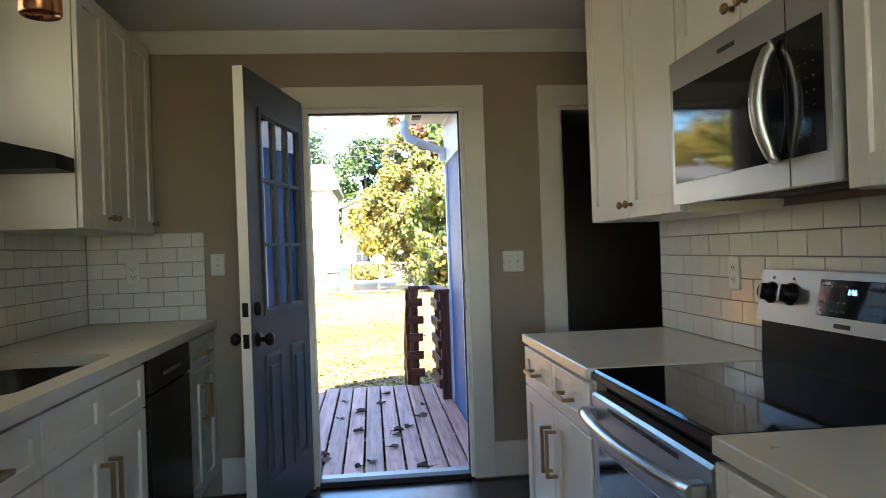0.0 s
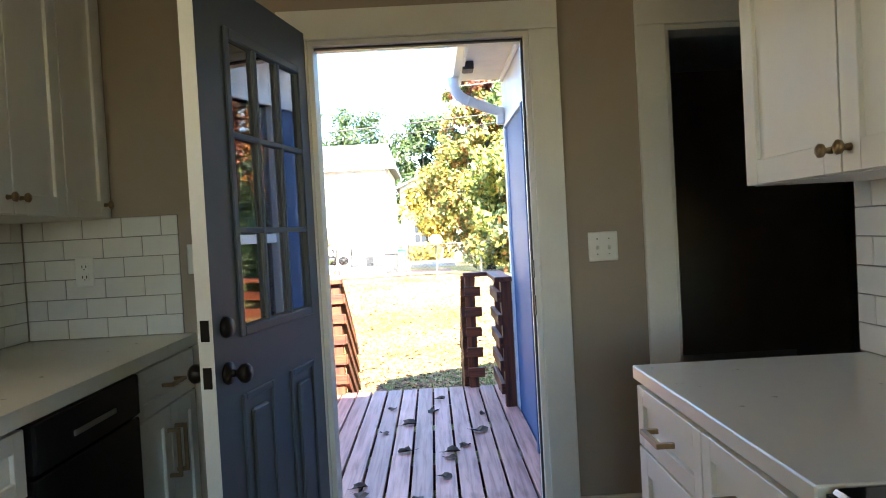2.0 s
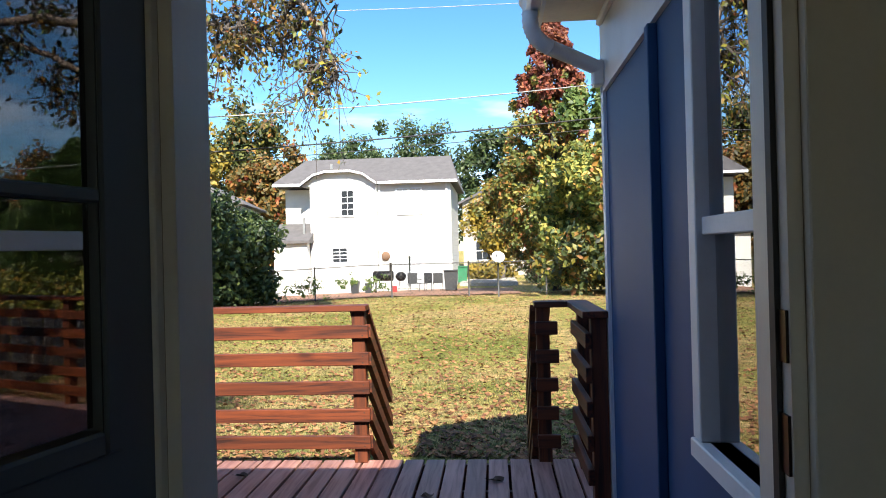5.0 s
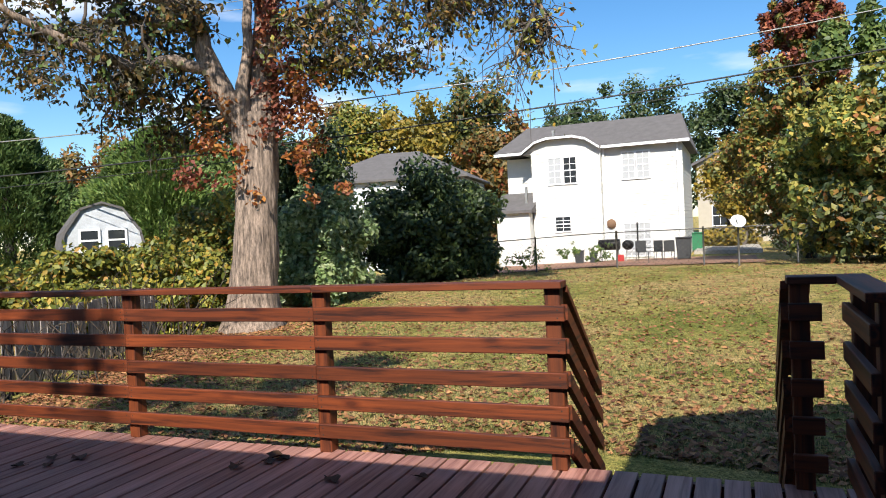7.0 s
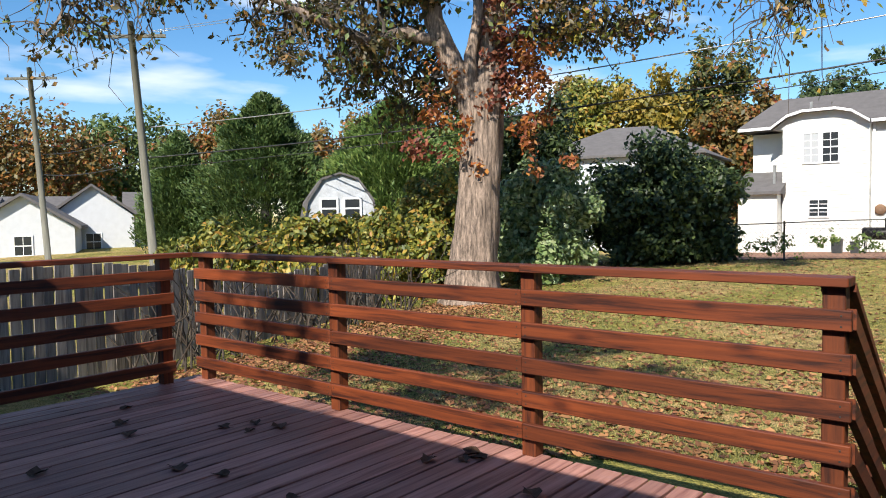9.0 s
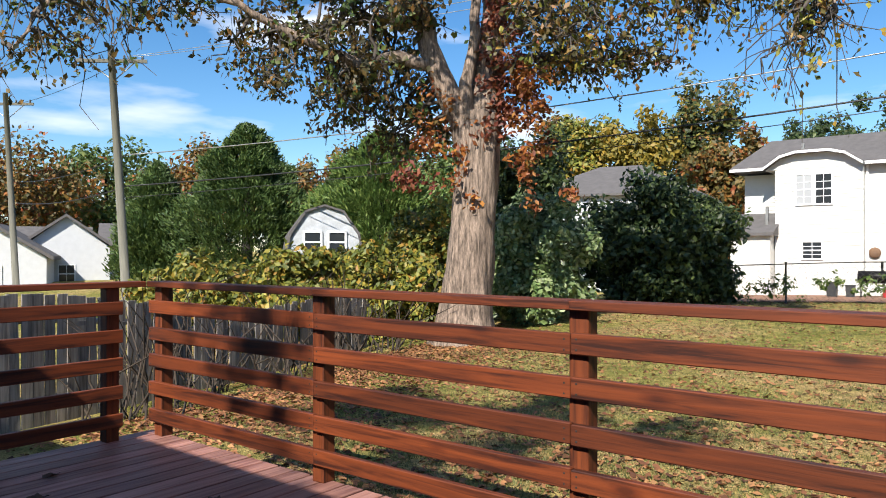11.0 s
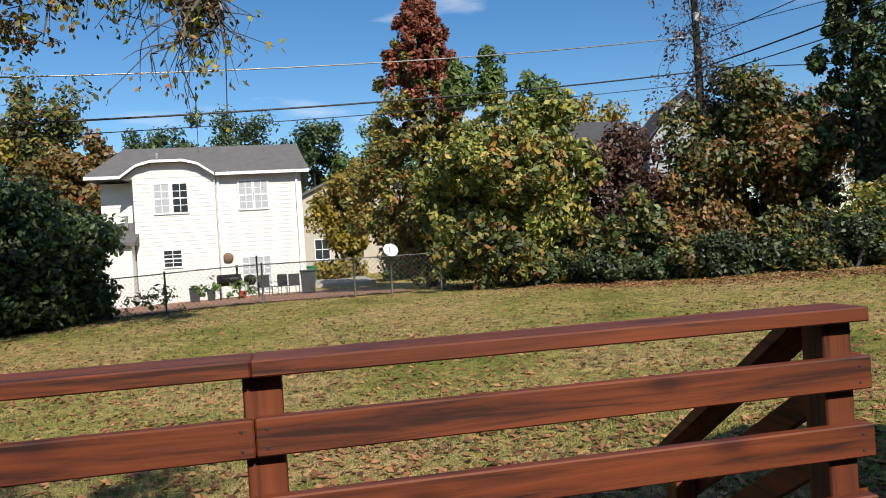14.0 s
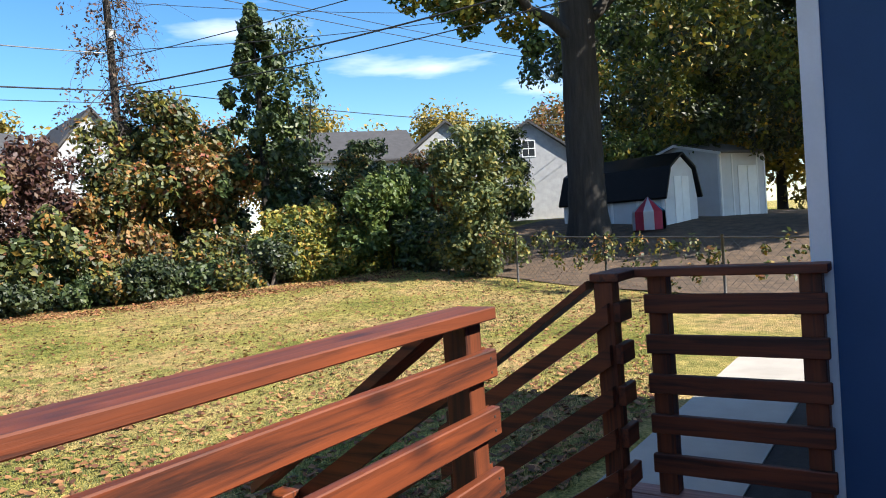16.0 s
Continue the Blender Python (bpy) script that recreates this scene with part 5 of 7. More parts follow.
def far_tree(x, y, w, h, mat, seed, label):
    rng = np.random.default_rng(seed)
    z = ground_z(x, y)
    t = thing("far_tree", label, "tree", pose(x, y, z), "far trees")
    part("trunk", tube([(0, 0, -0.3), (0.1, 0, h * 0.35), (0, 0, h * 0.8)], [0.35, 0.25, 0.06], 7), M_SHADEBARK, t)
    cs, rs = blob_clumps(rng, (0, 0, h * 0.56), (w / 2, w / 2, h * 0.46), 90, w * 0.13)
    part("crown", leaves_mesh("crown", cs, rs, 150, 0.22, mat, seed), None, t)


FAR = [(-66, 30, 15, 11, L_AUTUMN), (-70, 40, 16, 13, L_GREEN), (-62, 47, 14, 12.5, L_AUTUMN), (-56, 55, 14, 12, L_AUTUMN), (-75, 20, 18, 11, L_AUTUMN), (-48, 60, 14, 13, L_AUTUMN), (-40, 58, 13, 13, L_GREEN),
       (-30, 60, 9, 13, L_YG), (-25.5, 60, 8, 14.4, L_YELLOW), (-21.5, 66, 10, 15.4, L_THICKET), (-17.5, 60, 7, 11.5, L_AUTUMN), (-34, 66, 12, 15, L_AUTUMN), (-14.5, 86, 9, 17, L_DARK), (-8.5, 86, 11, 17.5, L_DARK), (-19, 90, 8, 16, L_DARK),
       (-0.5, 86, 10, 16.5, L_DARK), (7, 84, 12, 15, L_GREEN), (15, 60, 10, 11.5, L_YELLOW), (21, 64, 12, 12, L_YELLOW), (30, 62, 12, 11, L_YELLOW), (40, 62, 14, 12, L_AUTUMN), (50, 58, 14, 13, L_YELLOW), (58, 48, 14, 13, L_YELLOW), (64, 38, 14, 12, L_AUTUMN), (66, 26, 14, 13, L_GREEN),
       (-90, 5, 20, 13, L_AUTUMN), (-80, -8, 20, 13, L_GREEN)]
for k, (x, y, w, h, mat) in enumerate(FAR):
    names = {L_AUTUMN: "brownish autumn", L_GREEN: "green", L_YELLOW: "yellow autumn", L_DARK: "dark green", L_YG: "yellow-green", L_THICKET: "dark brownish green"}
    far_tree(x, y, w, h, mat, 70 + k, names[mat] + " tree in the far tree line")


def shade_tree():
    """The big tree on the right, shade and sun put into its colours, with its wide hanging canopy."""
    rng = np.random.default_rng(77)
    x, y = 19.35, 15.85
    z = ground_z(x, y)
    t = thing("shade_tree", "huge shade tree with shade-darkened trunk and dense drooping foliage", "tree", pose(x, y, z))
    part("trunk", mesh_of("trunk", trunk_bm(rng, 0.62, 9.0, (0.1, 0)), M_SHADEBARK), None, t)
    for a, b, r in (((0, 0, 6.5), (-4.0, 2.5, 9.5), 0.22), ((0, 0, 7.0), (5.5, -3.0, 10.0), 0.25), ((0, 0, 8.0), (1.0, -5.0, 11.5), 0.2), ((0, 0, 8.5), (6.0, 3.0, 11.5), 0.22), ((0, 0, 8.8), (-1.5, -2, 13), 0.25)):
        part("limb", tube(limb_path(rng, a, b), [r * (1 - 0.75 * k / 6) for k in range(7)], 8), M_SHADEBARK, t)
    cs, rs = [], []
    for _ in range(380):
        u = rng.random(3)
        px, py = -2.0 + 16.0 * u[0], -9 + 14 * u[1]
        if 0.83 * py - 0.56 * px > (-0.6 if u[2] > 0.4 else -1.6):
            continue
        low = 5.6 - 2.4 * smooth(1, 8, px) + 1.2 * smooth(4, -8, px)
        cs.append((px, py, low + (12.5 - low) * u[2] ** 1.2))
        rs.append(rng.uniform(0.5, 1.1))
    for _ in range(26):
        a = rng.random()
        cs.append((-1.0 - 3.4 * a, 1.0 + 2.5 * a + rng.normal() * 0.4, 7.7 + rng.normal() * 0.5 + 0.6 * a))
        rs.append(0.5)
    # sunlit patches put in by colour: yellow-green and green clumps among shaded ones
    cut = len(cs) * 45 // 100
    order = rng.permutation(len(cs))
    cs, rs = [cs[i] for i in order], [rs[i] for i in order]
    part("crown", leaves_mesh("crown", cs[:cut], rs[:cut], 170, 0.13, L_SHADED, 78), None, t)
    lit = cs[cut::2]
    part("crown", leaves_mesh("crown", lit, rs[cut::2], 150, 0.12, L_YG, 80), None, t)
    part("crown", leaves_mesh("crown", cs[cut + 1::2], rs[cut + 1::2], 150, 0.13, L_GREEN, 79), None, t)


shade_tree()
for k, (x, y, h, r) in enumerate(((33.0, 10.6, 11, 0.4), (33.4, 18.6, 13, 0.5), (38, 14, 12, 0.35))):
    t = thing("shade_tree", "tall tree with shade-darkened trunk behind the sheds", "tree", pose(x, y, ground_z(x, y)), "trees behind the sheds")
    part("trunk", tube([(0, 0, -0.3), (0.1, 0, h * 0.5), (0, 0, h)], [r, r * 0.8, r * 0.4], 10), M_SHADEBARK, t)
    rng = np.random.default_rng(90 + k)
    cs, rs = blob_clumps(rng, (0, 0, h * 0.75), (5.5, 5.5, h * 0.36), 80, 1.0)
    part("crown", leaves_mesh("crown", cs, rs, 150, 0.16, L_DARK if k else L_SHADED, 95 + k), None, t)
for k, (x, y) in enumerate(((44, 20), (46, 14), (45, 6))):
    far_tree(x, y, 10, 9 + k, (L_GREEN, L_YELLOW, L_DARK, L_GREEN)[k], 130 + k, "tree closing the view behind the sheds")

# ---------------------------------------------------------------- more houses
simple_house("grey_roof_house", "pale house with a grey hip roof behind shrubs", -18.6, 44.0, 9.0, 8.0, 4.6, 6.6, M_FARWHITE, M_ROOFGREY, 10, "hip", z=-0.6)
simple_house("cream_house", "cream two-storey house with a porch across the street", 2.2, 64.0, 9.0, 8.0, 5.0, 7.2, M_FARCREAM, M_ROOFGREY, 0, "y", ((-2.6, 3.2, 1.0, 1.3), (2.4, 3.2, 1.0, 1.3), (-3.0, 0.5, 1.0, 1.4), (2.8, 0.5, 1.0, 1.4)), z=0.0)
simple_house("dark_roof_house", "house with shade-grey walls and a dark steep roof", 15.6, 50.0, 5.0, 8.0, 5.6, 8.6, M_FARSHADED, M_DARKROOF, 0, "x", ((-1.2, 3.6, 0.8, 1.4),), z=-0.3)
simple_house("gable_house", "white house gable with shade-grey siding behind the thicket", 21.0, 48.5, 4.4, 8.0, 6.4, 9.4, M_FARSHADED, M_DARKROOF, -15, "y", ((0, 5.0, 0.9, 1.2),), z=-0.3)
simple_house("white_gable_house", "white house with dark roof beyond the yard", 36.0, 39.5, 7.0, 7.0, 5.4, 7.9, M_FARWHITE, M_DARKROOF, -40, "x", ((1.6, 3.8, 0.9, 1.2),), z=0.4)
simple_house("white_gable_house", "white house with a steep gable beyond the shrubs", 41.0, 36.0, 5.0, 7.0, 5.8, 8.0, M_FARSHADED, M_DARKROOF, -45, "y", ((0, 5.6, 0.9, 1.1),), z=0.4)
simple_house("white_gable_house", "white house with a broad shade-grey gable beyond the shrubs", 48.0, 33.0, 7.0, 7.0, 5.6, 8.2, M_FARSHADED, M_DARKROOF, -50, "y", ((0, 5.6, 0.9, 1.1),), z=0.4)
for k, (x, y, w, e, r, turn, g) in enumerate(((-45.0, 21.5, 5.0, 1.8, 3.6, 62, "y"), (-47.5, 26.4, 4.6, 2.4, 4.3, 62, "y"), (-49.5, 24.5, 7.0, 2.2, 3.7, 62, "x"), (-47.5, 30.5, 3.4, 2.4, 4.0, 62, "x"), (-52, 18, 8, 2.2, 3.6, 60, "x"))):
    simple_house("row_house", "white house with grey gabled roof down the slope", x, y, w, 6.0, e, r, M_FARWHITE, M_ROOFGREY, turn, g, ((0, 0.3, 0.8, 1.0),), z=-1.0)
# small white outbuilding with two dark windows


def outbuilding():
    b = thing("outbuilding", "small weathered white outbuilding with a rounded roof and two dark windows", "outbuilding", pose(-20.9, 23.2, -0.35, 0, 0, 52))
    prof = [(-1.25, 1.2), (-1.1, 2.0), (-0.6, 2.75), (0, 2.95), (0.6, 2.75), (1.1, 2.0), (1.25, 1.2)]
    part("wall", boxes((-1.25, 1.25, -2.5, 2.5, -1.0, 1.2)), M_OLDWHITE, b)
    part("gable_wall", prism(prof, "y", -2.5, -2.38), M_OLDWHITE, b)
    bm = prism(prof + [(px * 1.05, pz + 0.07) for px, pz in prof[::-1]], "y", -2.6, 2.6)
    part("roof", bm, M_ROOFGREY, b, "worn grey rounded roof")
    for x in (-0.4, 0.4):
        window_parts(b, x, -2.53, 1.45, 0.5, 0.62, 1, 2, b)


outbuilding()


def gambrel_shed():
    s = thing("garden_shed", "pale garden shed with a black gambrel roof", "shed", pose(24.3, 16.2, 0.72, 0, 0, -103))
    w, d = 4.4, 2.3
    part("wall", boxes((-w / 2, w / 2, -d / 2, d / 2, -0.3, 0.95)), M_FARWHITE, s)
    prof = [(-d / 2 - 0.14, 0.9), (-d / 2 + 0.28, 2.0), (0, 2.5), (d / 2 - 0.28, 2.0), (d / 2 + 0.14, 0.9)]
    bm = prism(prof + [(py * 1.04, pz + 0.06) for py, pz in prof[::-1]], "x", -w / 2 - 0.12, w / 2 + 0.14)
    part("roof", bm, M_BLACK, s, "black gambrel roof")
    for x in (-w / 2, w / 2 - 0.05):
        part("gable_wall", prism([(-d / 2, 0.9), (-d / 2 + 0.3, 1.95), (0, 2.44), (d / 2 - 0.3, 1.95), (d / 2, 0.9)], "x", x, x + 0.05), M_FARWHITE, s)
    for y in (-0.52, 0.01):
        part("door", boxes((w / 2 + 0.002, w / 2 + 0.035, y, y + 0.51, -0.1, 1.7), bevel=0.006), M_BLUETRIM, s)
    for x in (-2.15, -1.1, 0.0, 1.1, 2.1):
        part("batten", boxes((x - 0.05, x + 0.05, -d / 2 - 0.02, -d / 2 - 0.001, -0.25, 0.9)), M_BLUETRIM, s)


def lean_shed():
    s = thing("garden_shed", "tall pale shed with a low gable and a double door", "shed", pose(27.5, 13.5, 0.74, 0, 0, 62.3))
    w, d = 4.3, 2.7
    part("wall", prism([(0, -0.1), (w, -0.1), (w, 2.6), (2.2, 3.15), (0, 2.62)], "y", -d, 0), M_FARWHITE, s)
    part("roof", prism([(-0.22, 2.58), (2.2, 3.17), (w + 0.2, 2.56), (w + 0.2, 2.66), (2.2, 3.28), (-0.22, 2.68)], "y", -d - 0.15, 0.15), M_SHINGLE, s)
    part("fascia", prism([(-0.23, 2.54), (2.2, 3.12), (w + 0.2, 2.52), (w + 0.2, 2.62), (2.2, 3.23), (-0.23, 2.64)], "y", 0.152, 0.175), M_BLUETRIM, s)
    for y in (-1.02, -1.6):
        part("door", boxes((-0.035, -0.002, y - 0.55, y, 0.05, 2.1), bevel=0.008), M_BLUETRIM, s)
    for y in (-0.08, -0.75, -2.25, -d):
        part("corner_board", boxes((-0.025, -0.002, y, y + 0.08, -0.1, 2.55)), M_BLUETRIM, s)
    part("corner_board", boxes((0.0, 0.09, 0.002, 0.025, -0.1, 2.6)), M_BLUETRIM, s)
    part("base", boxes((0.02, w, -d + 0.02, -0.02, -0.5, -0.1)), M_DARKPLASTIC, s)


gambrel_shed()
lean_shed()


def fence_x(y):
    return 9.5 + (y - 4.6) * 0.344


soil = grid_mesh("leaf_strewn_soil", np.arange(0.4, 28, 0.6), np.arange(6.0, 20.5, 0.6), lambda x, y: ground_z(x + fence_x(y), y) + 0.03, M_LEAFSOIL)
for v in soil.vertices:
    v.co.x += fence_x(v.co.y)
solid("leaf_strewn_soil", soil, None, "dark soil strewn with leaves under the shade trees", "soil", kind="structure")


def play_tent():
    t = thing("play_tent", "small red, white and blue striped play tent", "tent", pose(21.6, 14.6, ground_z(21.6, 14.6) + 0.05))
    n, r = 10, 0.55
    for k in range(n):
        a, b = 2 * math.pi * k / n, 2 * math.pi * (k + 1) / n
        mat = (M_PINK, M_BLUETRIM)[k % 2] if k != 7 else M_TENTBLUE
        bm = bmesh.new()
        v = [bm.verts.new((r * math.cos(q), r * math.sin(q), z)) for q, z in ((a, 0), (b, 0), (b, 0.62), (a, 0.62))]
        bm.faces.new(v)
        e = bm.verts.new((0, 0, 1.12))
        bm.faces.new((v[3], v[2], e))
        bmesh.ops.solidify(bm, geom=bm.faces[:], thickness=0.02)
        part("panel", bm, mat, t)


play_tent()

# ---------------------------------------------------------------- fences


def chain_fence(name, label, p, q, high, n_posts, step=0.15):
    f = thing(name, label, "fence")
    p, q = Vector((*p, 0)), Vector((*q, 0))
    L = (q - p).length

    def at(s, h):
        c = p.lerp(q, s / L)
        return Vector((c.x, c.y, ground_z(c.x, c.y) + h))
    for k in range(n_posts + 1):
        s = L * k / n_posts
        a = at(s, -0.2)
        part("post", tube([a, at(s, high + 0.06)], 0.028, 8), M_OLDWIRE, f)
    rail = [at(L * k / 24, high) for k in range(25)]
    part("top_rail", tube(rail, 0.02, 6), M_OLDWIRE, f)
    verts, faces = [], []
    k = -high
    while k < L:
        for sgn in (1, -1):
            a, b = (k, 0.03) if sgn > 0 else (k, high), (k + high, high) if sgn > 0 else (k + high, 0.03)
            s0, s1 = max(a[0], 0), min(b[0], L)
            if s1 - s0 > 0.05:
                def h_at(s):
                    return a[1] + (b[1] - a[1]) * (s - a[0]) / high
                u, v = at(s0, h_at(s0)), at(s1, h_at(s1))
                i = len(verts)
                w = 0.0026
                for e in (u, v):
                    verts += [e + Vector((0, 0, w)), e + Vector((w, 0, -w)), e + Vector((-w, 0, -w))]
                faces += [(i, i + 1, i + 4, i + 3), (i + 1, i + 2, i + 5, i + 4), (i + 2, i, i + 3, i + 5)]
        k += step
    me = bpy.data.meshes.new("wire_mesh")
    me.from_pydata([tuple(v) for v in verts], [], faces)
    me.materials.append(M_OLDWIRE)
    tagged(part("wire_mesh", me, None, f), "grey chain-link wire mesh", kind="stuff")


chain_fence("far_fence", "grey chain-link fence across the back of the yard", (-11.5, 27.6), (7.2, 28.4), 1.15, 7)
chain_fence("corner_fence", "overgrown chain-link fence at the yard's corner", (7.2, 28.4), (15.0, 20.6), 1.1, 4)
chain_fence("side_fence", "rusty chain-link fence along the neighbour's garden", (15.0, 20.6), (8.6, 2.0), 1.2, 7)


def board_fence():
    f = thing("board_fence", "weathered grey vertical board fence with leaning brush", "fence")
    me = mesh_of("board", boxes((-0.01, 0.01, -0.068, 0.068, 0, 1.66), bevel=0.003), M_FENCEWOOD)
    a, b, n = Vector((-8.9, 2.0, 0)), Vector((-11.6, 16.2, 0)), 98
    turn = math.degrees(math.atan2(b.y - a.y, b.x - a.x)) - 90
    for k in range(n):
        c = a.lerp(b, k / n)
        part("board", me, None, f, m=pose(c.x, c.y, ground_z(c.x, c.y) - 0.05 - 0.45 * smooth(9.0, 12.5, c.y) + random.uniform(-0.03, 0.02), random.uniform(-1, 1), random.uniform(-1.2, 1.2), turn))
    for h in (0.35, 1.3):
        pts = [Vector((*a.lerp(b, k / 12).xy, 0)) + Vector((-0.05, 0, ground_z(*a.lerp(b, k / 12).xy) + h - 0.45 * smooth(9.0, 12.5, a.lerp(b, k / 12).y))) for k in range(13)]
        part("rail", tube(pts, 0.04, 4), M_FENCEWOOD, f)


board_fence()


def brush(name, label, p, q, n, seed, mat=M_TWIG):
    """Bare stems that lean against a fence."""
    rng = np.random.default_rng(seed)
    bm = bmesh.new()
    for _ in range(n):
        f = rng.random()
        x, y = p[0] + (q[0] - p[0]) * f + rng.normal() * 0.25, p[1] + (q[1] - p[1]) * f + rng.normal() * 0.25
        z = ground_z(x, y)
        L = rng.uniform(0.8, 1.9)
        e = Vector((x + rng.normal() * 0.5, y + rng.normal() * 0.5, z + L))
        tube(limb_path(rng, (x, y, z - 0.05), e, 3, 0.3), [0.018, 0.014, 0.009, 0.004], 4, bm)
    solid(name, bm, mat, label, "brush", kind="stuff")


brush("dry_brush", "dry bare stems leaning along the board fence", (-9.7, 9.6), (-11.1, 16.6), 130, 3, surface("dry_stem", (0.06, 0.045, 0.034), 0.9, vary=0.3, relief=0.2))
brush("dry_vine", "tangle of dead vines along the far fence", (7.0, 27.2), (12.6, 22.2), 60, 4)

# ---------------------------------------------------------------- poles and cables


def utility_pole(x, y, top, label, lean=0.0, arm=True, turn=0.0, mat=M_POLE, r=0.16):
    z = ground_z(x, y)
    p = thing("utility_pole", label, "utility pole", pose(x, y, z, 0, lean, turn), "utility poles")
    h = top - z
    part("shaft", tube([(0, 0, -0.3), (0, 0, h * 0.5), (0, 0, h)], [r, r * 0.88, r * 0.7], 12), mat, p)
    if arm:
        part("crossarm", boxes((-1.15, 1.15, 0.1, 0.2, h - 0.55, h - 0.43), bevel=0.006), M_POLE, p)
        for u in (-1.0, -0.4, 0.4, 1.0):
            part("insulator", lathe([(0.0, 0), (0.05, 0.0), (0.05, 0.05), (0.03, 0.08), (0.045, 0.12), (0.0, 0.16)], 8, centre=(u, 0.15, h - 0.43)), M_DARKPLASTIC, p)
        for s in (-1, 1):
            part("brace", tube([(0, 0.15, h - 1.2), (s * 0.75, 0.15, h - 0.52)], 0.02, 4), M_GALV, p)
    else:
        part("hardware", boxes((-0.14, 0.14, -0.2, -0.1, h * 0.62, h * 0.62 + 0.3), bevel=0.01), M_GALV, p)
    return p


PA, PB, PC = (-25.4, 18.3), (-38.0, 19.6), (11.3, 28.6)
utility_pole(*PA, 8.3, "weathered wooden utility pole with a crossarm", -3.4, True, 55)
utility_pole(*PB, 8.6, "weathered wooden utility pole with a crossarm", -3.0, True, 55)
utility_pole(*PC, 13.0, "dark wooden utility pole wrapped in dead vines", -0.6, False, 0.0, M_SHADEBARK, 0.14)


def cable(a, b, sag, r=0.012, label="black overhead cable between utility poles", bright=False):
    a, b = Vector(a), Vector(b)
    pts = [a.lerp(b, k / 24) - Vector((0, 0, sag * 4 * (k / 24) * (1 - k / 24))) for k in range(25)]
    solid("cable", tube(pts, r * 1.35, 5), M_GALV if bright else M_WIRE, label, "cable", group="overhead cables")


for za, zc, sag, r, br in ((3.4, 6.4, 0.6, 0.018, False), (4.5, 7.6, 0.75, 0.014, True), (7.9, 10.2, 0.8, 0.008, True), (7.95, 11.1, 0.9, 0.008, True), (3.0, 6.0, 0.5, 0.009, False)):
    cable((PA[0], PA[1], za), (PC[0], PC[1], zc), sag, r, "pale overhead cable between utility poles" if br else "black overhead cable between utility poles", br)
for za, zb, sag, r in ((3.4, 3.4, 0.25, 0.018), (4.5, 4.4, 0.25, 0.014), (7.9, 8.1, 0.2, 0.008)):
    cable((PA[0], PA[1], za), (PB[0], PB[1], zb), sag, r)
for (x, y, z), zc, sag, r in (((16.5, 2.0, 8.6), 6.5, 0.6, 0.02), ((17.5, 3.0, 8.4), 6.2, 0.7, 0.014), ((18.5, 2.0, 10.5), 7.4, 0.5, 0.012), ((30, 6, 11), 7.7, 0.8, 0.01), ((32, 8, 10), 9.3, 0.8, 0.008), ((60, 20, 12), 10.2, 0.8, 0.012), ((60, 22, 13), 10.6, 0.8, 0.012), ((60, 26, 9), 6.5, 0.6, 0.014)):
    cable((PC[0], PC[1], zc), (x, y, z), sag, r)
rng_v = np.random.default_rng(8)
bm = bmesh.new()
for _ in range(170):
    h0 = rng_v.uniform(3.0, 12.0)
    a = Vector((PC[0] + rng_v.normal() * 0.18, PC[1] - 0.2, h0))
    tube(limb_path(rng_v, a, a + Vector((rng_v.normal() * 1.0, rng_v.normal() * 0.3, -abs(rng_v.normal()) * 1.6)), 4, 0.5), [0.014, 0.012, 0.009, 0.007, 0.004], 3, bm)
solid("dead_vine", bm, M_TWIG, "dead brown vines hanging on the utility pole", "vine", kind="stuff")
pts = [(PC[0] + rng_v.normal() * 0.8, PC[1] + rng_v.normal() * 0.3, rng_v.uniform(4.5, 10)) for _ in range(90)]
vine = solid("vine_leaves", leaves_mesh("vine_leaves", pts, [0.32] * 90, 14, 0.07, L_PURPLE, 9), None, "sparse dry vine leaves round the pole", "vine", kind="stuff")

# ---------------------------------------------------------------- things by the white house


def barrel_grill(x, y):
    z = ground_z(x, y)
    g = thing("barrel_grill", "black barrel smoker grill on legs", "grill", pose(x, y, z))
    part("drum", lathe([(0.0, -0.5), (0.24, -0.5), (0.26, -0.47), (0.26, 0.47), (0.24, 0.5), (0.0, 0.5)], 16, axis="x", centre=(0, 0, 0.85)), M_BLACK, g)
    part("chimney", tube([(0.35, 0, 1.05), (0.35, 0, 1.5)], 0.05, 8), M_BLACK, g)
    for u in (-0.4, 0.4):
        for v in (-0.18, 0.18):
            part("leg", tube([(u, v, 0), (u, v, 0.7)], 0.02, 6), M_BLACK, g)


def kettle_grill(x, y):
    g = thing("kettle_grill", "black round kettle grill on three legs", "grill", pose(x, y, ground_z(x, y)))
    part("bowl", lathe([(0.0, 0.55), (0.15, 0.58), (0.26, 0.7), (0.28, 0.8), (0.26, 0.9), (0.15, 1.0), (0.0, 1.04)], 14), M_BLACK, g)
    for k in range(3):
        a = k * 2.09
        part("leg", tube([(0.28 * math.cos(a), 0.28 * math.sin(a), 0), (0.1 * math.cos(a), 0.1 * math.sin(a), 0.62)], 0.015, 5), M_GALV, g)


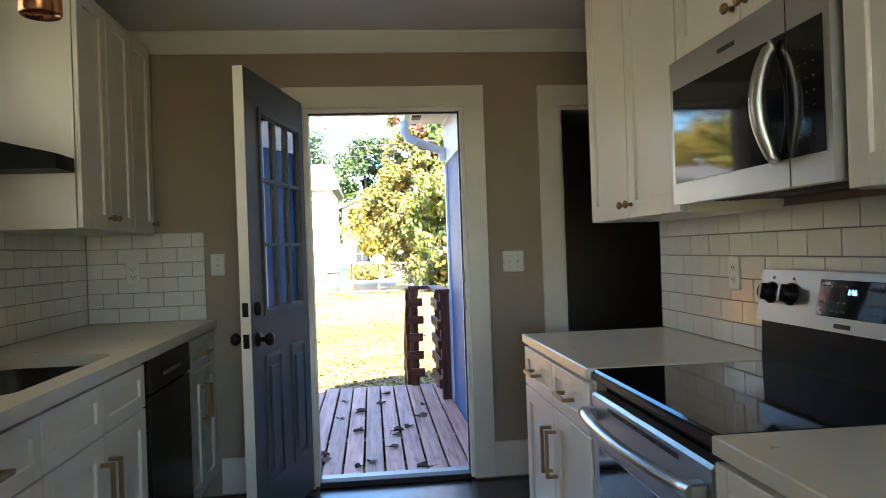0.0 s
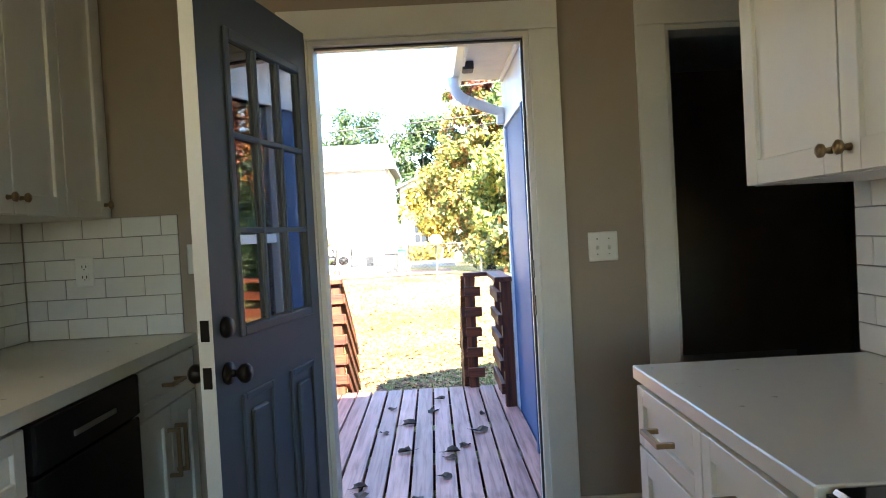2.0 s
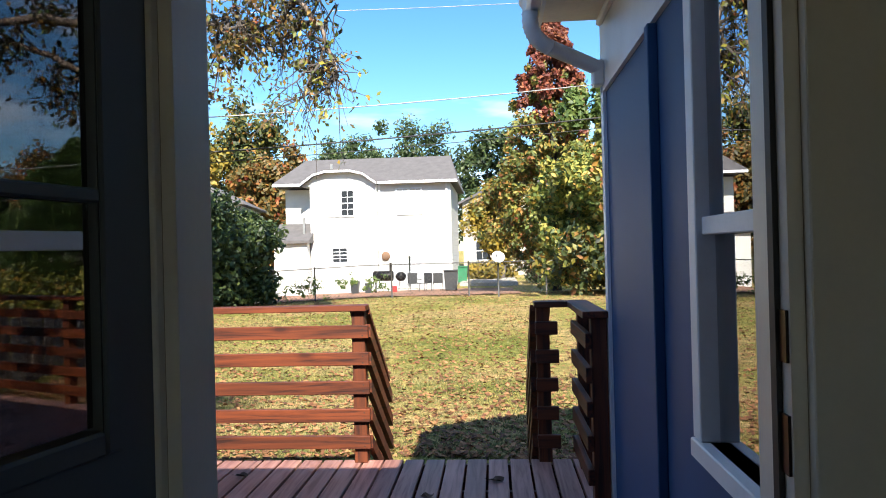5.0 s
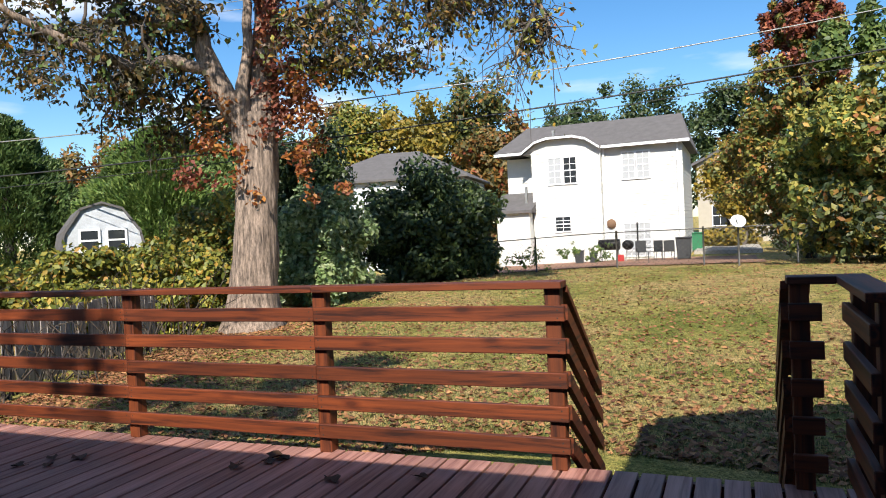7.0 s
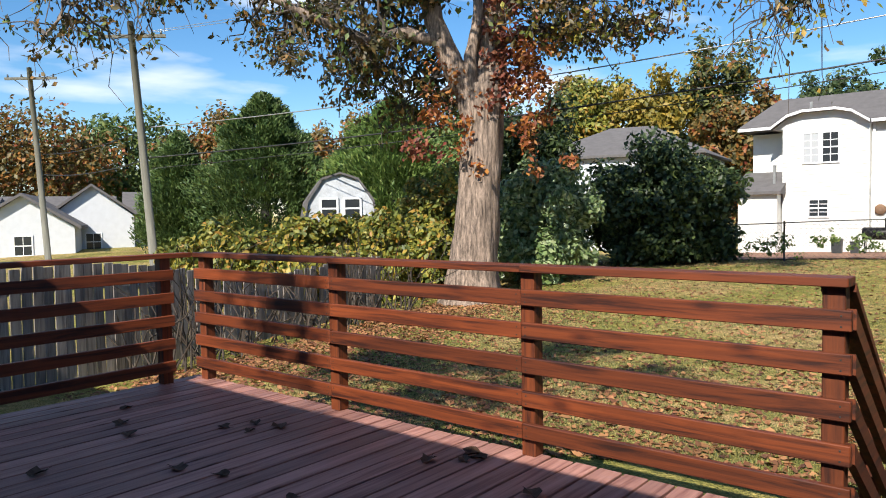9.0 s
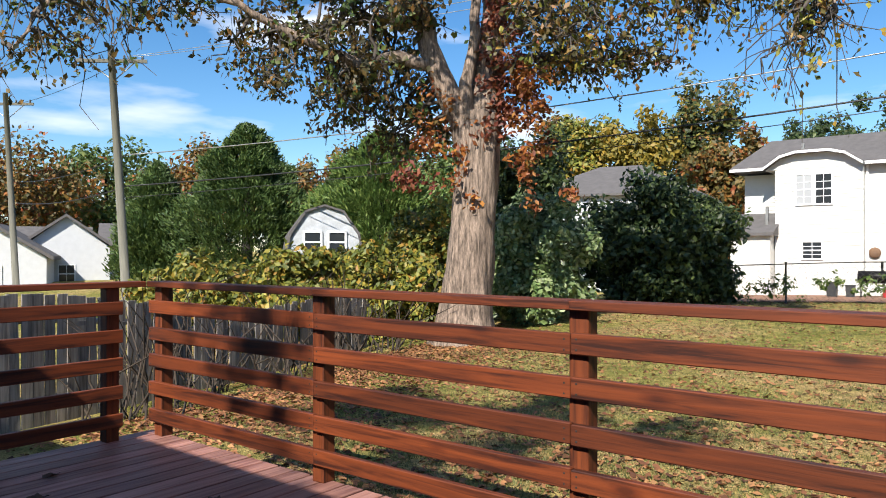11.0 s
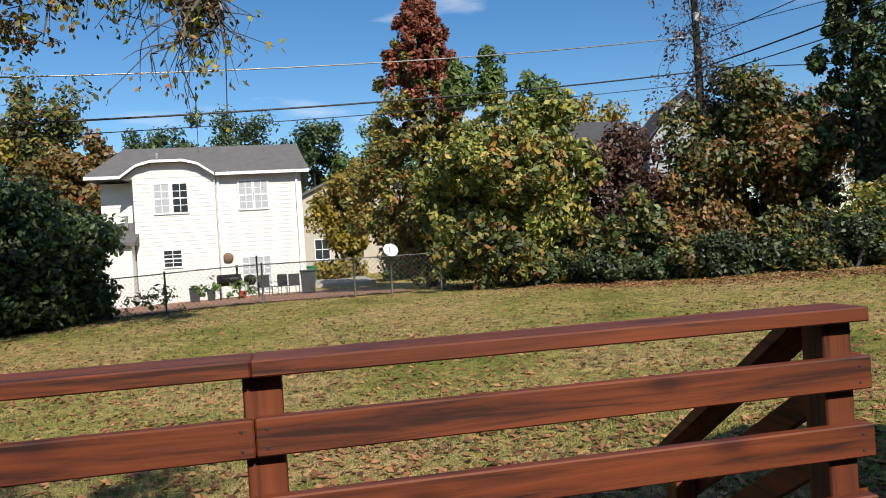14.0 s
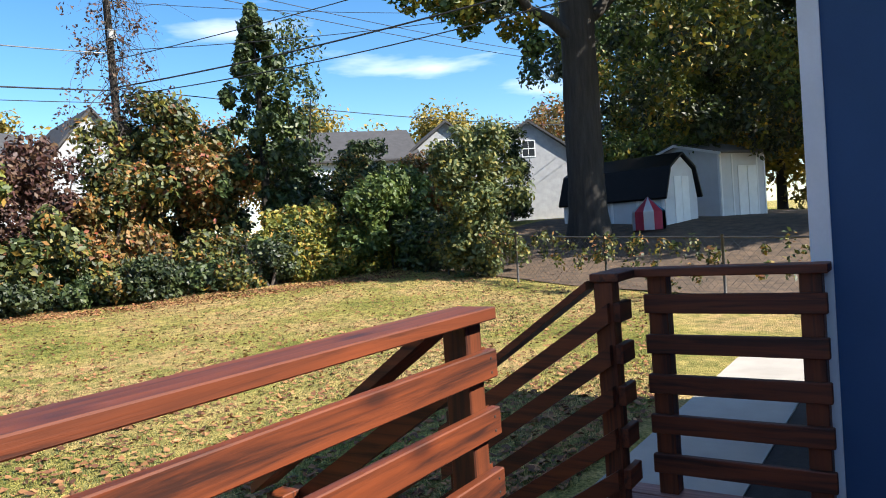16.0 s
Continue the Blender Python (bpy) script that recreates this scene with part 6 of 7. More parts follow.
def wheelie_bin(x, y, mat, label, size=1.0):
    b = thing("wheelie_bin", label, "bin", pose(x, y, ground_z(x, y)) @ Matrix.Scale(size, 4))
    bm = prism([(-0.28, 0.08), (0.28, 0.08), (0.34, 1.0), (-0.34, 1.0)], "y", -0.3, 0.32)
    part("body", bm, mat, b)
    part("lid", boxes((-0.36, 0.36, -0.36, 0.36, 1.0, 1.07), bevel=0.02), mat, b)
    for u in (-0.25, 0.25):
        part("wheel", lathe([(0.0, -0.03), (0.11, -0.03), (0.11, 0.03), (0.0, 0.03)], 12, axis="x", centre=(u, 0.28, 0.11)), M_BLACK, b)


def garden_chair(x, y, turn, mat=M_DARKPLASTIC):
    c = thing("garden_chair", "dark metal garden chair by the white house", "chair", pose(x, y, ground_z(x, y), 0, 0, turn), "garden chairs")
    part("seat", boxes((-0.25, 0.25, -0.25, 0.25, 0.42, 0.45), bevel=0.008), mat, c)
    part("backrest", boxes((-0.25, 0.25, 0.23, 0.26, 0.45, 0.95), bevel=0.008), mat, c)
    for u in (-0.23, 0.23):
        for v in (-0.23, 0.23):
            part("leg", tube([(u, v, 0), (u, v, 0.43)], 0.015, 5), mat, c)
        part("armrest", boxes((u - 0.02, u + 0.02, -0.25, 0.25, 0.62, 0.65)), mat, c)


barrel_grill(-5.5, 39.2)
kettle_grill(-4.6, 39.0)
garden_chair(-3.95, 38.9, 20)
garden_chair(-3.35, 38.8, -30)
garden_chair(-2.8, 39.0, 200)
wheelie_bin(-2.1, 39.2, M_DARKPLASTIC, "dark plastic wheelie bin beside the white house")
wheelie_bin(-7.0, 39.4, M_DARKPLASTIC, "dark plastic bin against the white house", 0.62)
wheelie_bin(-6.3, 39.3, M_DARKPLASTIC, "dark plastic bin beside the smoker grill", 0.5)
wheelie_bin(-1.9, 47.5, M_GREENBIN, "green plastic wheelie bin by the drive")
solid("fuel_can", boxes((-5.1, -4.8, 38.9, 39.1, ground_z(-5.2, 39), ground_z(-5.2, 39) + 0.35), bevel=0.04), M_REDPAINT, "red plastic fuel can beside the grill", "fuel can")
solid("clay_bank", grid_mesh("clay_bank", np.arange(-11, 1.6, 0.6), np.arange(28.4, 41.2, 0.6), lambda x, y: ground_z(x, y) + 0.03, M_DIRT), None, "bare red clay between fence and white house", "soil", kind="structure")
structure("drive", boxes((-1.9, 1.4, 44, 90, -1.2, -0.6)), M_CONCRETE, "pale concrete drive beside the white house", "pavement")


def satellite_dish():
    d = thing("satellite_dish", "pale satellite dish on a pole by the fence", "satellite dish", pose(0.2, 27.2, ground_z(0.2, 27.2)))
    part("mast", tube([(0, 0, -0.1), (0, 0, 1.22)], 0.03, 8), M_OLDWIRE, d)
    bm = lathe([(0.0, 0.0), (0.1, 0.016), (0.17, 0.04), (0.22, 0.07), (0.22, 0.08), (0.0, 0.02)], 20)
    bmesh.ops.transform(bm, matrix=pose(0, -0.05, 1.3, 58, 0, 12), verts=bm.verts)
    part("dish", bm, M_GUTTER, d)
    part("arm", tube([(0, -0.05, 1.2), (-0.05, -0.45, 1.42)], 0.015, 5), M_OLDWIRE, d)


satellite_dish()


def hidden_shade_tree():
    """The tree on the street side of the house, whose dappled shade falls on railing and lawn."""
    rng = np.random.default_rng(66)
    t = thing("street_tree", "leafy tree on the street side of the house", "tree", pose(-0.3, -7.0, -0.8))
    part("trunk", tube([(0, 0, -0.2), (0.1, 0.3, 4), (0, 1.0, 8.5)], [0.35, 0.28, 0.12], 10), M_SHADEBARK, t)
    cs, rs = blob_clumps(rng, (0.7, 2.6, 9.9), (2.8, 2.2, 1.6), 10, 0.5)
    c2, r2 = blob_clumps(rng, (-1.6, 3.9, 12.8), (2.8, 1.6, 1.4), 40, 0.55)
    cs, rs = cs + c2, rs + r2
    part("crown", leaves_mesh("crown", cs, rs, 70, 0.11, L_GREEN, 67), None, t)


hidden_shade_tree()


def tall_shade(x, y, h, seed):
    rng = np.random.default_rng(seed)
    t = thing("shade_tree", "tall leafy tree shading the neighbour's sheds", "tree", pose(x, y, ground_z(x, y)), "trees beside the sheds")
    part("trunk", tube([(0, 0, -0.3), (0.1, 0, h * 0.5), (0, 0, h * 0.9)], [0.45, 0.35, 0.12], 10), M_SHADEBARK, t)
    cs, rs = blob_clumps(rng, (0, 0, h * 0.72), (5.5, 4.5, h * 0.3), 110, 1.0)
    part("crown", leaves_mesh("crown", cs, rs, 130, 0.17, L_GREEN, seed), None, t)


tall_shade(25.0, 3.0, 13, 201)
tall_shade(28.0, 1.0, 14, 202)
tall_shade(36.0, 2.0, 14, 203)


def fence_vine(name, p, q, n, top, mat, seed, label):
    """Leafy vine tufts along a fence."""
    rng = np.random.default_rng(seed)
    cs, rs = [], []
    for _ in range(n):
        f = rng.random()
        x, y = p[0] + (q[0] - p[0]) * f, p[1] + (q[1] - p[1]) * f
        cs.append((x + rng.normal() * 0.12, y + rng.normal() * 0.12, ground_z(x, y) + top * (1 - abs(rng.normal()) * 0.35)))
        rs.append(rng.uniform(0.08, 0.24))
    solid(name, leaves_mesh(name, cs, rs, 22, 0.055, mat, seed), None, label, "vine", kind="stuff")


fence_vine("fence_vine", (15.0, 20.6), (9.5, 4.6), 150, 1.2, L_THICKET, 301, "autumn vines along the side fence's top rail")
fence_vine("fence_vine", (12.0, 23.2), (14.6, 20.6), 170, 1.5, L_YG, 304, "sunlit yellow-green vines over the corner fence")
fence_vine("fence_vine", (-8.5, 27.5), (-3.5, 27.9), 50, 0.7, L_GREEN, 302, "green weeds along the far fence")
fence_vine("fence_vine", (2.0, 27.9), (7.2, 28.2), 70, 0.8, L_YG, 303, "yellow-green weeds along the far fence")

# ---------------------------------------------------------------- kitchen cabinets


def shaker(bm, x0, x1, z0, z1, rail=0.062, y=0.0, t=0.02):
    """A framed door or drawer front with a recessed centre."""
    r = min(rail, (z1 - z0) * 0.3)
    for b in ((x0, x0 + rail, z0, z1), (x1 - rail, x1, z0, z1), (x0 + rail, x1 - rail, z0, z0 + r), (x0 + rail, x1 - rail, z1 - r, z1)):
        box(bm, b[0], b[1], y - t, y, b[2], b[3], bevel=0.0015)
    box(bm, x0 + rail - 0.004, x1 - rail + 0.004, y - t * 0.45, y - 0.001, z0 + r - 0.004, z1 - r + 0.004)
    return bm


def bar_pull(parent, x, z, length, upright, y=-0.02, mat=None):
    r, s = 0.006, 0.03
    if upright:
        rows = ((x - r, x + r, y - s - 2 * r, y - s, z - length / 2, z + length / 2), (x - r, x + r, y - s, y, z - length / 2, z - length / 2 + 2 * r), (x - r, x + r, y - s, y, z + length / 2 - 2 * r, z + length / 2))
    else:
        rows = ((x - length / 2, x + length / 2, y - s - 2 * r, y - s, z - r, z + r), (x - length / 2, x - length / 2 + 2 * r, y - s, y, z - r, z + r), (x + length / 2 - 2 * r, x + length / 2, y - s, y, z - r, z + r))
    part("handle", boxes(*rows), mat or M_BRASS, parent, "brushed bronze bar handle")


def knob(parent, x, z, y=-0.02):
    part("knob", lathe([(0.0, 0.0), (0.008, 0.0), (0.006, -0.012), (0.007, -0.016), (0.014, -0.02), (0.015, -0.027), (0.009, -0.032), (0.0, -0.033)], 14, axis="y", centre=(x, y, z)), M_BRASS, parent, "small brass knob")


def base_unit(label, m, w, drawers, doors, depth=0.58, top=0.86, drawer_h=0.155, false=False, all_drawers=False, body_top=0.86):
    c = thing("base_cabinet", label, "cabinet", m, "base cabinets")
    part("body", boxes((0, w, 0.003, depth, 0.1, body_top), (0.0, w, 0.06, depth, 0.0, 0.1)), M_CAB, c)
    g = 0.003
    z1 = top - 0.012
    for k in range(drawers):
        a, b = w * k / drawers + g, w * (k + 1) / drawers - g
        d = part("drawer", shaker(bmesh.new(), a, b, z1 - drawer_h, z1, 0.045), M_CAB, c)
        if not false:
            bar_pull(d, (a + b) / 2, z1 - drawer_h / 2, min(0.13, (b - a) * 0.45), False)
    z2 = z1 - drawer_h - 0.006
    if all_drawers:
        for z0, zz in ((0.115, 0.39), (0.396, z2)):
            d = part("drawer", shaker(bmesh.new(), g, w - g, z0, zz, 0.06), M_CAB, c)
            bar_pull(d, w / 2, (z0 + zz) / 2, 0.16, False)
    for k in range(doors):
        a, b = w * k / doors + g, w * (k + 1) / doors - g
        d = part("door", shaker(bmesh.new(), a, b, 0.115, z2), M_CAB, c)
        side = b - 0.032 if (k == 0 and doors > 1) else a + 0.032
        bar_pull(d, side, z2 - 0.16, 0.17, True)
    return c


def wall_unit(label, m, w, z0, z1, doors, depth=0.31, knob_low=True, end_panel=False):
    c = thing("wall_cabinet", label, "cabinet", m, "wall cabinets")
    part("body", boxes((0, w, 0.003, depth, z0, z1)), M_CAB, c)
    for k in range(doors):
        a, b = w * k / doors + 0.003, w * (k + 1) / doors - 0.003
        d = part("door", shaker(bmesh.new(), a, b, z0 + 0.002, z1 - 0.004), M_CAB, c)
        side = b - 0.03 if k % 2 == 0 and doors > 1 else a + 0.03
        knob(d, side, z0 + 0.05 if knob_low else z1 - 0.1)
    return c


LF, RF = -0.92, 0.598


def left(y):
    return pose(LF, y, 0, 0, 0, 90)


def right(y):
    return pose(RF, y, 0, 0, 0, -90)


base_unit("narrow white base cabinet with a drawer and two doors", left(3.48), 0.545, 1, 2, top=0.885, body_top=0.885)
base_unit("white sink base cabinet with brass-handled doors", left(2.02), 0.835, 2, 2, false=True, top=0.885, body_top=0.6)
base_unit("white base cabinet with drawers beside the sink", left(1.44), 0.575, 1, 0, all_drawers=True, top=0.885, body_top=0.6)
base_unit("white base cabinet with two drawers and two doors", right(3.1), 0.91, 2, 2, top=0.85, body_top=0.85)
base_unit("white base cabinet beyond the range", right(1.4), 1.0, 2, 2, top=0.85, body_top=0.85)
wall_unit("white wall cabinet with shaker doors beside the sink window", pose(-1.185, 3.03, 0, 0, 0, 90), 0.94, 1.39, CEIL - 0.09, 3, depth=0.35)
wall_unit("white wall cabinet with two shaker doors and brass knobs", pose(0.9, 3.066, 0, 0, 0, -90), 0.876, 1.345, CEIL - 0.03, 2)
wall_unit("short white wall cabinet above the microwave", pose(0.9, 2.187, 0, 0, 0, -90), 0.765, 1.79, CEIL - 0.03, 2)
wall_unit("tall white wall cabinet beyond the microwave", pose(0.9, 1.42, 0, 0, 0, -90), 0.8, 1.345, CEIL - 0.03, 2)
solid("filler_strip", boxes((-1.54, -1.19, 3.972, 4.043, 1.392, CEIL - 0.1)), M_CAB, "white filler strip beside the wall cabinet", "trim", kind="structure")


def worktops():
    z0, z1 = 0.852, 0.888
    lz0, lz1 = 0.887, 0.928
    sx0, sx1, sy0, sy1 = -1.38, -0.97, 1.98, 2.79
    wt = thing("worktop", "pale quartz worktop with an undermount steel sink cutout", "worktop")
    bm = bmesh.new()
    # outer edge and a rounded hole, bridged
    def loop(x0, x1, y0, y1, r, z, n=6):
        pts = []
        for cx, cy, a0 in ((x1 - r, y1 - r, 0), (x0 + r, y1 - r, 90), (x0 + r, y0 + r, 180), (x1 - r, y0 + r, 270)):
            for k in range(n + 1):
                a = radians(a0 + 90 * k / n)
                pts.append(bm.verts.new((cx + r * math.cos(a), cy + r * math.sin(a), z)))
        return pts
    rings = [loop(sx0, sx1, sy0, sy1, 0.09, z) for z in (lz0, lz1)]
    outer = [loop(LW + 0.002, LF + 0.035, 1.43, BW - 0.005, 0.004, z) for z in (lz0, lz1)]
    n = len(rings[0])
    for k in range(n):
        j = (k + 1) % n
        bm.faces.new((outer[1][k], outer[1][j], rings[1][j], rings[1][k]))
        bm.faces.new((outer[0][j], outer[0][k], rings[0][k], rings[0][j]))
        bm.faces.new((outer[0][k], outer[0][j], outer[1][j], outer[1][k]))
        bm.faces.new((rings[0][j], rings[0][k], rings[1][k], rings[1][j]))
    bmesh.ops.recalc_face_normals(bm, faces=bm.faces)
    part("slab", bm, M_QUARTZ, wt)
    sk = thing("sink", "brushed steel undermount kitchen sink", "sink")
    bm = bmesh.new()
    ring = [loop_at(bm, sx0 - 0.01 + d, sx1 + 0.01 - d, sy0 - 0.01 + d, sy1 + 0.01 - d, 0.1, z) for d, z in ((0, lz0 - 0.002), (0.004, lz0 - 0.16), (0.02, lz0 - 0.2), (0.06, lz0 - 0.21))]
    for a, b in zip(ring, ring[1:]):
        for k in range(len(a)):
            bm.faces.new((a[k], a[(k + 1) % len(a)], b[(k + 1) % len(a)], b[k])).smooth = True
    bm.faces.new(ring[-1])
    part("basin", bm, M_SINK, sk)
    part("drain", lathe([(0.0, lz0 - 0.209), (0.045, lz0 - 0.209), (0.045, lz0 - 0.204), (0.0, lz0 - 0.203)], 18, centre=(-1.18, 2.33, 0)), M_STEEL, sk)
    for y0, y1, nm in ((2.192, 3.115, "pale quartz worktop beside the range"), (0.4, 1.4, "pale quartz worktop beyond the range")):
        solid("worktop", boxes((RF - 0.025, RW - 0.002, y0, y1, z0, z1), bevel=0.003), M_QUARTZ, nm, "worktop")


def loop_at(bm, x0, x1, y0, y1, r, z, n=6):
    pts = []
    for cx, cy, a0 in ((x1 - r, y1 - r, 0), (x0 + r, y1 - r, 90), (x0 + r, y0 + r, 180), (x1 - r, y0 + r, 270)):
        for k in range(n + 1):
            a = radians(a0 + 90 * k / n)
            pts.append(bm.verts.new((cx + r * math.cos(a), cy + r * math.sin(a), z)))
    return pts


worktops()


def faucet():
    f = thing("faucet", "dark bronze kitchen faucet behind the sink", "faucet", pose(-1.47, 2.33, 0.928))
    part("base", lathe([(0.0, 0.0), (0.028, 0.0), (0.028, 0.02), (0.018, 0.03), (0.0, 0.03)], 16), M_BRONZE, f)
    pts = [(0, 0, 0.02), (0, 0, 0.16), (0.02, 0, 0.22), (0.07, 0, 0.25), (0.13, 0, 0.23), (0.15, 0, 0.18)]
    part("spout", tube(pts, 0.012, 10), M_BRONZE, f)
    part("lever", tube([(0, 0.02, 0.05), (0.01, 0.09, 0.09)], 0.007, 8), M_BRONZE, f)


faucet()


def dishwasher():
    d = thing("dishwasher", "dark stainless dishwasher below the worktop", "dishwasher", left(2.865))
    w = 0.605
    part("body", boxes((0.0, w, 0.0, 0.57, 0.1, 0.884)), M_BLACK, d)
    part("door", boxes((0.003, w - 0.003, -0.03, -0.001, 0.12, 0.745), bevel=0.004), M_DARKDISH, d)
    part("control_panel", boxes((0.003, w - 0.003, -0.034, -0.001, 0.752, 0.88), bevel=0.006), M_DARKDISH, d)
    part("grip", boxes((w * 0.3, w * 0.7, -0.04, -0.034, 0.8, 0.815), bevel=0.002), M_STEEL, d, "small steel grip")
    part("toe_plate", boxes((0.0, w, 0.05, 0.06, 0.0, 0.1)), M_BLACK, d)


dishwasher()


def curve_bar(a, b, bow, r, n=16, flat=1.0):
    a, b = Vector(a), Vector(b)
    return [a.lerp(b, k / n) + Vector(bow) * (1 - (2 * k / n - 1) ** 2) for k in range(n + 1)], r


def cook_range():
    r = thing("range", "stainless electric range with a black glass cooktop", "range", pose(RF + 0.013, 2.186, -0.022, 0, 0, -90))
    w, d = 0.778, 0.63
    part("body", boxes((0.0, w, 0.02, d, 0.02, 0.885)), M_BLACK, r)
    part("cooktop", boxes((-0.002, w + 0.002, -0.02, d - 0.03, 0.886, 0.908), bevel=0.006), M_BLACKGLASS, r, "glossy black glass cooktop")
    part("cooktop_trim", boxes((0.0, w, -0.026, -0.02, 0.88, 0.9)), M_BLACK, r)
    part("oven_door", boxes((0.004, w - 0.004, -0.03, 0.018, 0.22, 0.845), bevel=0.008), M_STEEL, r)
    part("vent", boxes(*[(0.16 + 0.042 * k, 0.195 + 0.042 * k, -0.0325, -0.0295, 0.815, 0.826) for k in range(11)]), M_SLOT, r, "row of dark vent slots")
    part("oven_window", boxes((0.07, w - 0.07, -0.034, -0.0305, 0.3, 0.7), bevel=0.002), M_BLACKGLASS, r, "black oven window")
    pts, rad = curve_bar((0.03, -0.062, 0.79), (w - 0.03, -0.062, 0.79), (0, -0.03, 0.0), 0.016)
    part("handle", tube(pts, rad, 12), M_STEEL, r, "bowed stainless oven handle")
    for x in (0.045, w - 0.045):
        part("handle_bracket", boxes((x - 0.018, x + 0.018, -0.068, -0.028, 0.772, 0.806), bevel=0.004), M_STEEL, r)
    part("drawer", boxes((0.004, w - 0.004, -0.028, 0.018, 0.03, 0.21), bevel=0.006), M_STEEL, r)
    # sloped control panel
    part("panel_base", prism([(d - 0.122, 0.886), (d, 0.886), (d, 1.034), (d - 0.118, 1.034)], "x", 0.0, w), M_BLACK, r)
    bm = prism([(d - 0.136, 1.035), (d, 1.035), (d, 1.185), (d - 0.105, 1.185)], "x", -0.002, w + 0.002)
    part("control_panel", bm, M_STEEL, r, "brushed steel control panel")
    slope = math.degrees(math.atan2(0.031, 0.15))

    def on_panel(x, z):
        return pose(x, d - 0.136 + (z - 1.035) * 0.031 / 0.15, z, -slope, 0, 0)
    scr = part("display", boxes((-0.14, 0.14, -0.004, 0.002, -0.048, 0.048), bevel=0.002), M_BLACKGLASS, r, "black control display", on_panel(0.43, 1.118))
    digit = new("clock_digits", text_mesh("1:16", 0.019, M_LED))
    digit.parent = scr
    digit.matrix_basis = pose(-0.02, -0.006, 0.012, 90, 0, 0)
    tagged(digit, "blue glowing clock digits")
    part("key", boxes(*[(-0.125 + 0.022 * k + (0.06 if k > 4 else 0), -0.113 + 0.022 * k + (0.06 if k > 4 else 0), -0.0052, -0.0041, zz, zz + 0.004) for k in range(9) for zz in (-0.035, -0.012, 0.03) if not (4 < k < 6)]), M_DARKPLASTIC, scr, "small grey key legends")
    for x in (0.065, 0.165, w - 0.165, w - 0.065):
        k = part("knob", lathe([(0.0, 0.0), (0.032, 0.0), (0.032, -0.008), (0.026, -0.012), (0.024, -0.034), (0.02, -0.038), (0.0, -0.038)], 20, axis="y"), M_BLACK, r, "black control knob", on_panel(x, 1.118))
        part("pointer", boxes((-0.004, 0.004, -0.041, -0.036, -0.022, 0.022)), M_STEEL, k)
        part("mark", boxes((-0.004, 0.004, -0.002, 0.001, 0.04, 0.048)), M_SLOT, k)
    part("badge", boxes((-0.03, 0.03, -0.003, 0.001, -0.008, 0.004)), M_SLOT, r, "", on_panel(0.4, 1.052))


def text_mesh(words, size, mat):
    cu = bpy.data.curves.new("words", "FONT")
    cu.body, cu.size, cu.extrude = words, size, 0.0006
    ob = bpy.data.objects.new("words", cu)
    scene.collection.objects.link(ob)
    dg = bpy.context.evaluated_depsgraph_get()
    me = bpy.data.meshes.new_from_object(ob.evaluated_get(dg))
    bpy.data.objects.remove(ob)
    me.materials.clear()
    me.materials.append(mat)
    return me


M_LED, nt_, b_ = node_material("blue_led")
b_.inputs["Base Color"].default_value = (0.02, 0.1, 0.3, 1)
b_.inputs["Emission Color"].default_value = (0.1, 0.45, 1.0, 1)
b_.inputs["Emission Strength"].default_value = 1.2
cook_range()


def microwave():
    m = thing("microwave", "stainless over-the-range microwave with a curved handle", "microwave", pose(0.894, 2.187, 0, 0, 0, -90))
    w, z0, z1 = 0.76, 1.365, 1.788
    part("body", boxes((0.0, w, 0.0, 0.365, z0 + 0.012, z1), bevel=0.003), M_BLACK, m)
    part("front_frame", boxes((0.0, w, -0.035, -0.002, z1 - 0.085, z1), (0.0, w, -0.035, -0.002, z0, z0 + 0.062), (0.0, 0.022, -0.035, -0.002, z0 + 0.062, z1 - 0.085), (w - 0.022, w, -0.035, -0.002, z0 + 0.062, z1 - 0.085)), M_STEEL, m, "brushed steel front frame")
    part("door_glass", boxes((0.0225, 0.608, -0.037, -0.004, z0 + 0.0625, z1 - 0.0855)), M_BLACKGLASS, m, "black reflecting door glass")
    part("control_panel", boxes((0.612, w - 0.0225, -0.037, -0.004, z0 + 0.0625, z1 - 0.0855)), M_BLACKGLASS, m, "black touch panel")
    part("seam", boxes((0.6085, 0.6115, -0.0362, -0.034, z0, z1)), M_SLOT, m)
    pts, rad = curve_bar((0.575, -0.045, z0 + 0.055), (0.575, -0.045, z1 - 0.095), (-0.01, -0.035, 0), 0.014)
    part("handle", tube(pts, [0.013 + 0.006 * math.sin(math.pi * k / 16) for k in range(17)], 12), M_STEEL, m, "thick curved stainless handle")
    part("badge", boxes((0.3, 0.39, -0.0362, -0.0349, z1 - 0.05, z1 - 0.038)), M_SLOT, m)
    part("key", boxes(*[(0.65 + 0.026 * i, 0.658 + 0.026 * i, -0.0378, -0.0369, z0 + 0.1 + 0.03 * j, z0 + 0.1025 + 0.03 * j) for i in range(3) for j in range(7)]), M_DARKPLASTIC, m, "small grey key legends")
    part("grille", boxes(*[(0.05, w - 0.05, 0.03 + 0.02 * k, 0.036 + 0.02 * k, z0 + 0.006, z0 + 0.0118) for k in range(6)]), M_DARKPLASTIC, m)


microwave()


def hood_wedge():
    solid("hood", prism([(-1.541, 1.605), (-1.188, 1.605), (-1.188, 1.66), (-1.541, 1.745)], "y", 2.86, 3.027), M_BLACK, "black wedge-shaped metal hood on the cabinet's side", "hood")


hood_wedge()


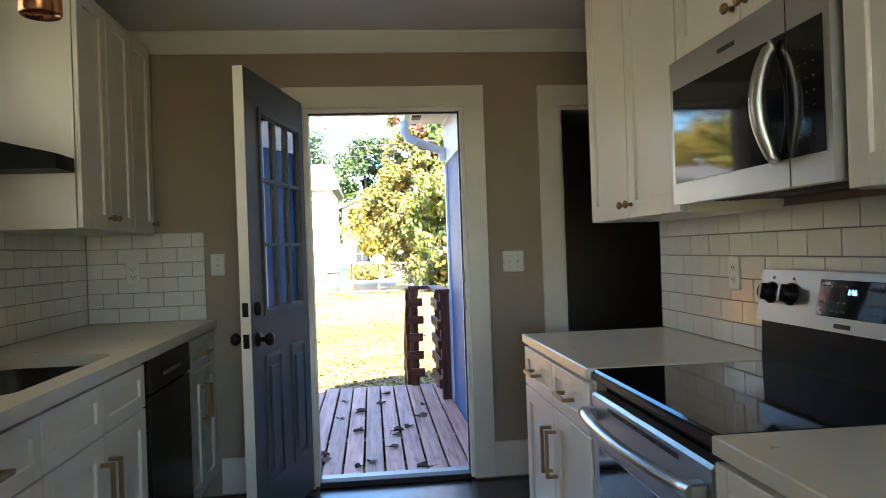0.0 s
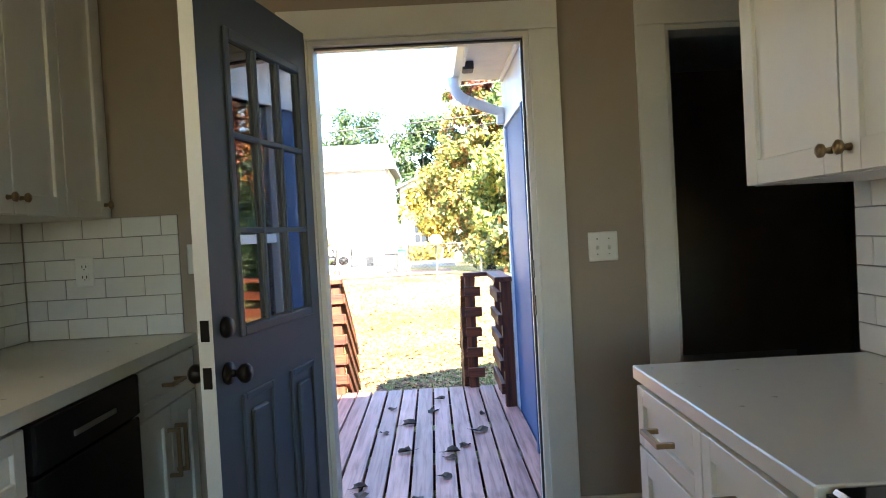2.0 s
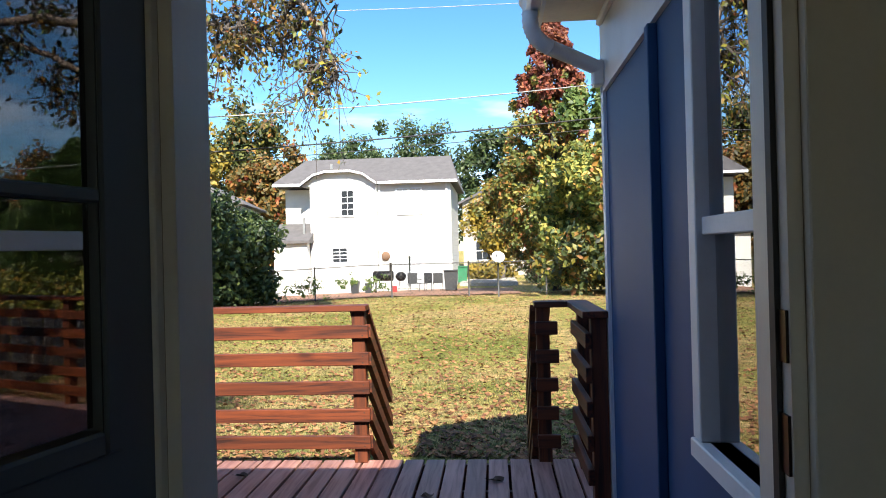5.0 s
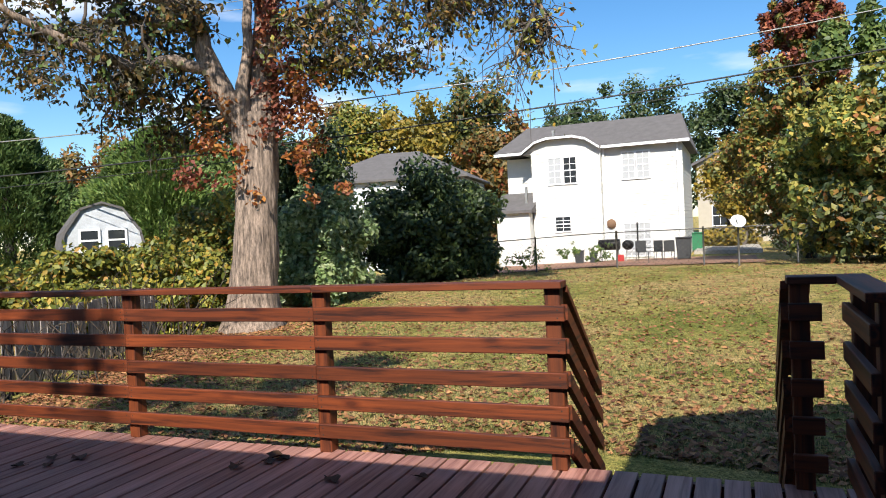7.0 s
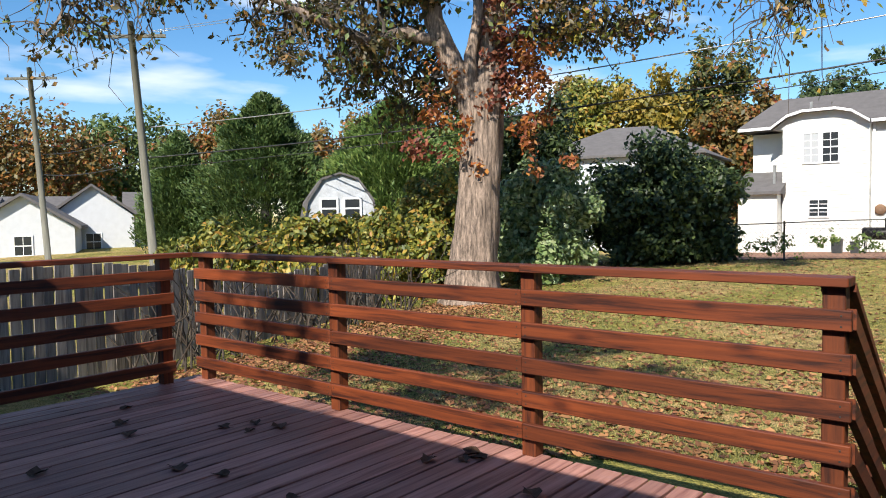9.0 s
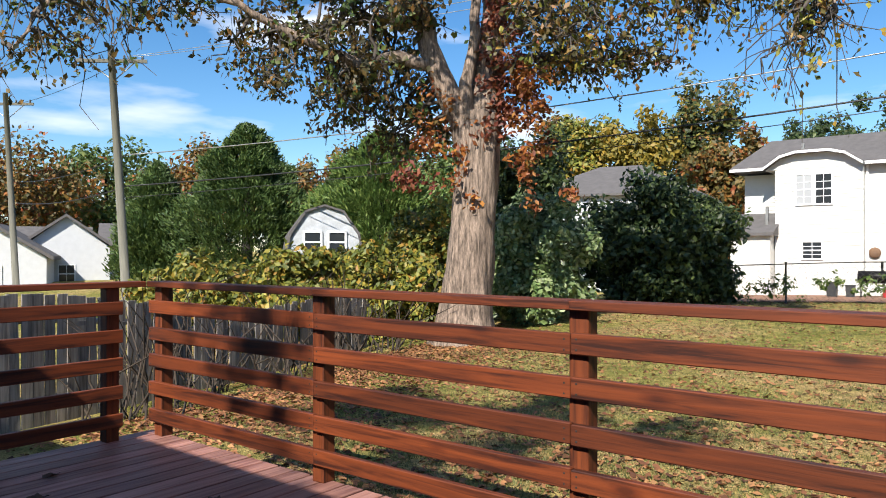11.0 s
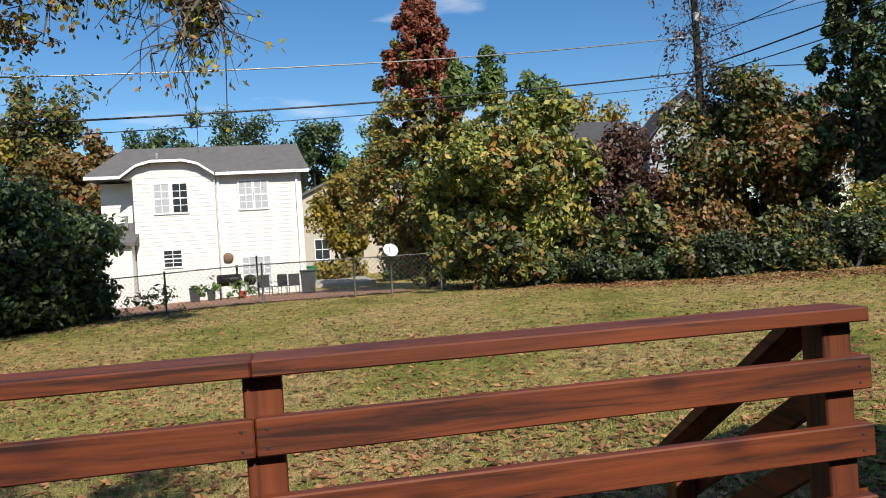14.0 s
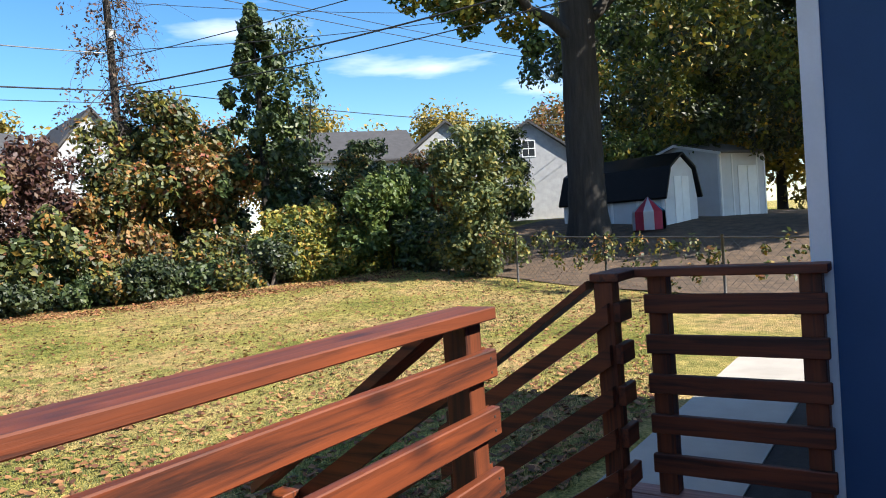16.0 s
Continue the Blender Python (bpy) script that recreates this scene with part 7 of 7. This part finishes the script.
def pendant():
    p = thing("pendant_lamp", "copper cylinder pendant lamp above the sink", "pendant lamp", pose(-0.86, 2.0, 0))
    part("shade", lathe([(0.03, 2.09), (0.048, 2.08), (0.05, 1.885), (0.046, 1.88), (0.044, 1.9), (0.04, 2.06)], 28), M_COPPER, p)
    part("bulb", lathe([(0.0, 1.9), (0.02, 1.905), (0.027, 1.93), (0.02, 1.96), (0.0, 1.97)], 14), M_PLASTIC, p, "frosted bulb")
    part("cord", tube([(0, 0, 2.085), (0, 0, CEIL - 0.02)], 0.004, 6), M_BRONZE, p)
    part("canopy", lathe([(0.0, CEIL - 0.025), (0.05, CEIL - 0.022), (0.055, CEIL - 0.001), (0.0, CEIL - 0.001)], 20), M_COPPER, p)


pendant()


def refrigerator():
    f = thing("refrigerator", "pale refrigerator at the end of the worktop", "refrigerator", pose(-0.8, 0.62, 0, 0, 0, 90))
    part("body", boxes((0, 0.84, 0.0, 0.7, 0.02, 1.78), bevel=0.006), M_GUTTER, f)
    for a, b in ((0.0, 0.418), (0.422, 0.84)):
        part("door", boxes((a, b, -0.05, -0.004, 0.62, 1.78), bevel=0.01), M_GUTTER, f)
    part("freezer_drawer", boxes((0.0, 0.84, -0.05, -0.004, 0.05, 0.61), bevel=0.01), M_GUTTER, f)


refrigerator()


def sink_window():
    w = thing("window_sink", "white framed window over the kitchen sink", "window")
    tagged(w, kind="structure")
    x0, x1 = LW - 0.12, LW + 0.02
    part("window_frame", boxes((x0, x1, W0, W0 + 0.05, WZ0, WZ1), (x0, x1, W1 - 0.05, W1, WZ0, WZ1), (x0, x1, W0 + 0.05, W1 - 0.05, WZ1 - 0.05, WZ1), (x0, x1 + 0.02, W0 + 0.05, W1 - 0.05, WZ0, WZ0 + 0.05)), M_TRIM, w)
    part("meeting_rail", boxes((LW - 0.09, LW - 0.05, W0 + 0.05, W1 - 0.05, (WZ0 + WZ1) / 2 - 0.02, (WZ0 + WZ1) / 2 + 0.02)), M_TRIM, w)
    for a, b in ((WZ0 + 0.05, (WZ0 + WZ1) / 2 - 0.02), ((WZ0 + WZ1) / 2 + 0.02, WZ1 - 0.05)):
        p = part("pane", boxes((LW - 0.073, LW - 0.068, W0 + 0.05, W1 - 0.05, a, b)), M_GLASS, w)
        p.visible_shadow = False


sink_window()

# ---------------------------------------------------------------- switches and sockets


def wall_plate(name, label, m, w, h, kind, n=1):
    s = thing(name, label, name.replace("_", " "), m)
    part("plate", boxes((-w / 2, w / 2, -0.006, 0, -h / 2, h / 2), bevel=0.003), M_PLASTIC, s)
    for k in range(n):
        x = (k - (n - 1) / 2) * 0.046
        if kind == "switch":
            part("toggle", prism([(-0.018, -0.004), (-0.006, -0.012), (-0.006, 0.004)], "x", x - 0.005, x + 0.005), M_PLASTIC, s)
            for z in (-0.03, 0.03):
                part("screw", lathe([(0.0, -0.0055), (0.003, -0.0055), (0.003, -0.0075), (0.0, -0.008)], 8, axis="y", centre=(x, 0, z)), M_GALV, s)
        else:
            for z in (-0.02, 0.02):
                part("socket", boxes((x - 0.017, x + 0.017, -0.0085, -0.005, z - 0.014, z + 0.014), bevel=0.002), M_PLASTIC, s)
                part("slot", boxes((x - 0.009, x - 0.006, -0.0095, -0.008, z - 0.005, z + 0.006), (x + 0.006, x + 0.009, -0.0095, -0.008, z - 0.005, z + 0.006), (x - 0.002, x + 0.002, -0.0095, -0.008, z - 0.012, z - 0.008)), M_SLOT, s)
    return s


wall_plate("light_switch", "cream double light switch plate beside the door", pose(0.73, BW - 0.001, 1.18), 0.117, 0.117, "switch", 2)
wall_plate("light_switch", "cream single light switch plate near the backsplash", pose(-0.868, BW - 0.001, 1.218), 0.072, 0.117, "switch", 1)
wall_plate("power_outlet", "white power outlet on the tiled backsplash", pose(-1.3, BW - 0.012, 1.19), 0.072, 0.117, "socket", 1)
wall_plate("power_outlet", "white power outlet on the tiled wall by the range", pose(RW - 0.012, 2.485, 1.14, 0, 0, -90), 0.072, 0.117, "socket", 1)

# ---------------------------------------------------------------- leaves on the deck and the lawn


def curled_leaf(seed, s):
    """One dead leaf, lobed and curled."""
    rng = np.random.default_rng(seed)
    bm = bmesh.new()
    n = 11
    ring = []
    for k in range(n):
        a = 2 * math.pi * k / n
        r = s * (0.55 + 0.45 * abs(math.cos(a * 2.5))) * rng.uniform(0.8, 1.15)
        ring.append(bm.verts.new((r * math.cos(a), r * 0.75 * math.sin(a), 0.004 + s * 0.45 * (math.sin(a) ** 2) * rng.uniform(0.5, 1.2))))
    c = bm.verts.new((0, 0, 0.003))
    for k in range(n):
        bm.faces.new((c, ring[k], ring[(k + 1) % n]))
    tube([(s * 0.5, 0, 0.005), (s * 1.3, 0.01, 0.012)], 0.0015, 3, bm)
    return mesh_of("leaf", bm, M_DEADLEAF)


LEAF_MESHES = [curled_leaf(k, 0.048 + 0.011 * (k % 4)) for k in range(7)]
rng_l = np.random.default_rng(21)
spots = [(-0.18, 5.1), (0.06, 5.55), (-0.2, 6.1), (0.33, 6.5), (0.1, 5.9), (-0.35, 7.3), (0.25, 5.0), (0.4, 7.0)]
spots += [(rng_l.uniform(-5.6, -1.0), rng_l.uniform(4.6, 7.9)) for _ in range(64)] + [(rng_l.uniform(-1.0, 0.5), rng_l.uniform(4.5, 7.9)) for _ in range(14)] + [(-3.0 + rng_l.normal() * 0.12, 6.2 + rng_l.normal() * 0.12) for _ in range(12)]
for k, (x, y) in enumerate(spots):
    solid("dead_leaf", LEAF_MESHES[k % 7], None, "curled brown dead leaf lying on the deck", "leaf", pose(x, y, DECK_Z + 0.002, 0, 0, rng_l.uniform(0, 360)), "dead leaves on the deck")


def scatter(name, n, seed, inside, make, material, label, category):
    """Small flat pieces strewn over the ground, in one object."""
    rng = np.random.default_rng(seed)
    verts, faces = [], []
    while n > 0:
        x, y = inside(rng)
        z = ground_z(x, y)
        i = len(verts)
        vs, fs = make(rng)
        verts += [(x + a, y + b, z + c) for a, b, c in vs]
        faces += [tuple(i + q for q in f) for f in fs]
        n -= 1
    me = bpy.data.meshes.new(name)
    me.from_pydata(verts, [], faces)
    me.materials.append(material)
    solid(name, me, None, label, category, kind="stuff")


def lawn_spot(rng):
    while True:
        d = 3.0 + 20 * rng.random() ** 1.3
        a = rng.uniform(-1.05, 1.15)
        x, y = -1.0 + d * math.sin(a) * 1.25, 7.0 + d * math.cos(a)
        if y > 8.3 and not (0.9 < x and y < 9.0) and not (-0.95 < x < 0.45 and y < 9.1):
            return x, y


def flat_leaf(rng):
    a, s, h = rng.uniform(0, 6.28), rng.uniform(0.02, 0.052), rng.uniform(0.008, 0.022)
    c, d = math.cos(a) * s, math.sin(a) * s
    return [(-c, -d, h), (d * 0.6, -c * 0.6, h + rng.uniform(0, 0.03)), (c, d, h + rng.uniform(-0.01, 0.03)), (-d * 0.6, c * 0.6, h)], [(0, 1, 2), (0, 2, 3)]


def blade_tuft(rng):
    vs, fs = [], []
    for k in range(6):
        a, h, r = rng.uniform(0, 6.28), rng.uniform(0.015, 0.038), rng.uniform(0, 0.07)
        b = rng.uniform(0, 6.28)
        x, y = r * math.cos(b), r * math.sin(b)
        i = len(vs)
        vs += [(x - 0.006 * math.sin(a), y + 0.006 * math.cos(a), -0.01), (x + 0.006 * math.sin(a), y - 0.006 * math.cos(a), -0.01), (x + h * 0.6 * math.cos(a), y + h * 0.6 * math.sin(a), h)]
        fs.append((i, i + 1, i + 2))
    return vs, fs


M_LITTER = leaf_material("leaf_litter", [(0.0, (0.11, 0.04, 0.018)), (0.5, (0.27, 0.11, 0.045)), (1.0, (0.48, 0.24, 0.1))], 0.8, 0.05)
M_GRASS = leaf_material("grass_blade", [(0.0, (0.09, 0.13, 0.03)), (0.5, (0.2, 0.21, 0.06)), (1.0, (0.36, 0.29, 0.12))], 0.7, 0.2)
scatter("leaf_litter", 34000, 31, lawn_spot, flat_leaf, M_LITTER, "fallen brown leaves strewn over the lawn", "leaves")


def fence_spot(rng):
    f = rng.random()
    return -9.4 - 1.6 * f + abs(rng.normal()) * 1.5, 9.0 + 9.5 * f + rng.normal() * 0.5


def edge_spot(rng):
    f = rng.random()
    return 4.5 + 10.0 * f + rng.normal() * 0.5, 26.3 - 6.6 * f - 1.3 * math.sin(math.pi * f) + rng.normal() * 0.5


scatter("leaf_drift", 5000, 34, edge_spot, flat_leaf, M_LITTER, "brown leaves gathered at the thicket's edge", "leaves")
scatter("leaf_drift", 9000, 33, fence_spot, flat_leaf, M_LITTER, "drift of orange-brown leaves along the board fence", "leaves")
scatter("grass", 46000, 32, lawn_spot, blade_tuft, M_GRASS, "short patchy autumn grass", "grass")

# ---------------------------------------------------------------- glazed tiles, one by one


def tiles(name, parent_label, m, width, rows, skip, pw=0.153, ph=0.0775):
    wall = thing(name, parent_label, "backsplash", m)
    tagged(wall, kind="structure")
    part("grout", boxes((0, width, -0.006, -0.0005, 0, rows * ph)), M_GROUT, wall)
    full = mesh_of("tile", boxes((0.0015, pw - 0.0015, -0.011, -0.0062, 0.0015, ph - 0.0015), bevel=0.0016), M_TILE)
    half = {}
    for r in range(rows):
        x = -(pw / 2 if r % 2 else 0)
        while x < width - 0.005:
            a, b = max(x, 0), min(x + pw, width)
            if not skip(a, b, r * ph, (r + 1) * ph):
                if b - a > pw - 0.001:
                    me = full
                else:
                    key = round(b - a, 3)
                    if key not in half:
                        half[key] = mesh_of("tile", boxes((0.001, b - a - 0.001, -0.011, -0.0062, 0.001, ph - 0.001), bevel=0.0016), M_TILE)
                    me = half[key]
                part("tile", me, None, wall, m=pose(a, random.uniform(-0.0006, 0.0006), r * ph, random.uniform(-0.5, 0.5), 0, 0) @ pose(0, 0, 0, 0, 0, random.uniform(-0.4, 0.4)))
            x += pw


tiles("backsplash_end", "white glazed subway tile backsplash at the worktop's end", pose(LW + 0.012, BW, 0.93), 0.6, 6, lambda a, b, c, d: False)
tiles("backsplash_left", "white glazed subway tile backsplash behind the sink", pose(LW, 1.43, 0.93, 0, 0, 90), 2.6, 6, lambda a, b, c, d: b + 1.43 > W0 and a + 1.43 < W1 and d + 0.93 > WZ0)
tiles("backsplash_right", "white glazed subway tile backsplash behind the range", pose(RW, 3.135, 0.89, 0, 0, -90), 2.3, 6, lambda a, b, c, d: False)
